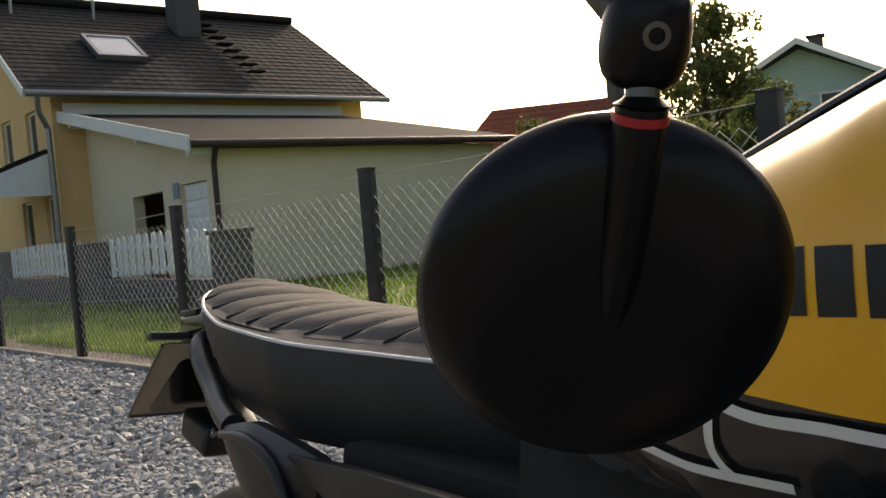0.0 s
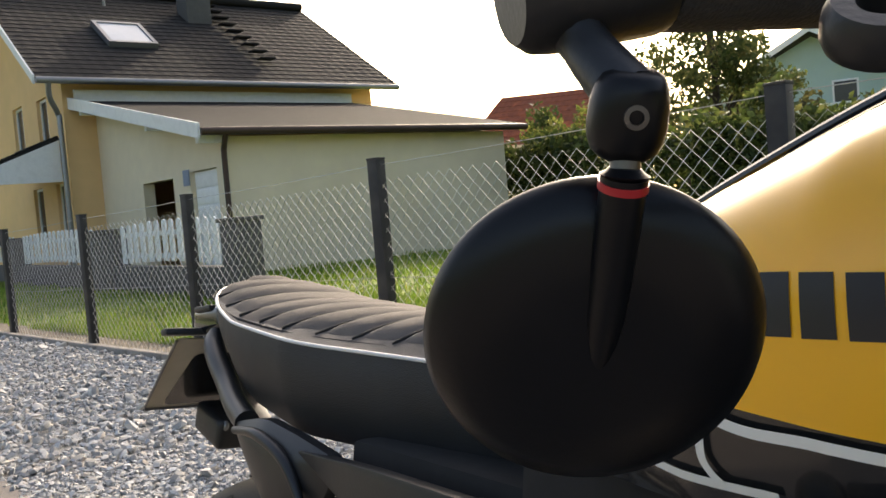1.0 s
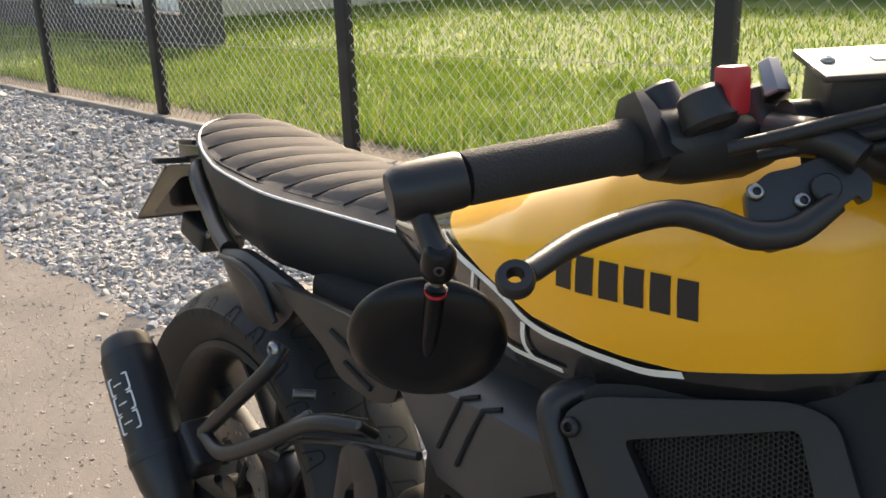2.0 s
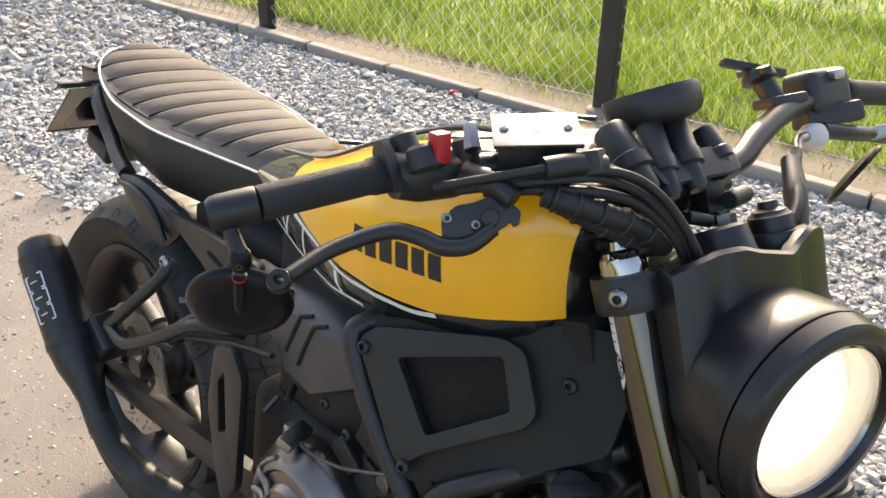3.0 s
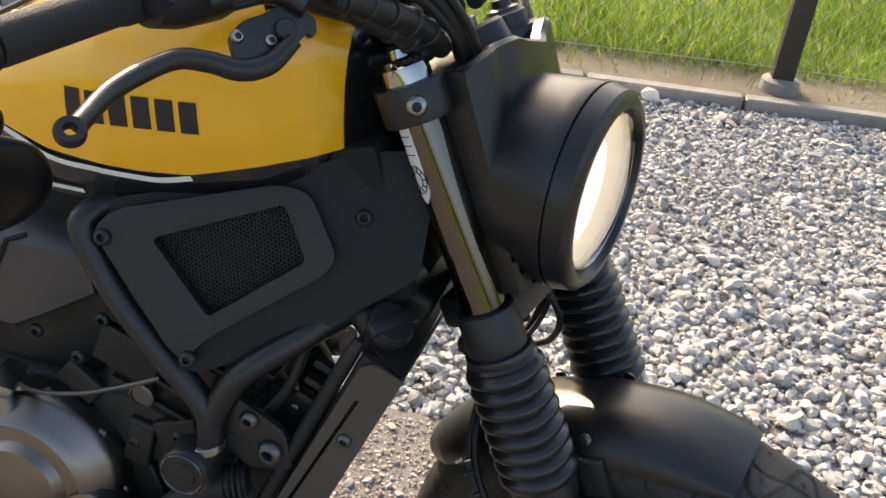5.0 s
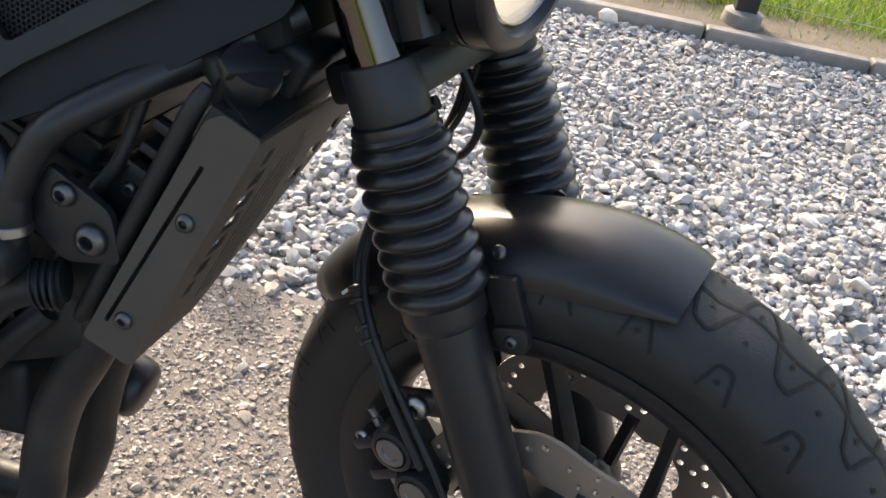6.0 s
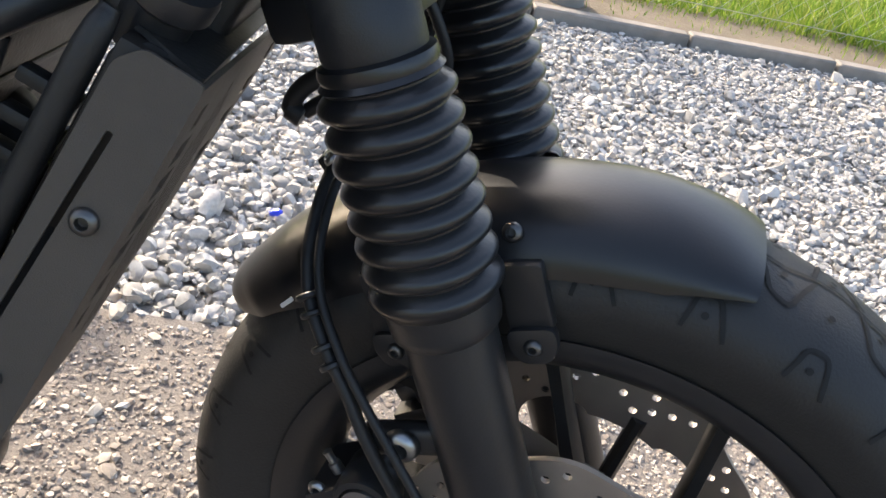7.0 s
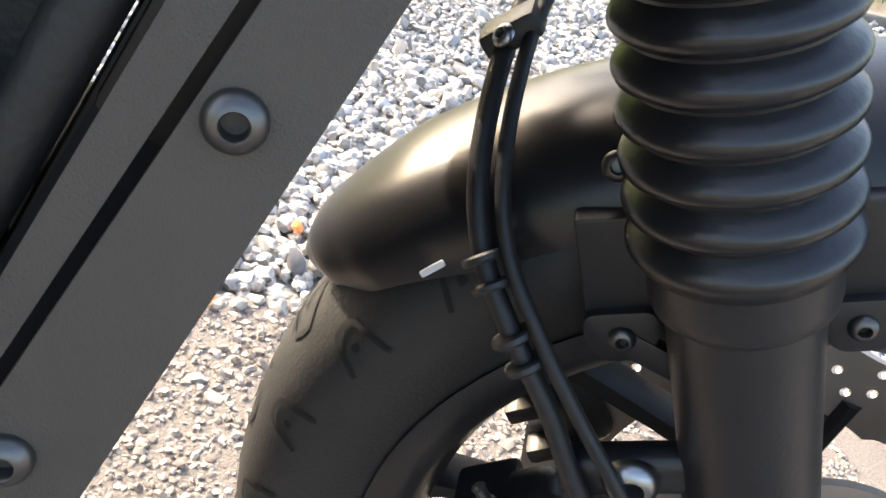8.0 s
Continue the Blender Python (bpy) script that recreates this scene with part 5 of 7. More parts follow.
for k in range(NA + 1):
    t = (k / NA) ** 1.3
    a = radians(129.0 - 73.0 * t)
    hw = guard_half(t)
    depth = float(np.interp(t, [0, 0.02, 0.08, 0.25, 0.5, 0.8, 0.87, 1.0], [0.004, 0.020, 0.038, 0.050, 0.047, 0.040, 0.036, 0.012]))
    R = 0.329 - 0.009 * min(1.0, max(0.0, (t - 0.2) / 0.3)) - 0.008 * max(0.0, 1 - t / 0.07) ** 2 - 0.012 * max(0.0, (t - 0.8) / 0.2) ** 2
    row = []
    for j in range(29):
        q = -1 + 2 * j / 28
        ang = q * math.pi / 2 * 0.97
        yy = hw * math.copysign(abs(math.sin(ang)) ** 0.85, q)
        rr = R - depth * (1 - abs(math.cos(ang)) ** 0.9)
        row.append(b.verts.new(HUB @ Vector((rr * math.cos(a), yy, rr * math.sin(a)))))
    rows.append(row)
for p, q in zip(rows, rows[1:]):
    for j in range(28):
        b.faces.new((p[j], p[j + 1], q[j + 1], q[j]))
bmesh.ops.recalc_face_normals(b, faces=b.faces[:])
bmesh.ops.solidify(b, geom=b.faces[:], thickness=0.0028)
guard = part("front_mudguard", b, MUDG, bike, "short satin black front mudguard")
for s in (-1, 1):
    for v in (0.040, -0.041):
        part("guard_bolt", bolt(along(F(v, s * 0.0545, 0.3115), F(v, s * 0.1, 0.3265)), 0.006), DSTEEL, guard)
    for v0, v1 in ((0.030, 0.057), (-0.059, -0.032)):
        part("strut", plate(round_poly([(v0, 0.298), (v1, 0.296), (v1, 0.252), (v0, 0.252)], 0.003), 0.010, FORK @ at(0, s * 0.0635, 0) @ Matrix.Rotation(radians(90), 4, 'X'), bevel=0.0015), SATIN, guard)
        part("strut_foot", plate(round_poly([(v0 - 0.001, 0.256), (v1 + 0.001, 0.256), (v1 + 0.002, 0.244), (v1 - 0.004, 0.232), (v0 + 0.004, 0.232), (v0 - 0.002, 0.244)], 0.008), 0.009, FORK @ at(0, s * 0.0685, 0) @ Matrix.Rotation(radians(90), 4, 'X'), bevel=0.0015), SATIN, guard)
        part("strut_bolt", bolt(along(F((v0 + v1) / 2, s * 0.073, 0.2440), F((v0 + v1) / 2, s * 0.2, 0.2440)), 0.0055), DSTEEL, guard)
part("maker_mark", plate(round_poly([(0, 0), (0.013, 0), (0.013, 0.003), (0, 0.003)], 0.001), 0.0008, frame3(F(-0.1250, -0.0612, 0.2715), FORK.to_3x3() @ Vector((0.88, -0.1, 0.47)), FORK.to_3x3() @ Vector((-0.47, 0.25, 0.85)))), WHITE, guard)

# calipers, hoses
for s in (-1, 1):
    CM = FORK @ at(-0.091, s * 0.066, 0.110) @ Matrix.Rotation(radians(-14), 4, 'Y')
    cal = part("brake_caliper", box((0.034, 0.044, 0.082), CM, 0.012, 3), SATIN, bike, "black brake caliper behind the fork leg")
    AX = Matrix.Rotation(radians(-90 * s), 4, 'X')
    for v, w, r in ((0.004, 0.024, 0.0185), (0.004, -0.022, 0.0185)):
        part("piston_bore", lathe([(0, -0.02), (r * 1.22, -0.02), (r * 1.22, 0.0), (r * 1.12, 0.004), (r * 0.9, 0.005), (r * 0.86, 0.002), (0, 0.002)], CM @ at(v, s * 0.026, w) @ AX, 28), SATIN, cal)
        part("piston_cap", lathe([(0, 0.0045), (r * 0.42, 0.0045), (r * 0.46, 0.006), (r * 0.78, 0.006), (r * 0.84, 0.003), (r * 0.84, 0.0)], CM @ at(v, s * 0.026, w) @ AX, 28), STEEL, cal)
    for w in (0.034, 0.0, -0.034):
        part("bridge_rib", box((0.034, 0.056, 0.012), CM @ at(-0.022, 0, w), 0.004), SATIN, cal)
    for w in (0.017, -0.017):
        part("pad_plate", box((0.026, 0.030, 0.018), CM @ at(-0.020, 0, w), 0.002), ALU, cal)
    for w in (0.040, -0.040):
        part("body_bolt", bolt(CM @ at(-0.028, s * 0.022, w) @ AX, 0.0065), STEEL, cal)
    part("bleed_nipple", lathe([(0.0045, -0.004), (0.0045, 0.004), (0.003, 0.005), (0.003, 0.012), (0.0036, 0.014), (0, 0.016)], CM @ at(-0.012, s * 0.012, 0.047), 14), STEEL, cal)
    part("lower_link", box((0.062, 0.008, 0.012), FORK @ at(-0.022, s * 0.070, 0.224) @ Matrix.Rotation(radians(38), 4, 'Y'), 0.002), SATIN, cal)
    part("lug", box((0.075, 0.016, 0.022), FORK @ at(-0.04, s * 0.088, 0.188), 0.007, 3), SATIN, cal)
    part("mount_bolt", bolt(along(F(-0.047, s * 0.0965, 0.1895), F(-0.047, s * 0.2, 0.1895)), 0.0115), STEEL, cal)
HOSE = [(-0.02, 0.06, 0.43), (-0.05, 0.055, 0.385), (-0.072, 0.022, 0.364), (-0.0845, -0.018, 0.3465), (-0.0945, -0.05, 0.316), (-0.0955, -0.07, 0.287), (-0.0868, -0.085, 0.259), (-0.0757, -0.095, 0.2268), (-0.0695, -0.100, 0.192), (-0.055, -0.104, 0.13)]
part("brake_hose", tube(Fs(HOSE), 0.0045, 12), RUBBER, bike)
part("sensor_cable", tube(Fs([(v + 0.011, y - 0.004, w + 0.003) for v, y, w in HOSE[:-2]] + [(-0.038, -0.112, 0.15), (-0.03, -0.112, 0.08)]), 0.0032, 10), RUBBER, bike)
clip = part("hose_clip", box((0.026, 0.022, 0.012), FORK @ at(-0.080, -0.006, 0.354) @ Matrix.Rotation(radians(-20), 4, 'Y'), 0.003), PLASTIC, bike)
part("clip_bolt", bolt(along(F(-0.082, -0.018, 0.3555), F(-0.11, -0.05, 0.40)), 0.005), STEEL, clip)
for k in (5, 6):
    q = F(*HOSE[k])
    d = F(*HOSE[k + 1]) - q
    for e in (0.0, 0.35):
        part("cable_tie", rod(q + d * e, q + d * (e + 0.12), 0.0095, None, 12, bev=0.001), PLASTIC, bike)
part("crossover_hose", tube(Fs([(-0.02, 0.03, 0.47), (-0.01, 0.035, 0.42), (-0.015, 0.045, 0.385), (-0.04, 0.055, 0.358), (-0.07, 0.06, 0.348)]), 0.0038, 10), RUBBER, bike)
part("hose_loop", tube(Fs([(-0.02, 0.0, 0.418), (-0.056, -0.008, 0.411), (-0.086, -0.012, 0.404), (-0.102, -0.012, 0.392), (-0.098, -0.012, 0.384)]), 0.0062, 12), RUBBER, bike)
part("hose_end", rod(F(-0.104, -0.012, 0.391), F(-0.096, -0.012, 0.383), 0.0078, None, 14, bev=0.001), PLASTIC, bike)
part("brake_pipe", tube(Fs([(-0.094, -0.010, 0.386), (-0.078, -0.010, 0.391), (-0.055, -0.006, 0.389), (-0.03, 0.0, 0.384)]), 0.0050, 12), SATIN, bike)

# headlamp and its cowl
LC = Vector((0.574, -0.0158, 0.8245))
LAMPM = Matrix.Translation(LC) @ Matrix.Rotation(radians(-15.5), 4, 'Z') @ Matrix.Rotation(radians(90), 4, 'Y')
lamp = part("headlamp", lathe([(0.0, -0.105), (0.075, -0.104), (0.0895, -0.090), (0.093, -0.062), (0.0955, -0.036), (0.096, -0.024), (0.0955, -0.0225), (0.0925, -0.0222), (0.0925, -0.0205), (0.0955, -0.020), (0.0925, -0.004), (0.086, 0.0015), (0.079, 0.002), (0.074, -0.004), (0.073, -0.02)],
                               LAMPM, 72), MUDG, bike, "round black headlamp, switched on")
# bowl and disc emit on their own; only the bulb is a lamp
part("reflector", lathe([(0.073, -0.008), (0.068, -0.013), (0.0655, -0.028), (0.056, -0.034), (0.05, -0.039), (0.04, -0.045), (0.018, -0.053), (0.0, -0.055)], LAMPM, 14), GLOW, lamp, "faceted reflector with the bulb's warm light as its own glow", smooth=False)
part("glow_disc", lathe([(0.0605, -0.030), (0.052, -0.022), (0.030, -0.018), (0.0, -0.016)], Matrix.Translation((0, 0.002, -0.004)) @ LAMPM, 40), CORE, lamp, "added glowing disc for the lamp's bright centre")
part("bezel_ring", lathe([(0.0735, -0.004), (0.0715, -0.003), (0.0705, -0.006), (0.0725, -0.009)], LAMPM, 64), CHROME, lamp)
part("bulb", lathe([(0, -0.016), (0.012, -0.018), (0.016, -0.03), (0.012, -0.05), (0, -0.05)], LAMPM, 20), LAMP, lamp, "lit lamp bulb")
part("lens", lathe([(0.0, 0.007), (0.03, 0.0055), (0.055, 0.001), (0.073, -0.006), (0.073, -0.009), (0.055, -0.002), (0.03, 0.0025), (0.0, 0.004)], LAMPM, 56), GLASS, lamp, "clear domed lens")

def cowl_top(y):
    return float(np.interp(y, [-0.086, -0.0715, -0.06, -0.04, -0.019, 0.0056, 0.030, 0.046, 0.059, 0.075, 0.086], [0.668, 0.6724, 0.675, 0.678, 0.6776, 0.669, 0.661, 0.667, 0.676, 0.675, 0.668]))


def cowl_row(t):
    """One level of the cowl's outside, from one rear edge round the front to the other."""
    row = []
    for k in range(49):
        u = -1 + 2 * k / 48
        if abs(u) > 0.62:
            q = (abs(u) - 0.62) / 0.38
            y = math.copysign(0.083 - 0.003 * q, u)
            v = 0.026 - 0.058 * q
        else:
            y = 0.083 * u / 0.62
            v = 0.026 + 0.024 * (1 - (abs(y) / 0.083) ** 2.4) - 0.004 * max(0.0, 1 - abs(abs(y) - 0.044) / 0.014)
        w = 0.472 + (cowl_top(y) - 0.472) * t
        wide = 1 + (0.42 * min(1.0, t * 2.5) ** 0.6 if y > 0 else 0.0)
        row.append((v - 0.030 * (1 - t) * max(0.0, 1 - abs(y) / 0.13), y * wide * (1 - 0.03 * (1 - t)), w))
    return row


cb = bmesh.new()
rows = [[cb.verts.new(B(*q)) for q in cowl_row(t)] for t in [k / 14 for k in range(15)]]
lip = cowl_row(1.0)
rows.append([cb.verts.new(B(v - 0.004, y * 0.97, w + 0.0035)) for v, y, w in lip])
rows.append([cb.verts.new(B(v - 0.013, y * 0.92, w + 0.0025)) for v, y, w in lip])
rows.append([cb.verts.new(B(v - 0.018, y * 0.88, w - 0.012)) for v, y, w in lip])
for p, q in zip(rows, rows[1:]):
    for k in range(48):
        cb.faces.new((p[k], p[k + 1], q[k + 1], q[k]))
LAMPI = LAMPM.inverted()
for vert in cb.verts:
    q = LAMPI @ vert.co
    if math.hypot(q.x, q.y) < 0.088 and q.z > -0.062:
        vert.co = LAMPM @ Vector((q.x, q.y, -0.062))
cowl = part("lamp_cowl", cb, MUDG, lamp, "matt black lamp cowl with a scooped top")
for s in (-1, 1):
    part("lamp_screw", bolt(along(B(0.030, s * 0.082, 0.523), B(0.034, s * 0.2, 0.523)), 0.006), PLASTIC, lamp)
part("cowl_tip", loft([[B(0.0 + 0.02 * c, -0.04 + yy, 0.478) for c, yy in ((-1, -0.03), (1, -0.02), (1, 0.08), (-1, 0.11))], [B(-0.008 + 0.012 * c, yy, 0.455) for c, yy in ((-1, -0.03), (1, -0.02), (1, 0.02), (-1, 0.03))]]), PLASTIC, lamp)

# handlebar and controls
bar = part("handlebar", tube(Bs([(-0.122, -0.36, 0.789), (-0.1145, -0.25, 0.795), (-0.085, -0.17, 0.79), (-0.05, -0.10, 0.745), (-0.045, 0, 0.735), (-0.052, 0.10, 0.743), (-0.062, 0.155, 0.765), (-0.074, 0.22, 0.785), (-0.088, 0.31, 0.797), (-0.095, 0.345, 0.796), (-0.10, 0.465, 0.782)]), 0.0125, 14), SATIN, bike, "black tubular handlebar")
for s, g0, g1, e1 in ((-1, B(-0.1225, -0.365, 0.789), B(-0.1145, -0.252, 0.795), B(-0.1340, -0.403, 0.787)), (1, B(-0.100, 0.465, 0.782), B(-0.095, 0.350, 0.796), B(-0.102, 0.49, 0.779))):
    h = (g1 - g0).length
    grip = part("grip", lathe([(0.0, 0.0), (0.0138, 0.0), (0.0146, 0.003), (0.0147, h * 0.84), (0.0162, h * 0.88), (0.0166, h * 0.985), (0.0155, h), (0.0, h)], along(g0, g1), 28), GRIPM, bar, "black knurled rubber grip")
    L = (e1 - g0).length
    part("bar_end", lathe([(0.0, 0), (0.0144, 0.0), (0.0152, 0.003), (0.0152, L * 0.74), (0.0144, L * 0.9), (0.0115, L), (0, L)], along(g0, e1), 28), SATIN, bar)

# bar-end mirror
MC = Vector((0.1951, -0.3325, 0.8539))
mn = Vector((0.697, -0.551, -0.459)).normalized()
mm = along(MC, MC + mn)
mirror = part("bar_end_mirror", lathe([(0.0, 0.009), (0.02, 0.0085), (0.0355, 0.006), (0.0430, 0.001), (0.0450, -0.003), (0.0446, -0.006), (0.0425, -0.0062), (0.042, -0.0045)], mm, 72), MIRRORB, bike, "round black bar-end mirror seen from behind")
part("mirror_glass", lathe([(0.0417, -0.005), (0.0, -0.005)], mm, 48), CHROME, mirror)
upv = Vector((0.375, -0.265, 0.8885)).normalized()
upv = (upv - mn * mn.dot(upv)).normalized()
part("mirror_stem", tube([MC + mn * 0.004 - upv * 0.012, MC + upv * 0.012 + mn * 0.007, MC + upv * 0.036 + mn * 0.007, MC + upv * 0.0490 + mn * 0.0065], [0.0025, 0.0050, 0.0055, 0.0056], 16, 8), MIRRORB, mirror)
part("red_ring", rod(MC + upv * 0.0458 + mn * 0.0065, MC + upv * 0.0477 + mn * 0.0065, 0.0060, None, 24), RED, mirror)
part("stem_head", rod(MC + upv * 0.0484 + mn * 0.0065, MC + upv * 0.0508 + mn * 0.006, 0.0060, 0.0046, 24, bev=0.001), MIRRORB, mirror)
part("ball_joint", rod(MC + upv * 0.0505 + mn * 0.006, MC + upv * 0.056 + mn * 0.004, 0.0036, None, 16), DSTEEL, mirror)
knuckle = MC + upv * 0.0600 + mn * 0.001
part("knuckle", lathe([(0.0, -0.0080), (0.0062, -0.0078), (0.0080, -0.0062), (0.0090, -0.0035), (0.0094, 0.0), (0.0092, 0.005), (0.0084, 0.009), (0.0070, 0.0115), (0.005, 0.0125), (0, 0.0127)], along(knuckle, knuckle + upv), 32), MIRRORB, mirror)
part("arm", tube([knuckle + upv * 0.006, knuckle.lerp(B(-0.131, -0.390, 0.787), 0.6), B(-0.131, -0.390, 0.787)], [0.0075, 0.0062, 0.0085], 14, 6), SATIN, mirror)
hm = along(knuckle + mn * 0.0092 + upv * 0.004, knuckle + mn * 0.03 + upv * 0.008)
part("joint_hole", lathe([(0.0030, -0.003), (0.0028, 0.0004), (0.0017, 0.0005), (0.0015, -0.001), (0, -0.001)], hm, 20), DSTEEL, mirror)

# brake side
lever = part("brake_lever", tube(Bs([(-0.026, -0.212, 0.736), (-0.038, -0.231, 0.7265), (-0.050, -0.248, 0.729), (-0.061, -0.262, 0.7405), (-0.071, -0.283, 0.749), (-0.078, -0.330, 0.744), (-0.071, -0.372, 0.732)]), [0.006, 0.0075, 0.0078, 0.0074, 0.0070, 0.0066, 0.0060], 14, 8), SATIN, bike, "black folding brake lever")
part("lever_tip", lathe([(0.0042, -0.0045), (0.0082, -0.0045), (0.0092, -0.0025), (0.0094, 0.0), (0.0092, 0.0025), (0.0082, 0.0045), (0.0042, 0.0045), (0.0036, 0.0), (0.0042, -0.0045)], along(B(-0.0690, -0.380, 0.7300), B(-0.0690, -0.380, 0.7300) + Vector((0.45, -0.55, 0.7))), 24), SATIN, lever)
LV = frame3(B(-0.0419, -0.2316, 0.7455), B(-0.036, -0.2225, 0.7407) - B(-0.0477, -0.2407, 0.7502), B(-0.0444, -0.2326, 0.7589) - B(-0.0515, -0.2496, 0.728))
part("lever_root", plate(round_poly([(-0.0153, -0.0057, 0), (-0.0163, -0.0001, 0), (-0.0118, 0.0057, 0), (-0.0071, 0.012, 0), (0.0057, 0.0173, 0), (0.0169, 0.0251, 0), (0.0346, 0.0244, 0), (0.0445, 0.0191, 0), (0.0456, 0.0088, 0), (0.0417, 0.0051, 0), (0.0386, 0.0088, 0), (0.0271, -0.0045, 0), (0.0139, -0.0219, 0), (0.0013, -0.0286, 0), (-0.0096, -0.0235, 0)], 0.003), 0.010, LV @ at(0, 0, -0.007), bevel=0.0015), SATIN, lever, "black lever knuckle")
part("adjuster_cam", lathe([(0.0, 0.003), (0.0065, 0.003), (0.0075, 0.002), (0.0078, -0.004)], LV @ at(0.0215, 0.0085, 0.0), 20), PLASTIC, lever)
for q in (-0.0118, 0.0118):
    part("lever_screw", bolt(LV @ at(q, 0, -0.002), 0.0046), STEEL, lever)
part("lever_perch", tube(Bs([(-0.018, -0.195, 0.755), (-0.030, -0.200, 0.768), (-0.060, -0.205, 0.782)]), [0.009, 0.010, 0.012], 12, 5), SATIN, lever)
RM = frame3(B(-0.024, -0.163, 0.8095) + Vector((0.004, 0.004, 0)), B(-0.035, -0.121, 0.817) - B(-0.069, -0.177, 0.828), B(0.004, -0.14, 0.79) - B(-0.035, -0.121, 0.817))
if (RM.to_3x3() @ Vector((0, 0, 1))).z < 0:
    RM = RM @ Matrix.Rotation(math.pi, 4, 'X')
res = part("fluid_reservoir", box((0.062, 0.044, 0.034), RM @ at(0, 0, -0.021), 0.004), PLASTIC, bike, "black brake fluid reservoir with a silver lid")
part("lid", box((0.072, 0.055, 0.004), RM @ at(0, 0, -0.002), 0.0012), LIDM, res, "bare silver reservoir lid")
for q in (-0.026, 0.026):
    part("lid_screw", bolt(RM @ at(q, 0, 0.0), 0.0038), STEEL, res)
part("lid_mark", plate([(-0.003, -0.004), (0.003, -0.004), (0.003, 0.004), (-0.003, 0.004)], 0.0006, RM @ at(0, 0, 0.0004)), STICKER, res)
part("master_cylinder", tube(Bs([(-0.055, -0.20, 0.785), (-0.04, -0.15, 0.778), (-0.03, -0.11, 0.77)]), 0.013, 14, 6), SATIN, res)
switch = part("switch_box", loft([[B(-0.105 + 0.019 * math.cos(a), -0.252, 0.792 + 0.020 * math.sin(a)) for a in [2 * math.pi * k / 20 for k in range(20)]],
                                  [B(-0.098 + 0.021 * math.cos(a), -0.235, 0.788 + 0.022 * math.sin(a)) for a in [2 * math.pi * k / 20 for k in range(20)]],
                                  [B(-0.088 + 0.019 * math.cos(a), -0.205, 0.784 + 0.020 * math.sin(a)) for a in [2 * math.pi * k / 20 for k in range(20)]],
                                  [B(-0.082 + 0.014 * math.cos(a), -0.188, 0.783 + 0.015 * math.sin(a)) for a in [2 * math.pi * k / 20 for k in range(20)]]]), PLASTIC, bike, "black switch housing")
part("kill_switch", box((0.014, 0.015, 0.026), BAR @ at(-0.058, -0.229, 0.807) @ Matrix.Rotation(radians(20), 4, 'Y'), 0.003), RED, switch, "red kill switch rocker")
part("starter_button", rod(B(-0.105, -0.232, 0.805), B(-0.108, -0.234, 0.826), 0.013, 0.012, 24, bev=0.002), PLASTIC, switch)
part("switch_guard", loft([[B(v, y, w) for v, y, w in ((-0.125, -0.257, 0.785), (-0.085, -0.262, 0.78), (-0.085, -0.244, 0.782), (-0.125, -0.240, 0.787))], [B(v, y, w) for v, y, w in ((-0.120, -0.258, 0.815), (-0.092, -0.262, 0.812), (-0.092, -0.252, 0.812), (-0.120, -0.248, 0.815))],
                           [B(v, y, w) for v, y, w in ((-0.116, -0.256, 0.823), (-0.098, -0.259, 0.822), (-0.098, -0.253, 0.822), (-0.116, -0.250, 0.823))]]), PLASTIC, switch)
part("switch_drum", rod(B(-0.070, -0.236, 0.79), B(-0.072, -0.237, 0.812), 0.016, 0.0145, 24, bev=0.003), PLASTIC, switch)
part("mirror_boss", rod(B(-0.076, -0.192, 0.785), B(-0.078, -0.192, 0.813), 0.012, 0.0115, 22, bev=0.003), PLASTIC, bar)
part("banjo_bolt", rod(B(-0.055, -0.20, 0.80), B(-0.060, -0.195, 0.822), 0.008, 0.006, 6, bev=0.001), ALU, bar)

# clutch side
cl = part("clutch_lever", tube(Bs([(-0.068, 0.27, 0.757), (-0.062, 0.31, 0.748), (-0.066, 0.35, 0.742), (-0.070, 0.38, 0.735), (-0.068, 0.43, 0.722), (-0.066, 0.485, 0.702)]), [0.009, 0.009, 0.0085, 0.0075, 0.0065, 0.0065], 12, 8), SATIN, bike, "black clutch lever")
part("lever_joint", box((0.022, 0.04, 0.016), BAR @ at(-0.068, 0.365, 0.742) @ Matrix.Rotation(radians(-8), 4, 'Z'), 0.004), STEEL, cl)
part("lever_perch", box((0.034, 0.075, 0.024), BAR @ at(-0.080, 0.30, 0.772) @ Matrix.Rotation(radians(-18), 4, 'Z'), 0.006), SATIN, cl)
part("cable_boot", lathe([(0, -0.017), (0.009, -0.016), (0.0145, -0.008), (0.0155, 0.0), (0.0145, 0.008), (0.008, 0.015), (0, 0.016)], along(B(-0.075, 0.262, 0.752), B(-0.06, 0.35, 0.748)), 24), BOOT, cl, "pale translucent rubber boot")
part("adjuster", tube(Bs([(-0.073, 0.25, 0.754), (-0.066, 0.225, 0.752), (-0.05, 0.20, 0.742)]), [0.006, 0.005, 0.004], 12), STEEL, cl)
part("clutch_cable", tube(Bs([(-0.052, 0.20, 0.742), (-0.02, 0.15, 0.722), (0.005, 0.11, 0.69), (0.0, 0.07, 0.66), (-0.03, 0.03, 0.61), (-0.07, 0.02, 0.55)]), 0.0055, 10), RUBBER, cl)
part("cable_sleeve", tube(Bs([(-0.035, 0.165, 0.735), (-0.012, 0.135, 0.705), (0.004, 0.11, 0.672)]), [0.0095, 0.012, 0.010], 12), RUBBER, cl)
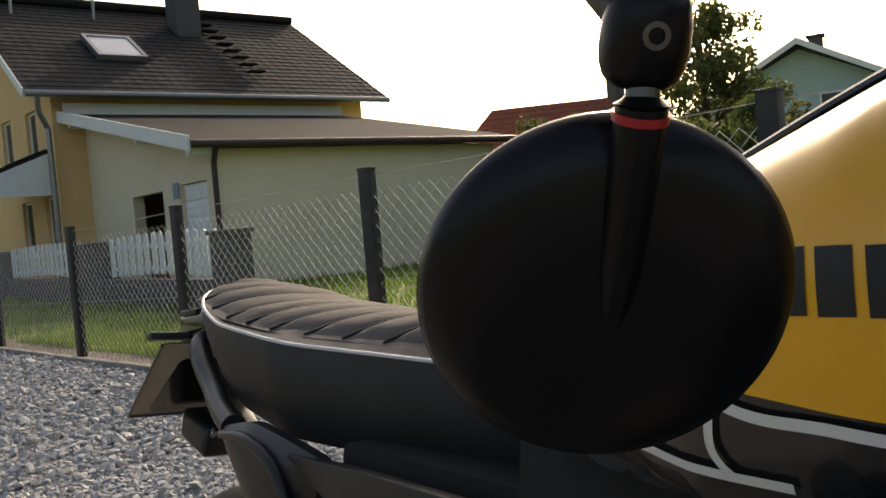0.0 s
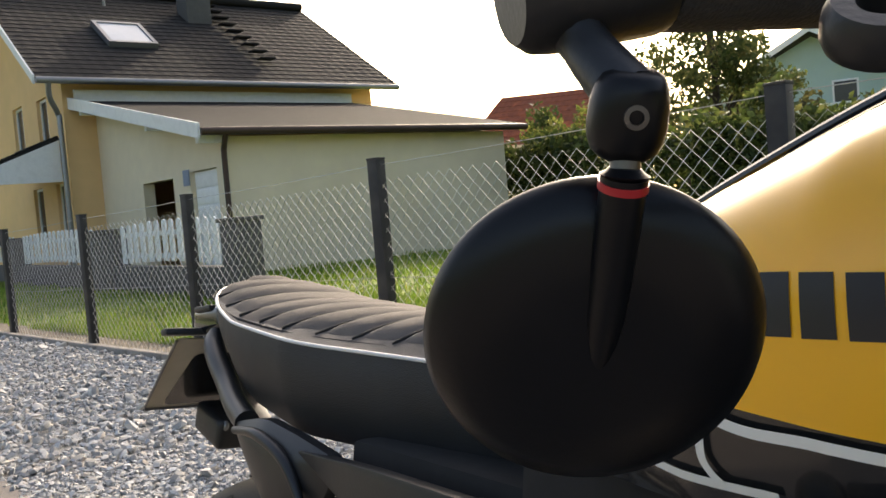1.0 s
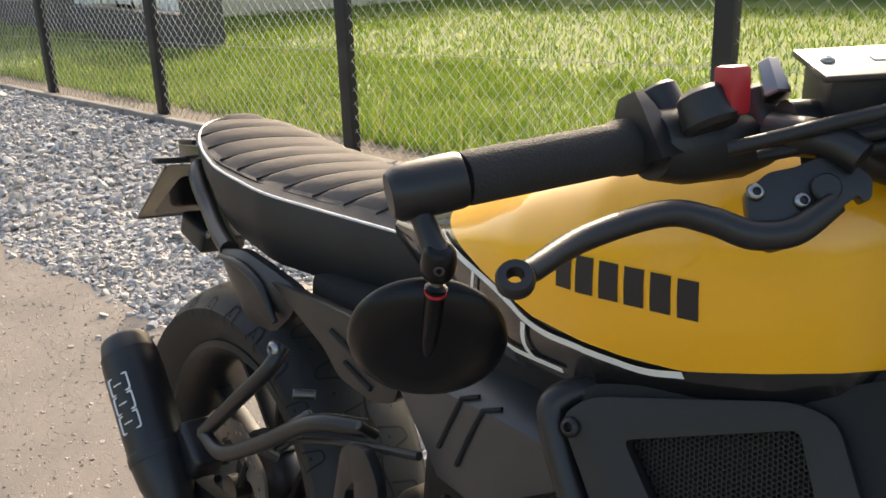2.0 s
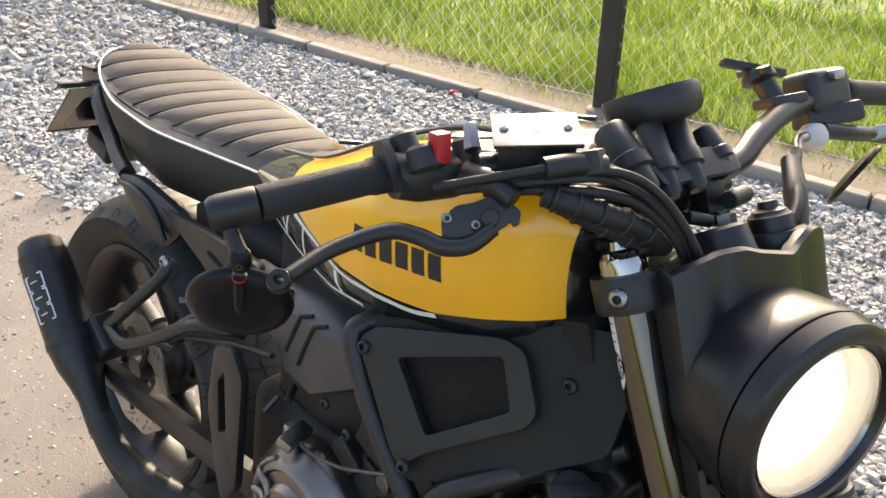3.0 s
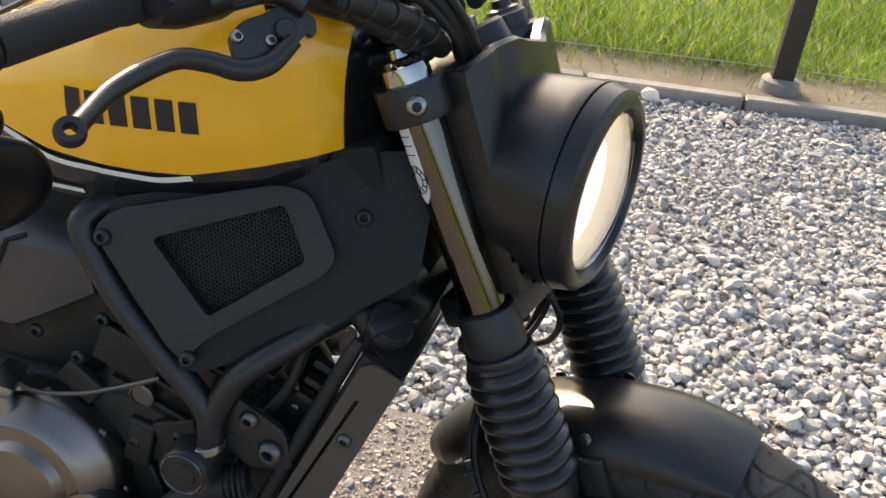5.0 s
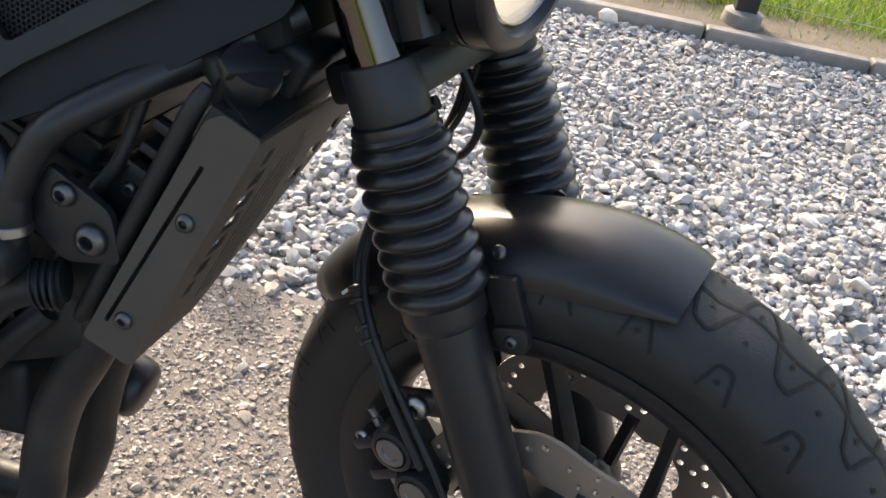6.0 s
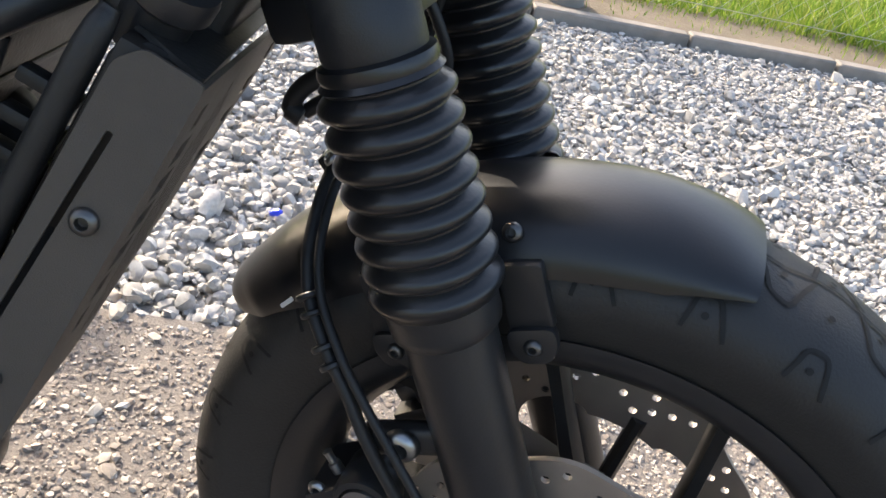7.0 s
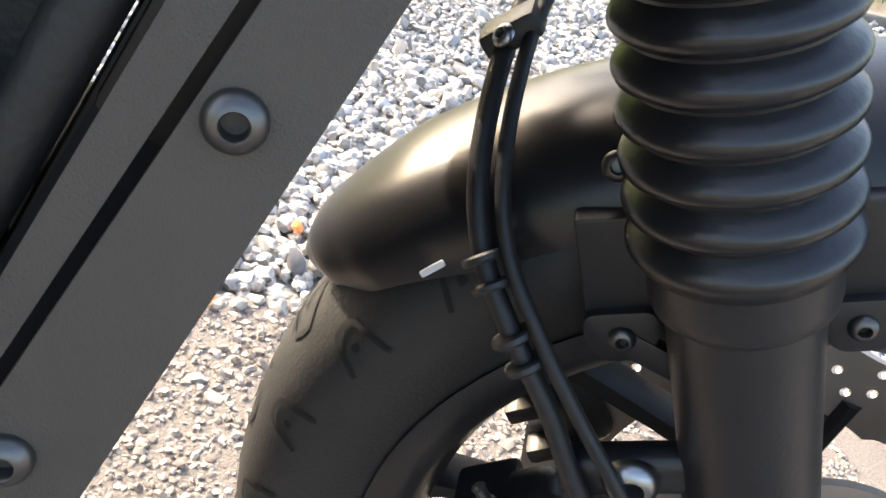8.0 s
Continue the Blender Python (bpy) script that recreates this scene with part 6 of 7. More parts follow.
part("end_mirror_arm", tube(Bs([(-0.102, 0.486, 0.778), (-0.100, 0.487, 0.758), (-0.098, 0.474, 0.738)]), [0.009, 0.0075, 0.009], 12), SATIN, bar)
LMC = B(-0.113, 0.378, 0.696)
blade_dir = (B(-0.148, 0.385, 0.672) - B(-0.078, 0.372, 0.719)).normalized()
view_dir = Vector((0.325, -0.92, 0.213)).normalized()
lmn = blade_dir.cross(view_dir).normalized()
left_mirror = part("bar_end_mirror", lathe([(0.0, 0.006), (0.03, 0.005), (0.043, 0.001), (0.0455, -0.003), (0.044, -0.005), (0.0, -0.005)], along(LMC, LMC + lmn), 56), MIRRORB, bike, "round black mirror seen edge on")
part("left_switch_box", box((0.045, 0.07, 0.05), BAR @ at(-0.088, 0.298, 0.800), 0.012, 3), PLASTIC, bike, "black switch housing")
part("switch_button", box((0.018, 0.02, 0.012), BAR @ at(-0.066, 0.30, 0.815), 0.003), STEEL, bar)
mount = part("phone_mount", rod(B(-0.082, 0.222, 0.79), B(-0.095, 0.218, 0.822), 0.012, 0.013, 18, bev=0.002), PLASTIC, bike, "black phone mount clamped on the bar")
part("mount_base", box((0.034, 0.05, 0.012), BAR @ at(-0.082, 0.225, 0.797) @ Matrix.Rotation(radians(-12), 4, 'Z'), 0.004), PLASTIC, mount)
part("mount_head", lathe([(0, 0.010), (0.015, 0.010), (0.019, 0.004), (0.019, -0.002), (0.012, -0.006), (0, -0.006)], BAR @ at(-0.097, 0.215, 0.825) @ Matrix.Rotation(radians(-15), 4, 'Y'), 20), PLASTIC, mount)
part("mount_claw", box((0.075, 0.012, 0.008), BAR @ at(-0.10, 0.212, 0.838) @ Matrix.Rotation(radians(-20), 4, 'X') @ Matrix.Rotation(radians(70), 4, 'Z'), 0.002), PLASTIC, mount)
part("mount_claw", box((0.055, 0.010, 0.008), BAR @ at(-0.10, 0.212, 0.834) @ Matrix.Rotation(radians(10), 4, 'X') @ Matrix.Rotation(radians(-20), 4, 'Z'), 0.002), PLASTIC, mount)

# instruments and risers
DM = BAR @ at(-0.050, 0.004, 0.797) @ Matrix.Rotation(radians(-3), 4, 'Y') @ Matrix.Rotation(radians(3), 4, 'X')
dash = part("instrument", lathe([(0.0, -0.004), (0.032, -0.003), (0.041, 0.001), (0.0455, 0.007), (0.0465, 0.024), (0.0445, 0.029), (0.041, 0.029), (0.039, 0.0265), (0.0, 0.0265)], DM, 56), PLASTIC, bike, "round black instrument pod")
part("dash_glass", lathe([(0.0395, 0.0272), (0.0, 0.0276)], DM, 40), GLOSSB, dash)
for a, c, r in (((-0.045, -0.060, 0.797), (-0.006, -0.062, 0.735), 0.0165), ((-0.035, -0.022, 0.795), (-0.006, -0.036, 0.728), 0.0125), ((-0.035, 0.008, 0.796), (-0.006, -0.004, 0.73), 0.0135), ((-0.035, 0.044, 0.782), (-0.012, 0.046, 0.735), 0.013)):
    d = B(*c) - B(*a)
    h = d.length
    part("riser", lathe([(0.0, 0.0), (r * 0.9, 0.0), (r, 0.003), (r, h * 0.45), (r * 1.12, h * 0.48), (r * 1.12, h * 0.66), (r * 0.85, h * 0.69), (r * 0.8, h * 0.92), (r * 0.5, h), (0, h)], along(B(*a), B(*c)), 22), PLASTIC, dash)
part("meter_bracket", plate(round_poly([(-0.05, 0.0, 0), (0.06, 0.0, 0), (0.055, -0.03, 0), (-0.045, -0.03, 0)], 0.006), 0.006, frame3(B(-0.02, 0, 0.765), BAR.to_3x3() @ Vector((0, 1, 0)), BAR.to_3x3() @ Vector((-0.5, 0, 0.85))), bevel=0.0015), PLASTIC, dash)
for s in (-1, 1):
    part("bar_clamp", box((0.045, 0.028, 0.05), BAR @ at(-0.046, 0.04 * s, 0.728), 0.007), SATIN, bar)
part("ignition_lock", rod(B(0.006, 0.006, 0.660), B(0.0, 0.006, 0.694), 0.029, 0.026, 28, bev=0.003), SATIN, bike)
rng = random.Random(4)
CABLES = [((-0.06, -0.24, 0.776), (0.0, -0.18, 0.775), (0.01, -0.135, 0.772), (0.016, -0.10, 0.752), (0.022, -0.07, 0.715), (0.012, -0.045, 0.665), (-0.03, -0.03, 0.58)),
          ((-0.06, -0.22, 0.77), (0.0, -0.17, 0.765), (0.014, -0.125, 0.757), (0.02, -0.09, 0.735), (0.018, -0.06, 0.695), (0.0, -0.04, 0.64), (-0.04, -0.03, 0.57)),
          ((-0.05, -0.20, 0.765), (-0.005, -0.165, 0.757), (0.012, -0.12, 0.744), (0.016, -0.085, 0.722), (0.014, -0.055, 0.68), (-0.01, -0.04, 0.62), (-0.05, -0.03, 0.57)),
          ((-0.05, -0.21, 0.772), (0.004, -0.16, 0.769), (0.022, -0.115, 0.760), (0.028, -0.082, 0.735), (0.028, -0.055, 0.69), (0.01, -0.03, 0.64), (-0.03, -0.02, 0.57))]
for c, r in ((((-0.01, -0.172, 0.755), (0.0, -0.155, 0.744), (0.004, -0.125, 0.729), (0.004, -0.09, 0.712), (0.0, -0.06, 0.69)), 0.0095), (((-0.02, -0.15, 0.745), (-0.01, -0.12, 0.722), (-0.008, -0.09, 0.705), (-0.015, -0.06, 0.69)), 0.0085)):
    path = curve_points(Bs(c), 10)
    rr = [r * (1.0 + 0.10 * (k % 2)) for k in range(len(path))]
    sheath = part("cable_sheath", tube(path, rr, 14, smooth=False), RUBBER, bike, "taped cable loom")
    for k in range(4, len(path) - 4, 7):
        part("cable_tie", rod(path[k], path[k] + (path[k + 1] - path[k]).normalized() * 0.004, r * 1.25, None, 14, bev=0.001), PLASTIC, sheath)
part("loom_clip", box((0.016, 0.026, 0.020), BAR @ at(0.012, -0.133, 0.773) @ Matrix.Rotation(radians(35), 4, 'Z'), 0.003), PLASTIC, bike)
part("loom_sleeve", tube(Bs([(0.002, -0.176, 0.775), (0.010, -0.15, 0.774), (0.013, -0.125, 0.768)]), 0.0095, 14), PLASTIC, bike)
for c in CABLES:
    part("control_cable", tube(Bs(c), rng.uniform(0.0035, 0.0055), 10, 8), RUBBER, bike)
for k in range(14):
    v, y, w = rng.uniform(-0.06, 0.0), rng.uniform(-0.09, 0.05), rng.uniform(0.69, 0.735)
    part("cable_boot", rod(B(v, y, w), B(v + rng.uniform(-0.02, 0.02), y + rng.uniform(0.015, 0.035), w + rng.uniform(-0.012, 0.012)), rng.uniform(0.005, 0.009), None, 12, bev=0.001), RUBBER, bike)
for s in (-1, 1):
    part("speed_nut", rod(B(-0.03, 0.05 * s, 0.69), B(-0.03, 0.05 * s, 0.70), 0.012, None, 6), STEEL, yoke)

head = part("head_tube", rod(B(-0.055, 0, 0.44), B(-0.055, 0, 0.67), 0.036, None, 28, bev=0.004), SATIN, bike)
part("inner_panel", box((0.10, 0.17, 0.15), pose(0.355, 0.0, 0.765, 0, -20, 0), 0.012), SEAMSHADE, bike)

# side shroud with its mesh window
O = Vector((0.159, -0.147, 0.743))
ex = Vector((0.375, -0.092, 0.786)) - O
SH = frame3(O, ex, O - Vector((0.245, -0.156, 0.647)))
SHI = SH.inverted()


def on_sh(x, z):
    """Shroud plane coordinates of the point of the plane that has this x and z."""
    n = SH.to_3x3() @ Vector((0, 0, 1))
    y = O.y - (n.x * (x - O.x) + n.z * (z - O.z)) / n.y
    q = SHI @ Vector((x, y, z))
    return (q.x, q.y)


outer = round_poly([(*on_sh(x, z), 0) for x, z in ((0.136, 0.745), (0.160, 0.776), (0.30, 0.812), (0.36, 0.84), (0.43, 0.85), (0.43, 0.74), (0.355, 0.685), (0.25, 0.630), (0.225, 0.645))], 0.012)
window = round_poly([(*on_sh(x, z), 0) for x, z in ((0.200, 0.747), (0.308, 0.790), (0.333, 0.744), (0.257, 0.686))], 0.006)
rim_o = round_poly([(*on_sh(x, z), 0) for x, z in ((0.148, 0.748), (0.166, 0.768), (0.300, 0.806), (0.327, 0.803), (0.358, 0.752), (0.352, 0.736), (0.262, 0.670), (0.240, 0.645), (0.226, 0.655))], 0.014)
shroud = part("radiator_shroud", plate(outer, 0.008, SH @ at(0, 0, -0.004), [window], 0.0), SHROUDB, bike, "black plastic side shroud with a mesh window")
part("raised_rim", plate(rim_o, 0.012, SH @ at(0, 0, 0.005), [window], 0.0015), RIMM, shroud)
b = bmesh.new()
wx = [q[0] for q in window]
wy = [q[1] for q in window]
gx = min(wx)
k = 0
while gx < max(wx):
    gy = min(wy) + (0.00175 if k % 2 else 0)
    while gy < max(wy):
        merge(b, lathe([(0.00225, 0.0), (0.00165, 0.0), (0.00165, -0.0012)], SH @ at(gx, gy, -0.004), 6))
        gy += 0.0038
    gx += 0.0033
    k += 1
part("mesh_grille", b, MESHB, shroud, "fine black metal mesh", smooth=False)
# black sheet in place of the shade behind the mesh
part("mesh_shade_sheet", plate(window, 0.001, SH @ at(0, 0, -0.009)), SEAMSHADE, shroud)
for x, z in ((0.159, 0.743), (0.245, 0.647), (0.375, 0.786)):
    q = on_sh(x, z)
    part("shroud_bolt", bolt(SH @ at(q[0], q[1], 0.011 if x < 0.3 else 0.0), 0.0075), PLASTIC, shroud)

# left side shroud, plain
part("left_shroud", plate([(q[0], q[1]) for q in outer], 0.008, Matrix.Diagonal((1, -1, 1, 1)) @ SH @ at(0, 0, -0.004)), GREYPL, bike)

# frame tubes and crash bar
for s in (-1, 1):
    fr = part("frame_tube", tube([(0.185, s * 0.10, 0.762), (0.158, s * 0.122, 0.766), (0.140, s * 0.145, 0.758), (0.140, s * 0.153, 0.742), (0.170, s * 0.156, 0.694), (0.212, s * 0.158, 0.648), (0.256, s * 0.158, 0.603), (0.266, s * 0.158, 0.575), (0.262, s * 0.158, 0.54)], 0.0125, 14), SATIN, bike, "satin black frame tube")
    part("brace_tube", tube([(0.266, s * 0.158, 0.585), (0.278, s * 0.155, 0.615), (0.296, s * 0.150, 0.642), (0.341, s * 0.122, 0.676), (0.382, s * 0.085, 0.703), (0.425, s * 0.055, 0.733)], 0.0125, 14), SATIN, fr)
    part("lower_tube", tube([(0.296, s * 0.140, 0.513), (0.271, s * 0.148, 0.507), (0.248, s * 0.15, 0.491), (0.227, s * 0.15, 0.466), (0.205, s * 0.15, 0.440), (0.16, s * 0.148, 0.384), (0.10, s * 0.14, 0.33), (0.0, s * 0.12, 0.30)], 0.0165, 16), RUBBER, fr, "black rubber coolant hose")
    for k in range(4):
        part("bellows_ring", rod((0.274 + 0.006 * k, s * 0.1475, 0.5075 + 0.0012 * k), (0.2765 + 0.006 * k, s * 0.1465, 0.508 + 0.0012 * k), 0.0195, None, 20, bev=0.001), RUBBER, fr)
    part("drain_tube", tube([(0.262, s * 0.112, 0.462), (0.24, s * 0.12, 0.436), (0.216, s * 0.12, 0.404), (0.17, s * 0.12, 0.342), (0.137, s * 0.12, 0.300), (0.08, s * 0.11, 0.27)], 0.0115, 14), RUBBER, fr)
    part("pipe_clamp", rod((0.203, s * 0.12, 0.387), (0.194, s * 0.12, 0.375), 0.0145, None, 18, bev=0.001), SATIN, fr)
    cap = part("engine_mount_cap", lathe([(0.0, 0.012), (0.012, 0.012), (0.013, 0.010), (0.023, 0.010), (0.0255, 0.006), (0.0255, -0.02), (0, -0.02)], along((0.250, s * 0.172, 0.535), (0.250, s * 0.3, 0.535)), 32), SATIN, bike)
    part("cap_ring", lathe([(0.019, 0.0105), (0.0205, 0.0115), (0.022, 0.0105)], along((0.250, s * 0.172, 0.535), (0.250, s * 0.3, 0.535)), 32), GLOSSB, cap)
    part("pipe_clamp", rod((0.203, s * 0.153, 0.445), (0.190, s * 0.152, 0.428), 0.0215, None, 20, bev=0.002), DSTEEL if s < 0 else SATIN, fr)
    part("weld_collar", rod((0.262, s * 0.158, 0.560), (0.2635, s * 0.158, 0.552), 0.0165, None, 18, bev=0.001), STEEL, fr)

# radiator guard
GM = frame3((0.362, -0.152, 0.481), (0.074, 0.006, 0.183), (-0.93, 0, 0.375))
side_out = round_poly([(0.201, -0.002, 0), (0.201, 0.0275, 0), (0.190, 0.0365, 0), (-0.0175, 0.0395, 0), (-0.0175, -0.002, 0)], 0.004)
slot = round_poly([(0.1605, 0.0215, 0), (0.1605, 0.0250, 0), (0.0065, 0.0315, 0), (0.0065, 0.0280, 0)], 0.0015)
rg = part("radiator_guard", plate(side_out, 0.003, GM, [slot]), GUARDM, bike, "bead-blasted black metal radiator guard", smooth=False)
# dark plate that paints the shade seen through the slot
part("slot_shadow_plate", plate(side_out, 0.002, GM @ at(0, 0.002, -0.012)), SEAMSHADE, rg)
for a, p in ((0.1162, 0.0145), (0.0165, 0.0182)):
    part("guard_bolt", bolt(GM @ at(a, p, 0.0015), 0.0068), DSTEEL, rg)
part("side_tank", tube([GM @ Vector((a, 0.0495, z)) for a, z in ((-0.012, -0.012), (0.0, -0.009), (0.10, -0.009), (0.185, -0.009), (0.205, -0.013))], [0.006, 0.0075, 0.0075, 0.0075, 0.005], 16, 8), ENGINE, rg)
backing = round_poly([(0.115, 0.052, 0), (0.105, 0.080, 0), (0.070, 0.110, 0), (-0.02, 0.110, 0), (-0.02, 0.052, 0)], 0.010)
carrier = part("radiator_carrier", plate(backing, 0.003, GM @ at(0, 0, -0.036)), ENGINE, bike, "dark carrier plate between radiator and engine", smooth=False)
part("carrier_hose", tube([GM @ Vector(q) for q in ((0.0, 0.090, -0.030), (0.06, 0.092, -0.027), (0.11, 0.084, -0.027), (0.16, 0.090, -0.032))], 0.0055, 12), RUBBER, carrier)
for a, p in ((0.09, 0.070), (0.05, 0.095), (0.01, 0.090)):
    part("carrier_bolt", bolt(GM @ at(a, p, -0.0345), 0.006), DSTEEL, carrier)
for a in (0.152, 0.131, 0.112):
    part("tank_bridge", box((0.008, 0.030, 0.012), GM @ at(a, 0.060, -0.030), 0.002), ENGINE, carrier)
FM = frame3((0.3625, -0.1505, 0.481), (0.074, 0.006, 0.183), (0.0, 1.0, -0.05))
holes = []
for k, wd in enumerate((0.012, 0.018, 0.024, 0.028, 0.026, 0.022, 0.014)):
    a0 = 0.034 + 0.0218 * k
    edge = 0.10 + 0.8817 * (a0 + 0.0175)
    for c0, c1 in ((0.034, 0.034 + wd), (edge - 0.016 - wd, edge - 0.016))[:1 if k < 3 else 2]:
        holes.append([(a0, c0), (a0 + 0.0145, c0), (a0 + 0.0145, c1), (a0, c1)])
for j in range(6):
    c = 0.078 + 0.0105 * j
    a0, a1 = max(0.008, (c - 0.0825) / 0.8817 - 0.0175 + 0.006), 0.176 - 0.010 * abs(j - 3)
    holes.append([(a0, c), (a1, c), (a1, c + 0.0035), (a0, c + 0.0035)])
part("front_panel", plate([(-0.0175, 0), (0.198, 0), (0.198, 0.29), (-0.0175, 0.10)], 0.003, FM, holes), GUARDM, rg, "slotted front grille panel", smooth=False)
# ENGINE black instead of guard metal: shade over the flange, put into its colour
part("top_flange", plate(round_poly([(0.0, 0.0, 0), (0.0, 0.285, 0), (0.04, 0.275, 0), (0.04, 0.02, 0)], 0.004), 0.003, frame3((0.437, -0.1445, 0.667), (-0.93, 0, 0.375), (0, 1, 0))), ENGINE, rg, smooth=False)
rad = part("radiator", box((0.030, 0.10, 0.185), frame3((0.374, -0.088, 0.582), (0.93, 0, -0.375), (0, 1, 0)), 0.004), MESHB, bike, "dark radiator core behind its guard")
# hidden wider block, added to keep the sun off the mudguard
part("upper_core", box((0.030, 0.21, 0.10), frame3((0.394, -0.035, 0.628), (0.93, 0, -0.375), (0, 1, 0)), 0.004), MESHB, rad)
part("filler_neck", lathe([(0.0, 0.020), (0.02, 0.020), (0.0215, 0.016), (0.0215, 0.008), (0.017, 0.004), (0.017, -0.02), (0, -0.02)], along((0.408, -0.110, 0.688), (0.433, -0.125, 0.738)), 28), SATIN, rad)
part("top_tank", box((0.055, 0.230, 0.055), pose(0.408, 0.045, 0.690, 0, 22, 0), 0.010, 3), ENGINE, rad)
part("cap_lug", box((0.052, 0.014, 0.008), along((0.416, -0.115, 0.704), (0.433, -0.125, 0.738)), 0.002), SATIN, rad)
part("radiator_hose", tube([(0.403, -0.105, 0.683), (0.37, -0.09, 0.70), (0.33, -0.09, 0.69), (0.29, -0.08, 0.65)], 0.015, 14), RUBBER, rad)
for k in range(3):
    part("core_seam", tube([(0.372 - 0.012 * k, -0.12, 0.52 + 0.02 * k), (0.372 - 0.012 * k, -0.05, 0.52 + 0.02 * k)], 0.003, 8, 1), PIPE, rad)

# engine and its covers
eng = part("engine", box((0.27, 0.22, 0.20), pose(0.145, 0, 0.46, 0, -24, 0), 0.03, 4), ENGINE, bike, "black twin-cylinder engine")
part("cylinder_block", box((0.16, 0.22, 0.17), pose(0.215, 0, 0.60, 0, 20, 0), 0.016, 3), ENGINE, eng)
for k in range(5):
    part("block_rib", box((0.15, 0.232, 0.006), pose(0.205 + 0.008 * k, 0, 0.545 + 0.024 * k, 0, 20, 0), 0.002), ENGINE, eng)
part("head_cover", box((0.13, 0.20, 0.05), pose(0.25, 0, 0.695, 0, 20, 0), 0.014, 3), ENGINE, eng)
part("air_box", box((0.26, 0.17, 0.16), pose(0.04, 0, 0.61, 0, 0, 0), 0.02, 3), ENGINE, eng)
# added near-black boxes give the gap under seat and tank its shade
part("seat_gap_filler", box((0.46, 0.13, 0.06), pose(-0.11, 0, 0.695, 0, 0, 0), 0.01), SEAMSHADE, bike)
part("tank_gap_filler", box((0.34, 0.17, 0.075), pose(0.075, 0, 0.735, 0, 0, 0), 0.01), SEAMSHADE, bike)
part("gearbox", box((0.22, 0.20, 0.19), pose(-0.02, 0, 0.45, 0, 0, 0), 0.035, 4), ENGINE, eng)
part("sump", box((0.24, 0.15, 0.09), pose(0.10, 0, 0.31, 0, -6, 0), 0.02, 3), ENGINE, eng)
CC = along((0.055, -0.118, 0.445), (0.055, -0.3, 0.445))
cc = part("clutch_cover", lathe([(0.100, -0.01), (0.100, 0.010), (0.094, 0.022), (0.084, 0.028), (0.080, 0.036), (0.070, 0.042), (0.066, 0.038), (0.052, 0.040), (0.046, 0.050), (0.030, 0.054), (0.0, 0.055)], CC, 64), BRONZE, eng, "bronze-toned metal clutch cover")
for k in range(9):
    a = 2 * math.pi * k / 9
    q = CC @ Vector((0.098 * math.cos(a), 0.098 * math.sin(a), 0.008))
    part("cover_bolt", bolt(along(q, q + Vector((0, -1, 0))), 0.006), DSTEEL, cc)
for k in range(7):
    a = radians(150 + 24 * k)
    part("cover_rib", tube([CC @ Vector((r * math.cos(a + t_), r * math.sin(a + t_), h)) for r, t_, h in ((0.040, -0.25, 0.052), (0.056, -0.1, 0.043), (0.074, 0.0, 0.041), (0.093, 0.12, 0.022))], [0.004, 0.006, 0.006, 0.004], 10, 5), BRONZE, cc)
part("cover_lip", tube([CC @ Vector((0.082 * math.cos(a), 0.082 * math.sin(a), 0.034)) for a in [radians(120 + 12 * k) for k in range(19)]], 0.004, 10, 3), STEEL, cc, "polished cover edge")
part("crank_cover", lathe([(0.032, -0.03), (0.032, 0.006), (0.030, 0.010), (0.026, 0.011), (0.024, 0.009), (0.0, 0.009)], along((0.132, -0.150, 0.425), (0.132, -0.3, 0.425)), 40), BRONZE, eng, "bare metal round crank cover")
part("clutch_arm", box((0.022, 0.05, 0.014), pose(0.045, -0.15, 0.565, 0, 20, 20), 0.004), STEEL, eng)
part("clutch_arm_post", rod((0.035, -0.145, 0.52), (0.03, -0.145, 0.572), 0.011, 0.009, 16, bev=0.002), STEEL, eng)
part("clutch_wire", tube([(0.04, -0.15, 0.572), (0.07, -0.148, 0.557), (0.12, -0.148, 0.567), (0.16, -0.15, 0.585), (0.21, -0.15, 0.610)], 0.0026, 8), DSTEEL, eng)
part("pivot_bolt", lathe([(0.014, 0.0), (0.0135, 0.004), (0.011, 0.005), (0.0105, 0.003), (0.0, 0.003)], along((0.172, -0.118, 0.562), (0.172, -0.3, 0.562)), 24), DSTEEL, eng)
for x, y, z in ((0.10, -0.115, 0.585), (0.13, -0.116, 0.635), (0.05, -0.11, 0.60), (0.21, -0.116, 0.52), (0.235, -0.116, 0.47), (0.16, -0.115, 0.50)):
    part("case_bolt", bolt(along((x, y, z), (x, y - 1, z)), 0.0075), SATIN, eng)
for x, z, sx, sz, tilt in ((0.155, 0.60, 0.07, 0.045, 20), (0.215, 0.505, 0.05, 0.07, -20), (0.10, 0.555, 0.045, 0.03, 35), (0.165, 0.50, 0.03, 0.055, 10), (0.225, 0.60, 0.05, 0.03, 20)):
    part("case_relief", box((sx, 0.012, sz), pose(x, -0.112, z, 0, tilt, 0), 0.004, 3), ENGINE, eng)
for k in range(4):
    part("casting_rib", box((0.006, 0.012, 0.06), pose(0.19 + 0.018 * k, -0.113, 0.45 + 0.008 * k, 0, -25, 0), 0.002), ENGINE, eng)
hang = part("engine_hanger", plate(round_poly([(0.285, 0.61, 0), (0.335, 0.585, 0), (0.345, 0.545, 0), (0.30, 0.535, 0), (0.262, 0.565, 0)], 0.008), 0.008, Matrix.Translation((0, -0.145, 0)) @ Matrix.Rotation(radians(90), 4, 'X'), bevel=0.0015), SATIN, bike, "black engine hanger plate")
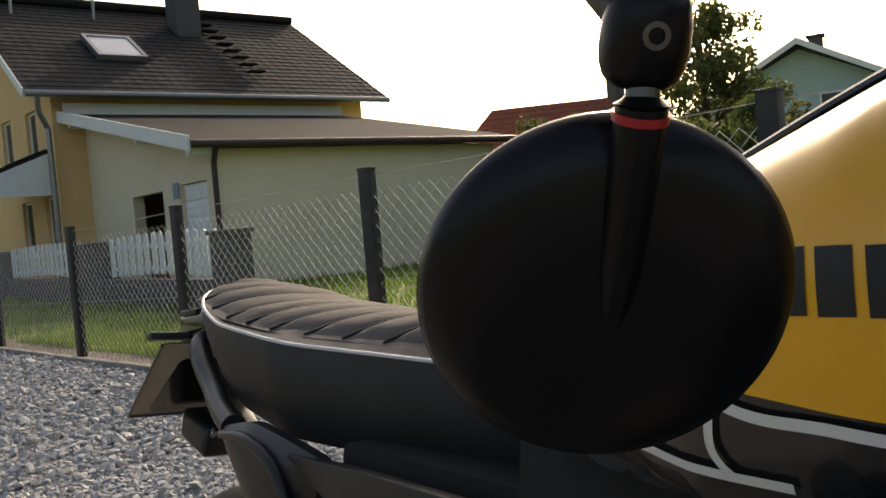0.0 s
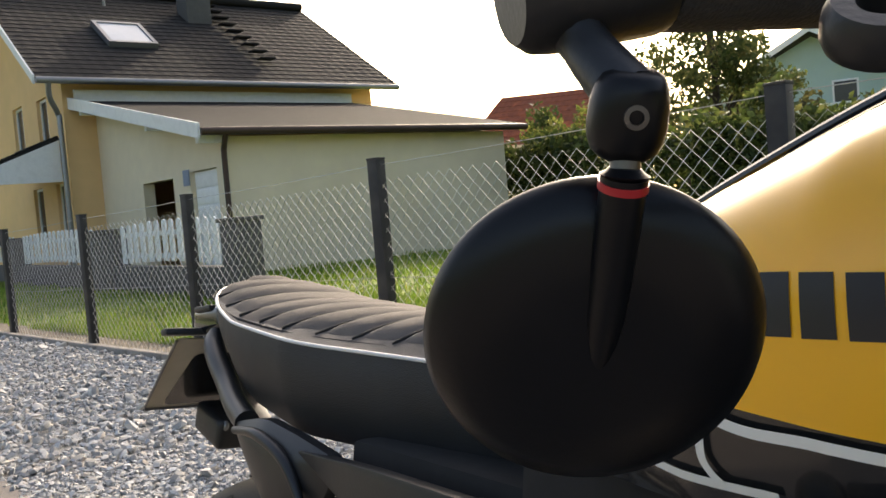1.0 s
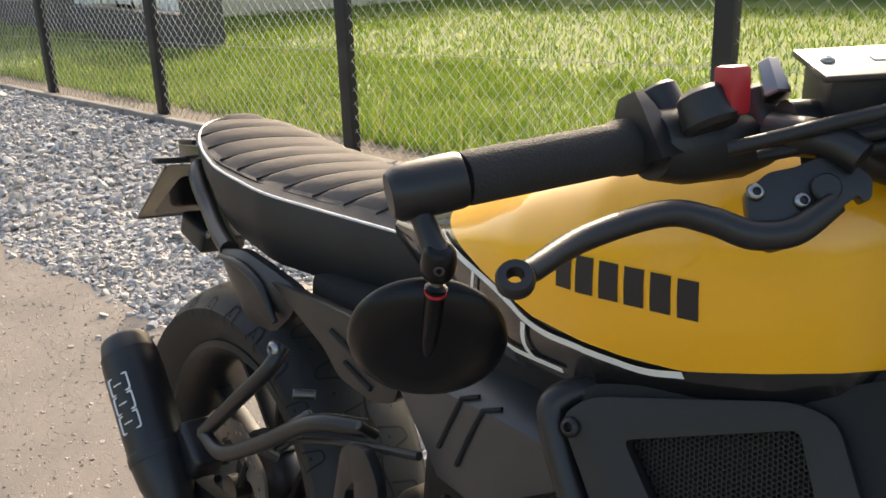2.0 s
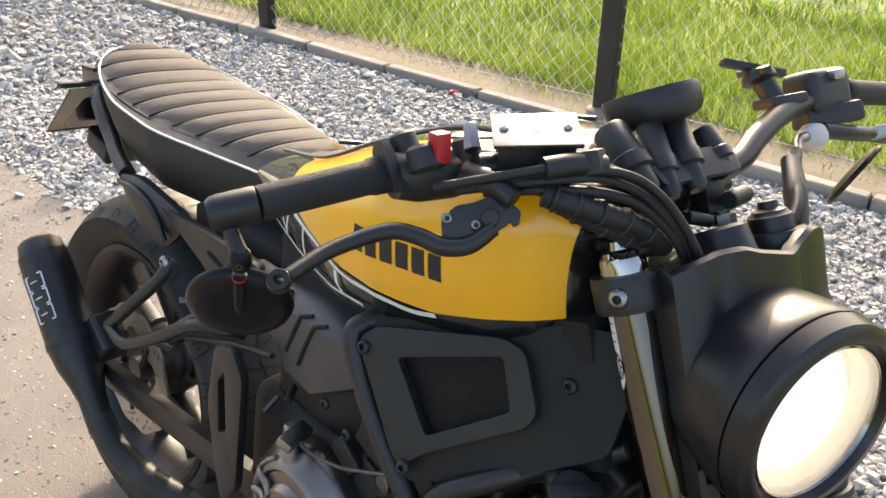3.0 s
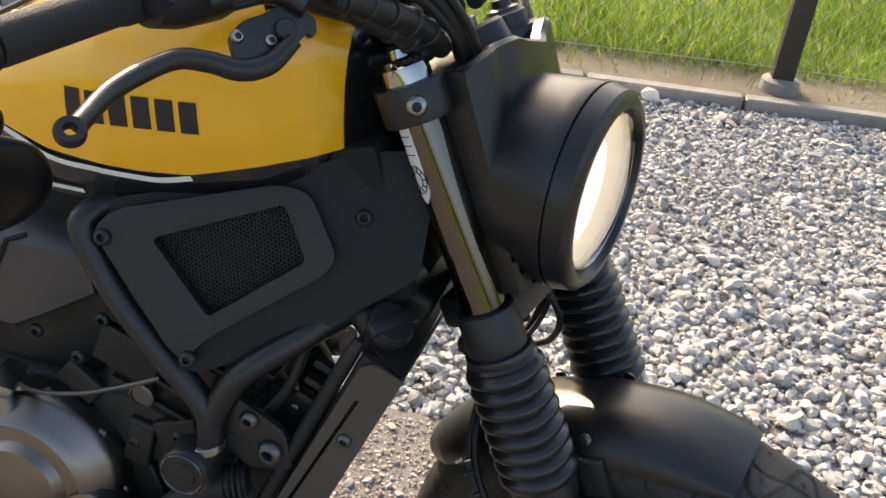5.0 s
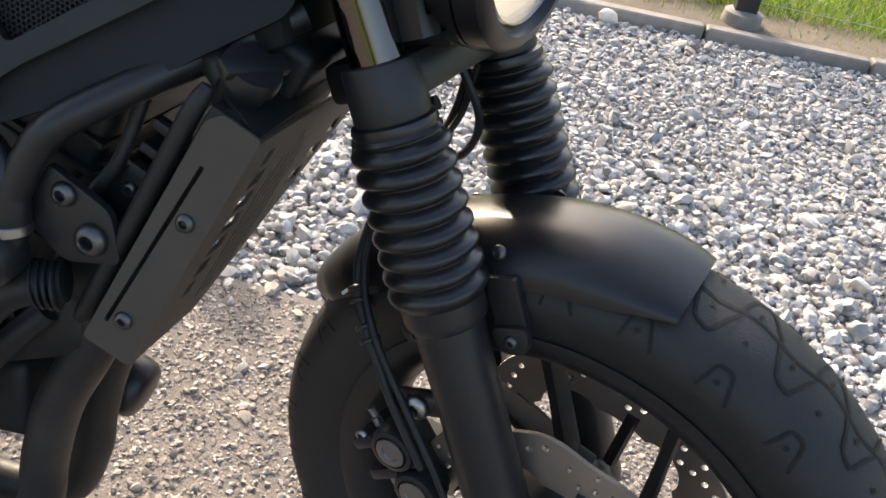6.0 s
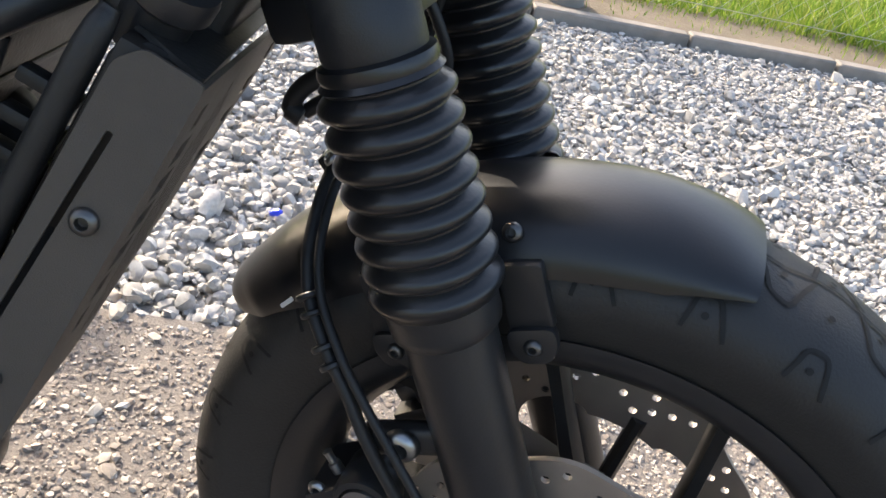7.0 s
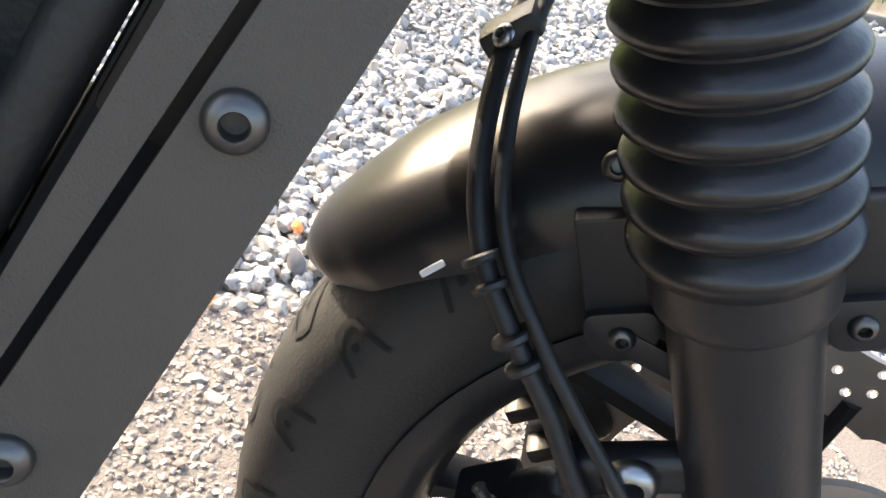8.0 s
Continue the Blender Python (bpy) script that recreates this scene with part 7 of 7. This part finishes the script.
for x, y, z, r in ((0.300, -0.150, 0.590, 0.009), (0.322, -0.150, 0.560, 0.012)):
    part("hanger_bolt", bolt(along((x, y, z), (x, y - 1, z)), r), DSTEEL, hang)
for y in (-0.085, 0.0):
    part("exhaust_header", tube([(0.25, y, 0.60), (0.298, y, 0.575), (0.312, y, 0.52), (0.290, y, 0.43), (0.256, y, 0.35), (0.241, y, 0.28), (0.236, y, 0.225), (0.212, y * 0.95, 0.165), (0.15, y * 0.9, 0.142), (0.05, y * 0.8, 0.148), (-0.02, y * 0.7, 0.17)], 0.0215, 18), PIPE, bike, "blackened exhaust header pipe")
part("oil_filter", lathe([(0, 0.100), (0.018, 0.100), (0.028, 0.097), (0.033, 0.090), (0.034, 0.080), (0.034, 0.0), (0, 0.0)], along((0.17, 0.058, 0.292), (0.268, 0.058, 0.264)), 36), SATIN, eng, "black oil filter canister")
part("collector", box((0.30, 0.20, 0.12), pose(-0.14, -0.01, 0.200, 0, 0, 0), 0.03, 4), PIPE, bike, "dark exhaust collector box")
MM = along((-0.745, -0.140, 0.525), (-0.50, -0.142, 0.268))
muf = part("silencer", lathe([(0.0, 0.0), (0.030, 0.0), (0.036, 0.006), (0.041, 0.03), (0.044, 0.06), (0.044, 0.20), (0.040, 0.235), (0.030, 0.27), (0.024, 0.30), (0.024, 0.36), (0, 0.36)], MM, 40), SATIN, bike, "black exhaust silencer on the brake side")
part("end_cap", lathe([(0.031, -0.001), (0.0365, 0.005), (0.0415, 0.029), (0.0425, 0.029), (0.0425, 0.034), (0.0435, 0.05)], MM, 40), PLASTIC, muf)
part("strap", lathe([(0.0445, 0.185), (0.0455, 0.187), (0.0455, 0.200), (0.0445, 0.202)], MM, 40), PLASTIC, muf)
m_ax = MM.to_3x3() @ Vector((0, 0, 1))
m_e1 = Vector((0.0, -0.77, 0.64))
m_e1 = (m_e1 - m_ax * m_e1.dot(m_ax)).normalized()
m_e2 = m_ax.cross(m_e1)
for k in range(3):
    h0 = 0.068 + 0.030 * k
    ring = []
    for q in round_poly([(0, -0.42, 0), (0.026, -0.42, 0), (0.026, 0.36, 0), (0, 0.36, 0)], 0.4, 4):
        ring.append(MM.translation + m_ax * (h0 + q.x) + 0.0448 * (m_e1 * math.cos(q.y) + m_e2 * math.sin(q.y)))
    part("mark_outline", tube(ring + ring[:1], 0.0016, 6, 1, smooth=False), WHITE, muf)
    part("mark_bar", tube([MM.translation + m_ax * (h0 + 0.013) + 0.0446 * (m_e1 * math.cos(q) + m_e2 * math.sin(q)) for q in (-0.16, -0.05, 0.05, 0.16)], 0.0012, 6, 1), WHITE, muf)
part("link_pipe", tube([(-0.515, -0.142, 0.283), (-0.44, -0.138, 0.245), (-0.32, -0.11, 0.225), (-0.22, -0.05, 0.22)], 0.024, 16), PIPE, bike)

# side cover, swing arm, rearset
COVER = ((-0.135, (-0.080, 0.714), (-0.098, 0.708), (-0.102, 0.688)), (-0.085, (-0.078, 0.713), (-0.107, 0.698), (-0.107, 0.650)),
         (-0.030, (-0.074, 0.718), (-0.117, 0.698), (-0.113, 0.604)), (0.030, (-0.074, 0.728), (-0.1235, 0.703), (-0.119, 0.603)),
         (0.085, (-0.080, 0.724), (-0.126, 0.704), (-0.121, 0.638)), (0.125, (-0.092, 0.716), (-0.126, 0.701), (-0.121, 0.664)))
rings = []
for x, (y0, z0), (y1, z1), (y2, z2) in COVER:
    ring = [(y0 + 0.02, z0 - 0.02), (y0, z0)] + [(y0 + (y1 - y0) * t, z0 + (z1 - z0) * t + 0.0035 * math.sin(math.pi * t)) for t in (0.25, 0.5, 0.75, 0.93)]
    ring += [(y1 - 0.0006, z1 - 0.0015)] + [(y1 + (y2 - y1) * t - 0.002 * math.sin(math.pi * t), z1 + (z2 - z1) * t) for t in (0.08, 0.4, 0.7, 0.97)] + [(y2 + 0.006, z2 - 0.003), (y2 + 0.03, z2)]
    rings.append([Vector((x, y, z)) for y, z in ring])
cov = part("side_cover", loft(rings), GREYPL, bike, "anthracite side cover with two angled slots")
for pts in ([(0.022, -0.1165, 0.7085), (0.005, -0.1215, 0.7020), (-0.010, -0.1205, 0.672), (-0.026, -0.1175, 0.640)], [(0.053, -0.1185, 0.7085), (0.036, -0.1245, 0.7025), (0.020, -0.1240, 0.670), (0.004, -0.1210, 0.635)]):
    part("cover_slot", tube(pts, 0.0026, 6, 1, smooth=False), SEAMSHADE, cov)
part("cover_bolt", bolt(along((-0.045, -0.1035, 0.7065), (-0.045, -0.13, 0.745)), 0.0065), PLASTIC, cov)
pan = part("under_seat_panel", plate(round_poly([(-0.374, 0.712, 0), (-0.25, 0.716, 0), (-0.125, 0.716, 0), (-0.108, 0.708, 0), (-0.104, 0.690, 0), (-0.1155, 0.646, 0), (-0.150, 0.634, 0), (-0.2165, 0.640, 0), (-0.25, 0.665, 0)], 0.010), 0.014, Matrix.Translation((0, -0.096, 0)) @ Matrix.Rotation(radians(90), 4, 'X'), bevel=0.004), SATIN, bike, "black panel under the seat")
for q in range(2):
    part("panel_slot", tube([(-0.235 + 0.03 * q, -0.104, 0.690 - 0.028 * q), (-0.185 + 0.03 * q, -0.104, 0.676 - 0.028 * q)], 0.0028, 6, 1, smooth=False), SEAMSHADE, pan)
part("panel_bolt", bolt(along((-0.172, -0.103, 0.683), (-0.172, -0.2, 0.683)), 0.005), DSTEEL, pan)
for s in (-1, 1):
    part("swing_arm", loft([[Vector((x, s * y, z)) for y, z in ((0.085, zc - h), (0.105, zc - h), (0.11, zc), (0.105, zc + h), (0.085, zc + h))] for x, zc, h in ((-0.06, 0.38, 0.024), (-0.25, 0.36, 0.022), (-0.50, 0.335, 0.020), (-0.68, 0.318, 0.026), (-0.70, 0.318, 0.015))]), SATIN, bike, "black swing arm")
part("shock_spring", tube([(-0.10 + 0.28 * 0.5 * k / 60 - 0.05, 0.03 * math.cos(k * 0.6), 0.45 + 0.03 * math.sin(k * 0.6) + 0.0012 * k) for k in range(61)], 0.006, 8, 2), SATIN, bike)
hanger = part("footpeg_plate", plate(round_poly([(-0.145, 0.600, 0), (-0.105, 0.612, 0), (-0.078, 0.58, 0), (-0.085, 0.40, 0), (-0.115, 0.35, 0), (-0.135, 0.40, 0), (-0.16, 0.50, 0)], 0.014), 0.012, Matrix.Translation((0, -0.140, 0)) @ Matrix.Rotation(radians(90), 4, 'X'),
                                     [round_poly([(-0.135, 0.55, 0), (-0.12, 0.57, 0), (-0.112, 0.48, 0), (-0.13, 0.47, 0)], 0.006)], 0.0015), SATIN, bike, "black footpeg hanger plate")
for p in ([(-0.356, -0.09, 0.630), (-0.36, -0.11, 0.60), (-0.42, -0.125, 0.535), (-0.49, -0.13, 0.468)], [(-0.49, -0.13, 0.468), (-0.42, -0.138, 0.470), (-0.33, -0.132, 0.52), (-0.235, -0.122, 0.582), (-0.16, -0.10, 0.60)]):
    part("support_rod", tube(p, 0.0105, 12), SATIN, bike)
part("rod_joint", bolt(along((-0.3585, -0.101, 0.626), (-0.3585, -0.3, 0.626)), 0.011), STEEL, bike)
part("footpeg", rod((-0.10, -0.145, 0.36), (-0.115, -0.235, 0.365), 0.012, 0.010, 14, bev=0.002), SATIN, bike)
part("brake_pedal", tube([(-0.09, -0.15, 0.34), (-0.01, -0.165, 0.315), (0.06, -0.18, 0.32), (0.085, -0.195, 0.335)], 0.008, 10), SATIN, bike)
part("side_stand", tube([(0.02, 0.10, 0.28), (-0.06, 0.19, 0.12), (-0.10, 0.245, 0.037)], 0.012, 12), SATIN, bike)
part("stand_foot", box((0.07, 0.05, 0.01), pose(-0.10, 0.25, 0.0385, 8, 0, 0), 0.003), SATIN, bike)
for k in range(10):
    a, c = rng.uniform(-0.36, 0.02), rng.uniform(0.40, 0.60)
    part("small_fitting", rod((a, -0.10, c), (a + rng.uniform(-0.02, 0.02), -0.122, c + rng.uniform(-0.02, 0.02)), rng.uniform(0.003, 0.007), None, 12, bev=0.001), DSTEEL if k % 2 == 0 else ENGINE, bike)
part("rear_hose", tube([(-0.05, -0.12, 0.62), (-0.16, -0.115, 0.585), (-0.30, -0.11, 0.53), (-0.45, -0.105, 0.45), (-0.56, -0.10, 0.41)], 0.0045, 8), RUBBER, bike)
part("rear_caliper", box((0.075, 0.05, 0.05), pose(-0.565, -0.10, 0.405, 0, 35, 0), 0.01, 3), SATIN, bike, "black rear brake caliper")

# ---- small things in the gravel ----
WEED = island_mat("weed_leaf", [(0.0, (0.16, 0.26, 0.03)), (0.6, (0.30, 0.40, 0.05)), (1.0, (0.45, 0.48, 0.10))], 0.6, 0.0, 60, trans=0.4)


def weed(x, y, size, seed):
    r = random.Random(seed)
    t = thing("weed", "small yellow-green weed growing in the gravel", "plant")
    for k in range(9):
        a, ln = r.uniform(0, 6.28), size * r.uniform(0.6, 1.1)
        tip = Vector((x + ln * math.cos(a), y + ln * math.sin(a), 0.012 + size * r.uniform(0.25, 0.9)))
        side = Vector((-math.sin(a), math.cos(a), 0)) * size * 0.22
        root = Vector((x, y, 0.0))
        mid = root.lerp(tip, 0.6) + Vector((0, 0, size * 0.25))
        b = bmesh.new()
        v = [b.verts.new(q) for q in (root, mid - side, tip, mid + side, mid + Vector((0, 0, -0.15 * size)))]
        for f in ((0, 1, 4), (1, 2, 4), (2, 3, 4), (3, 0, 4)):
            b.faces.new([v[q] for q in f])
        part("leaf", b, WEED, t, smooth=False)
    return t


def pebble(name, label, x, y, size, material, seed, flat=0.6):
    r = random.Random(seed)
    b = bmesh.new()
    bmesh.ops.create_icosphere(b, subdivisions=2, radius=1.0)
    for v in b.verts:
        v.co = Vector((v.co.x * 1.25, v.co.y * 0.85, v.co.z * flat)) * size * r.uniform(0.82, 1.12)
    bmesh.ops.transform(b, matrix=pose(x, y, 0.008 + size * flat * 0.5, r.uniform(-15, 15), r.uniform(-15, 15), r.uniform(0, 180)), verts=b.verts[:])
    ob = part(name, b, material, None, smooth=False)
    return tagged(ob, label, "stone")


BLUEP = mat("blue_plastic", (0.02, 0.06, 0.75), 0.4, 0.0, 0.1, 80, 0.1)
ORANGEP = mat("orange_shard", (0.75, 0.20, 0.05), 0.7, 0.0, 0.2, 80, 0.2)
REDP = mat("red_shard", (0.55, 0.04, 0.05), 0.6, 0.0, 0.2, 80, 0.2)
PALEP = mat("pale_stone", (0.72, 0.68, 0.60), 0.8, 0.0, 0.15, 60, 0.3)
weed(0.305, 2.152, 0.055, 1)
pebble("blue_bit", "bright blue plastic bit lying on the gravel", 0.361, 0.968, 0.011, BLUEP, 2)
pebble("orange_shard", "orange brick shard lying in the gravel", 0.486, 0.800, 0.010, ORANGEP, 3, 0.4)
pebble("orange_shard", "small orange brick shard at the gravel's edge", 0.382, 0.618, 0.009, ORANGEP, 4, 0.4)
pebble("red_shard", "dark red shard beside the kerb", -2.015, 2.247, 0.022, REDP, 5)
pebble("pale_stone", "pale rough stone against the kerb", 0.612, 2.50, 0.030, PALEP, 6, 0.8)
pebble("pale_stone", "pale flat stone lying on the gravel", -2.49, 2.14, 0.028, PALEP, 7, 0.35)
pebble("blue_bit", "dull blue plastic bit near the kerb", 2.157, 2.308, 0.018, mat("dull_blue", (0.06, 0.10, 0.28), 0.6), 8)
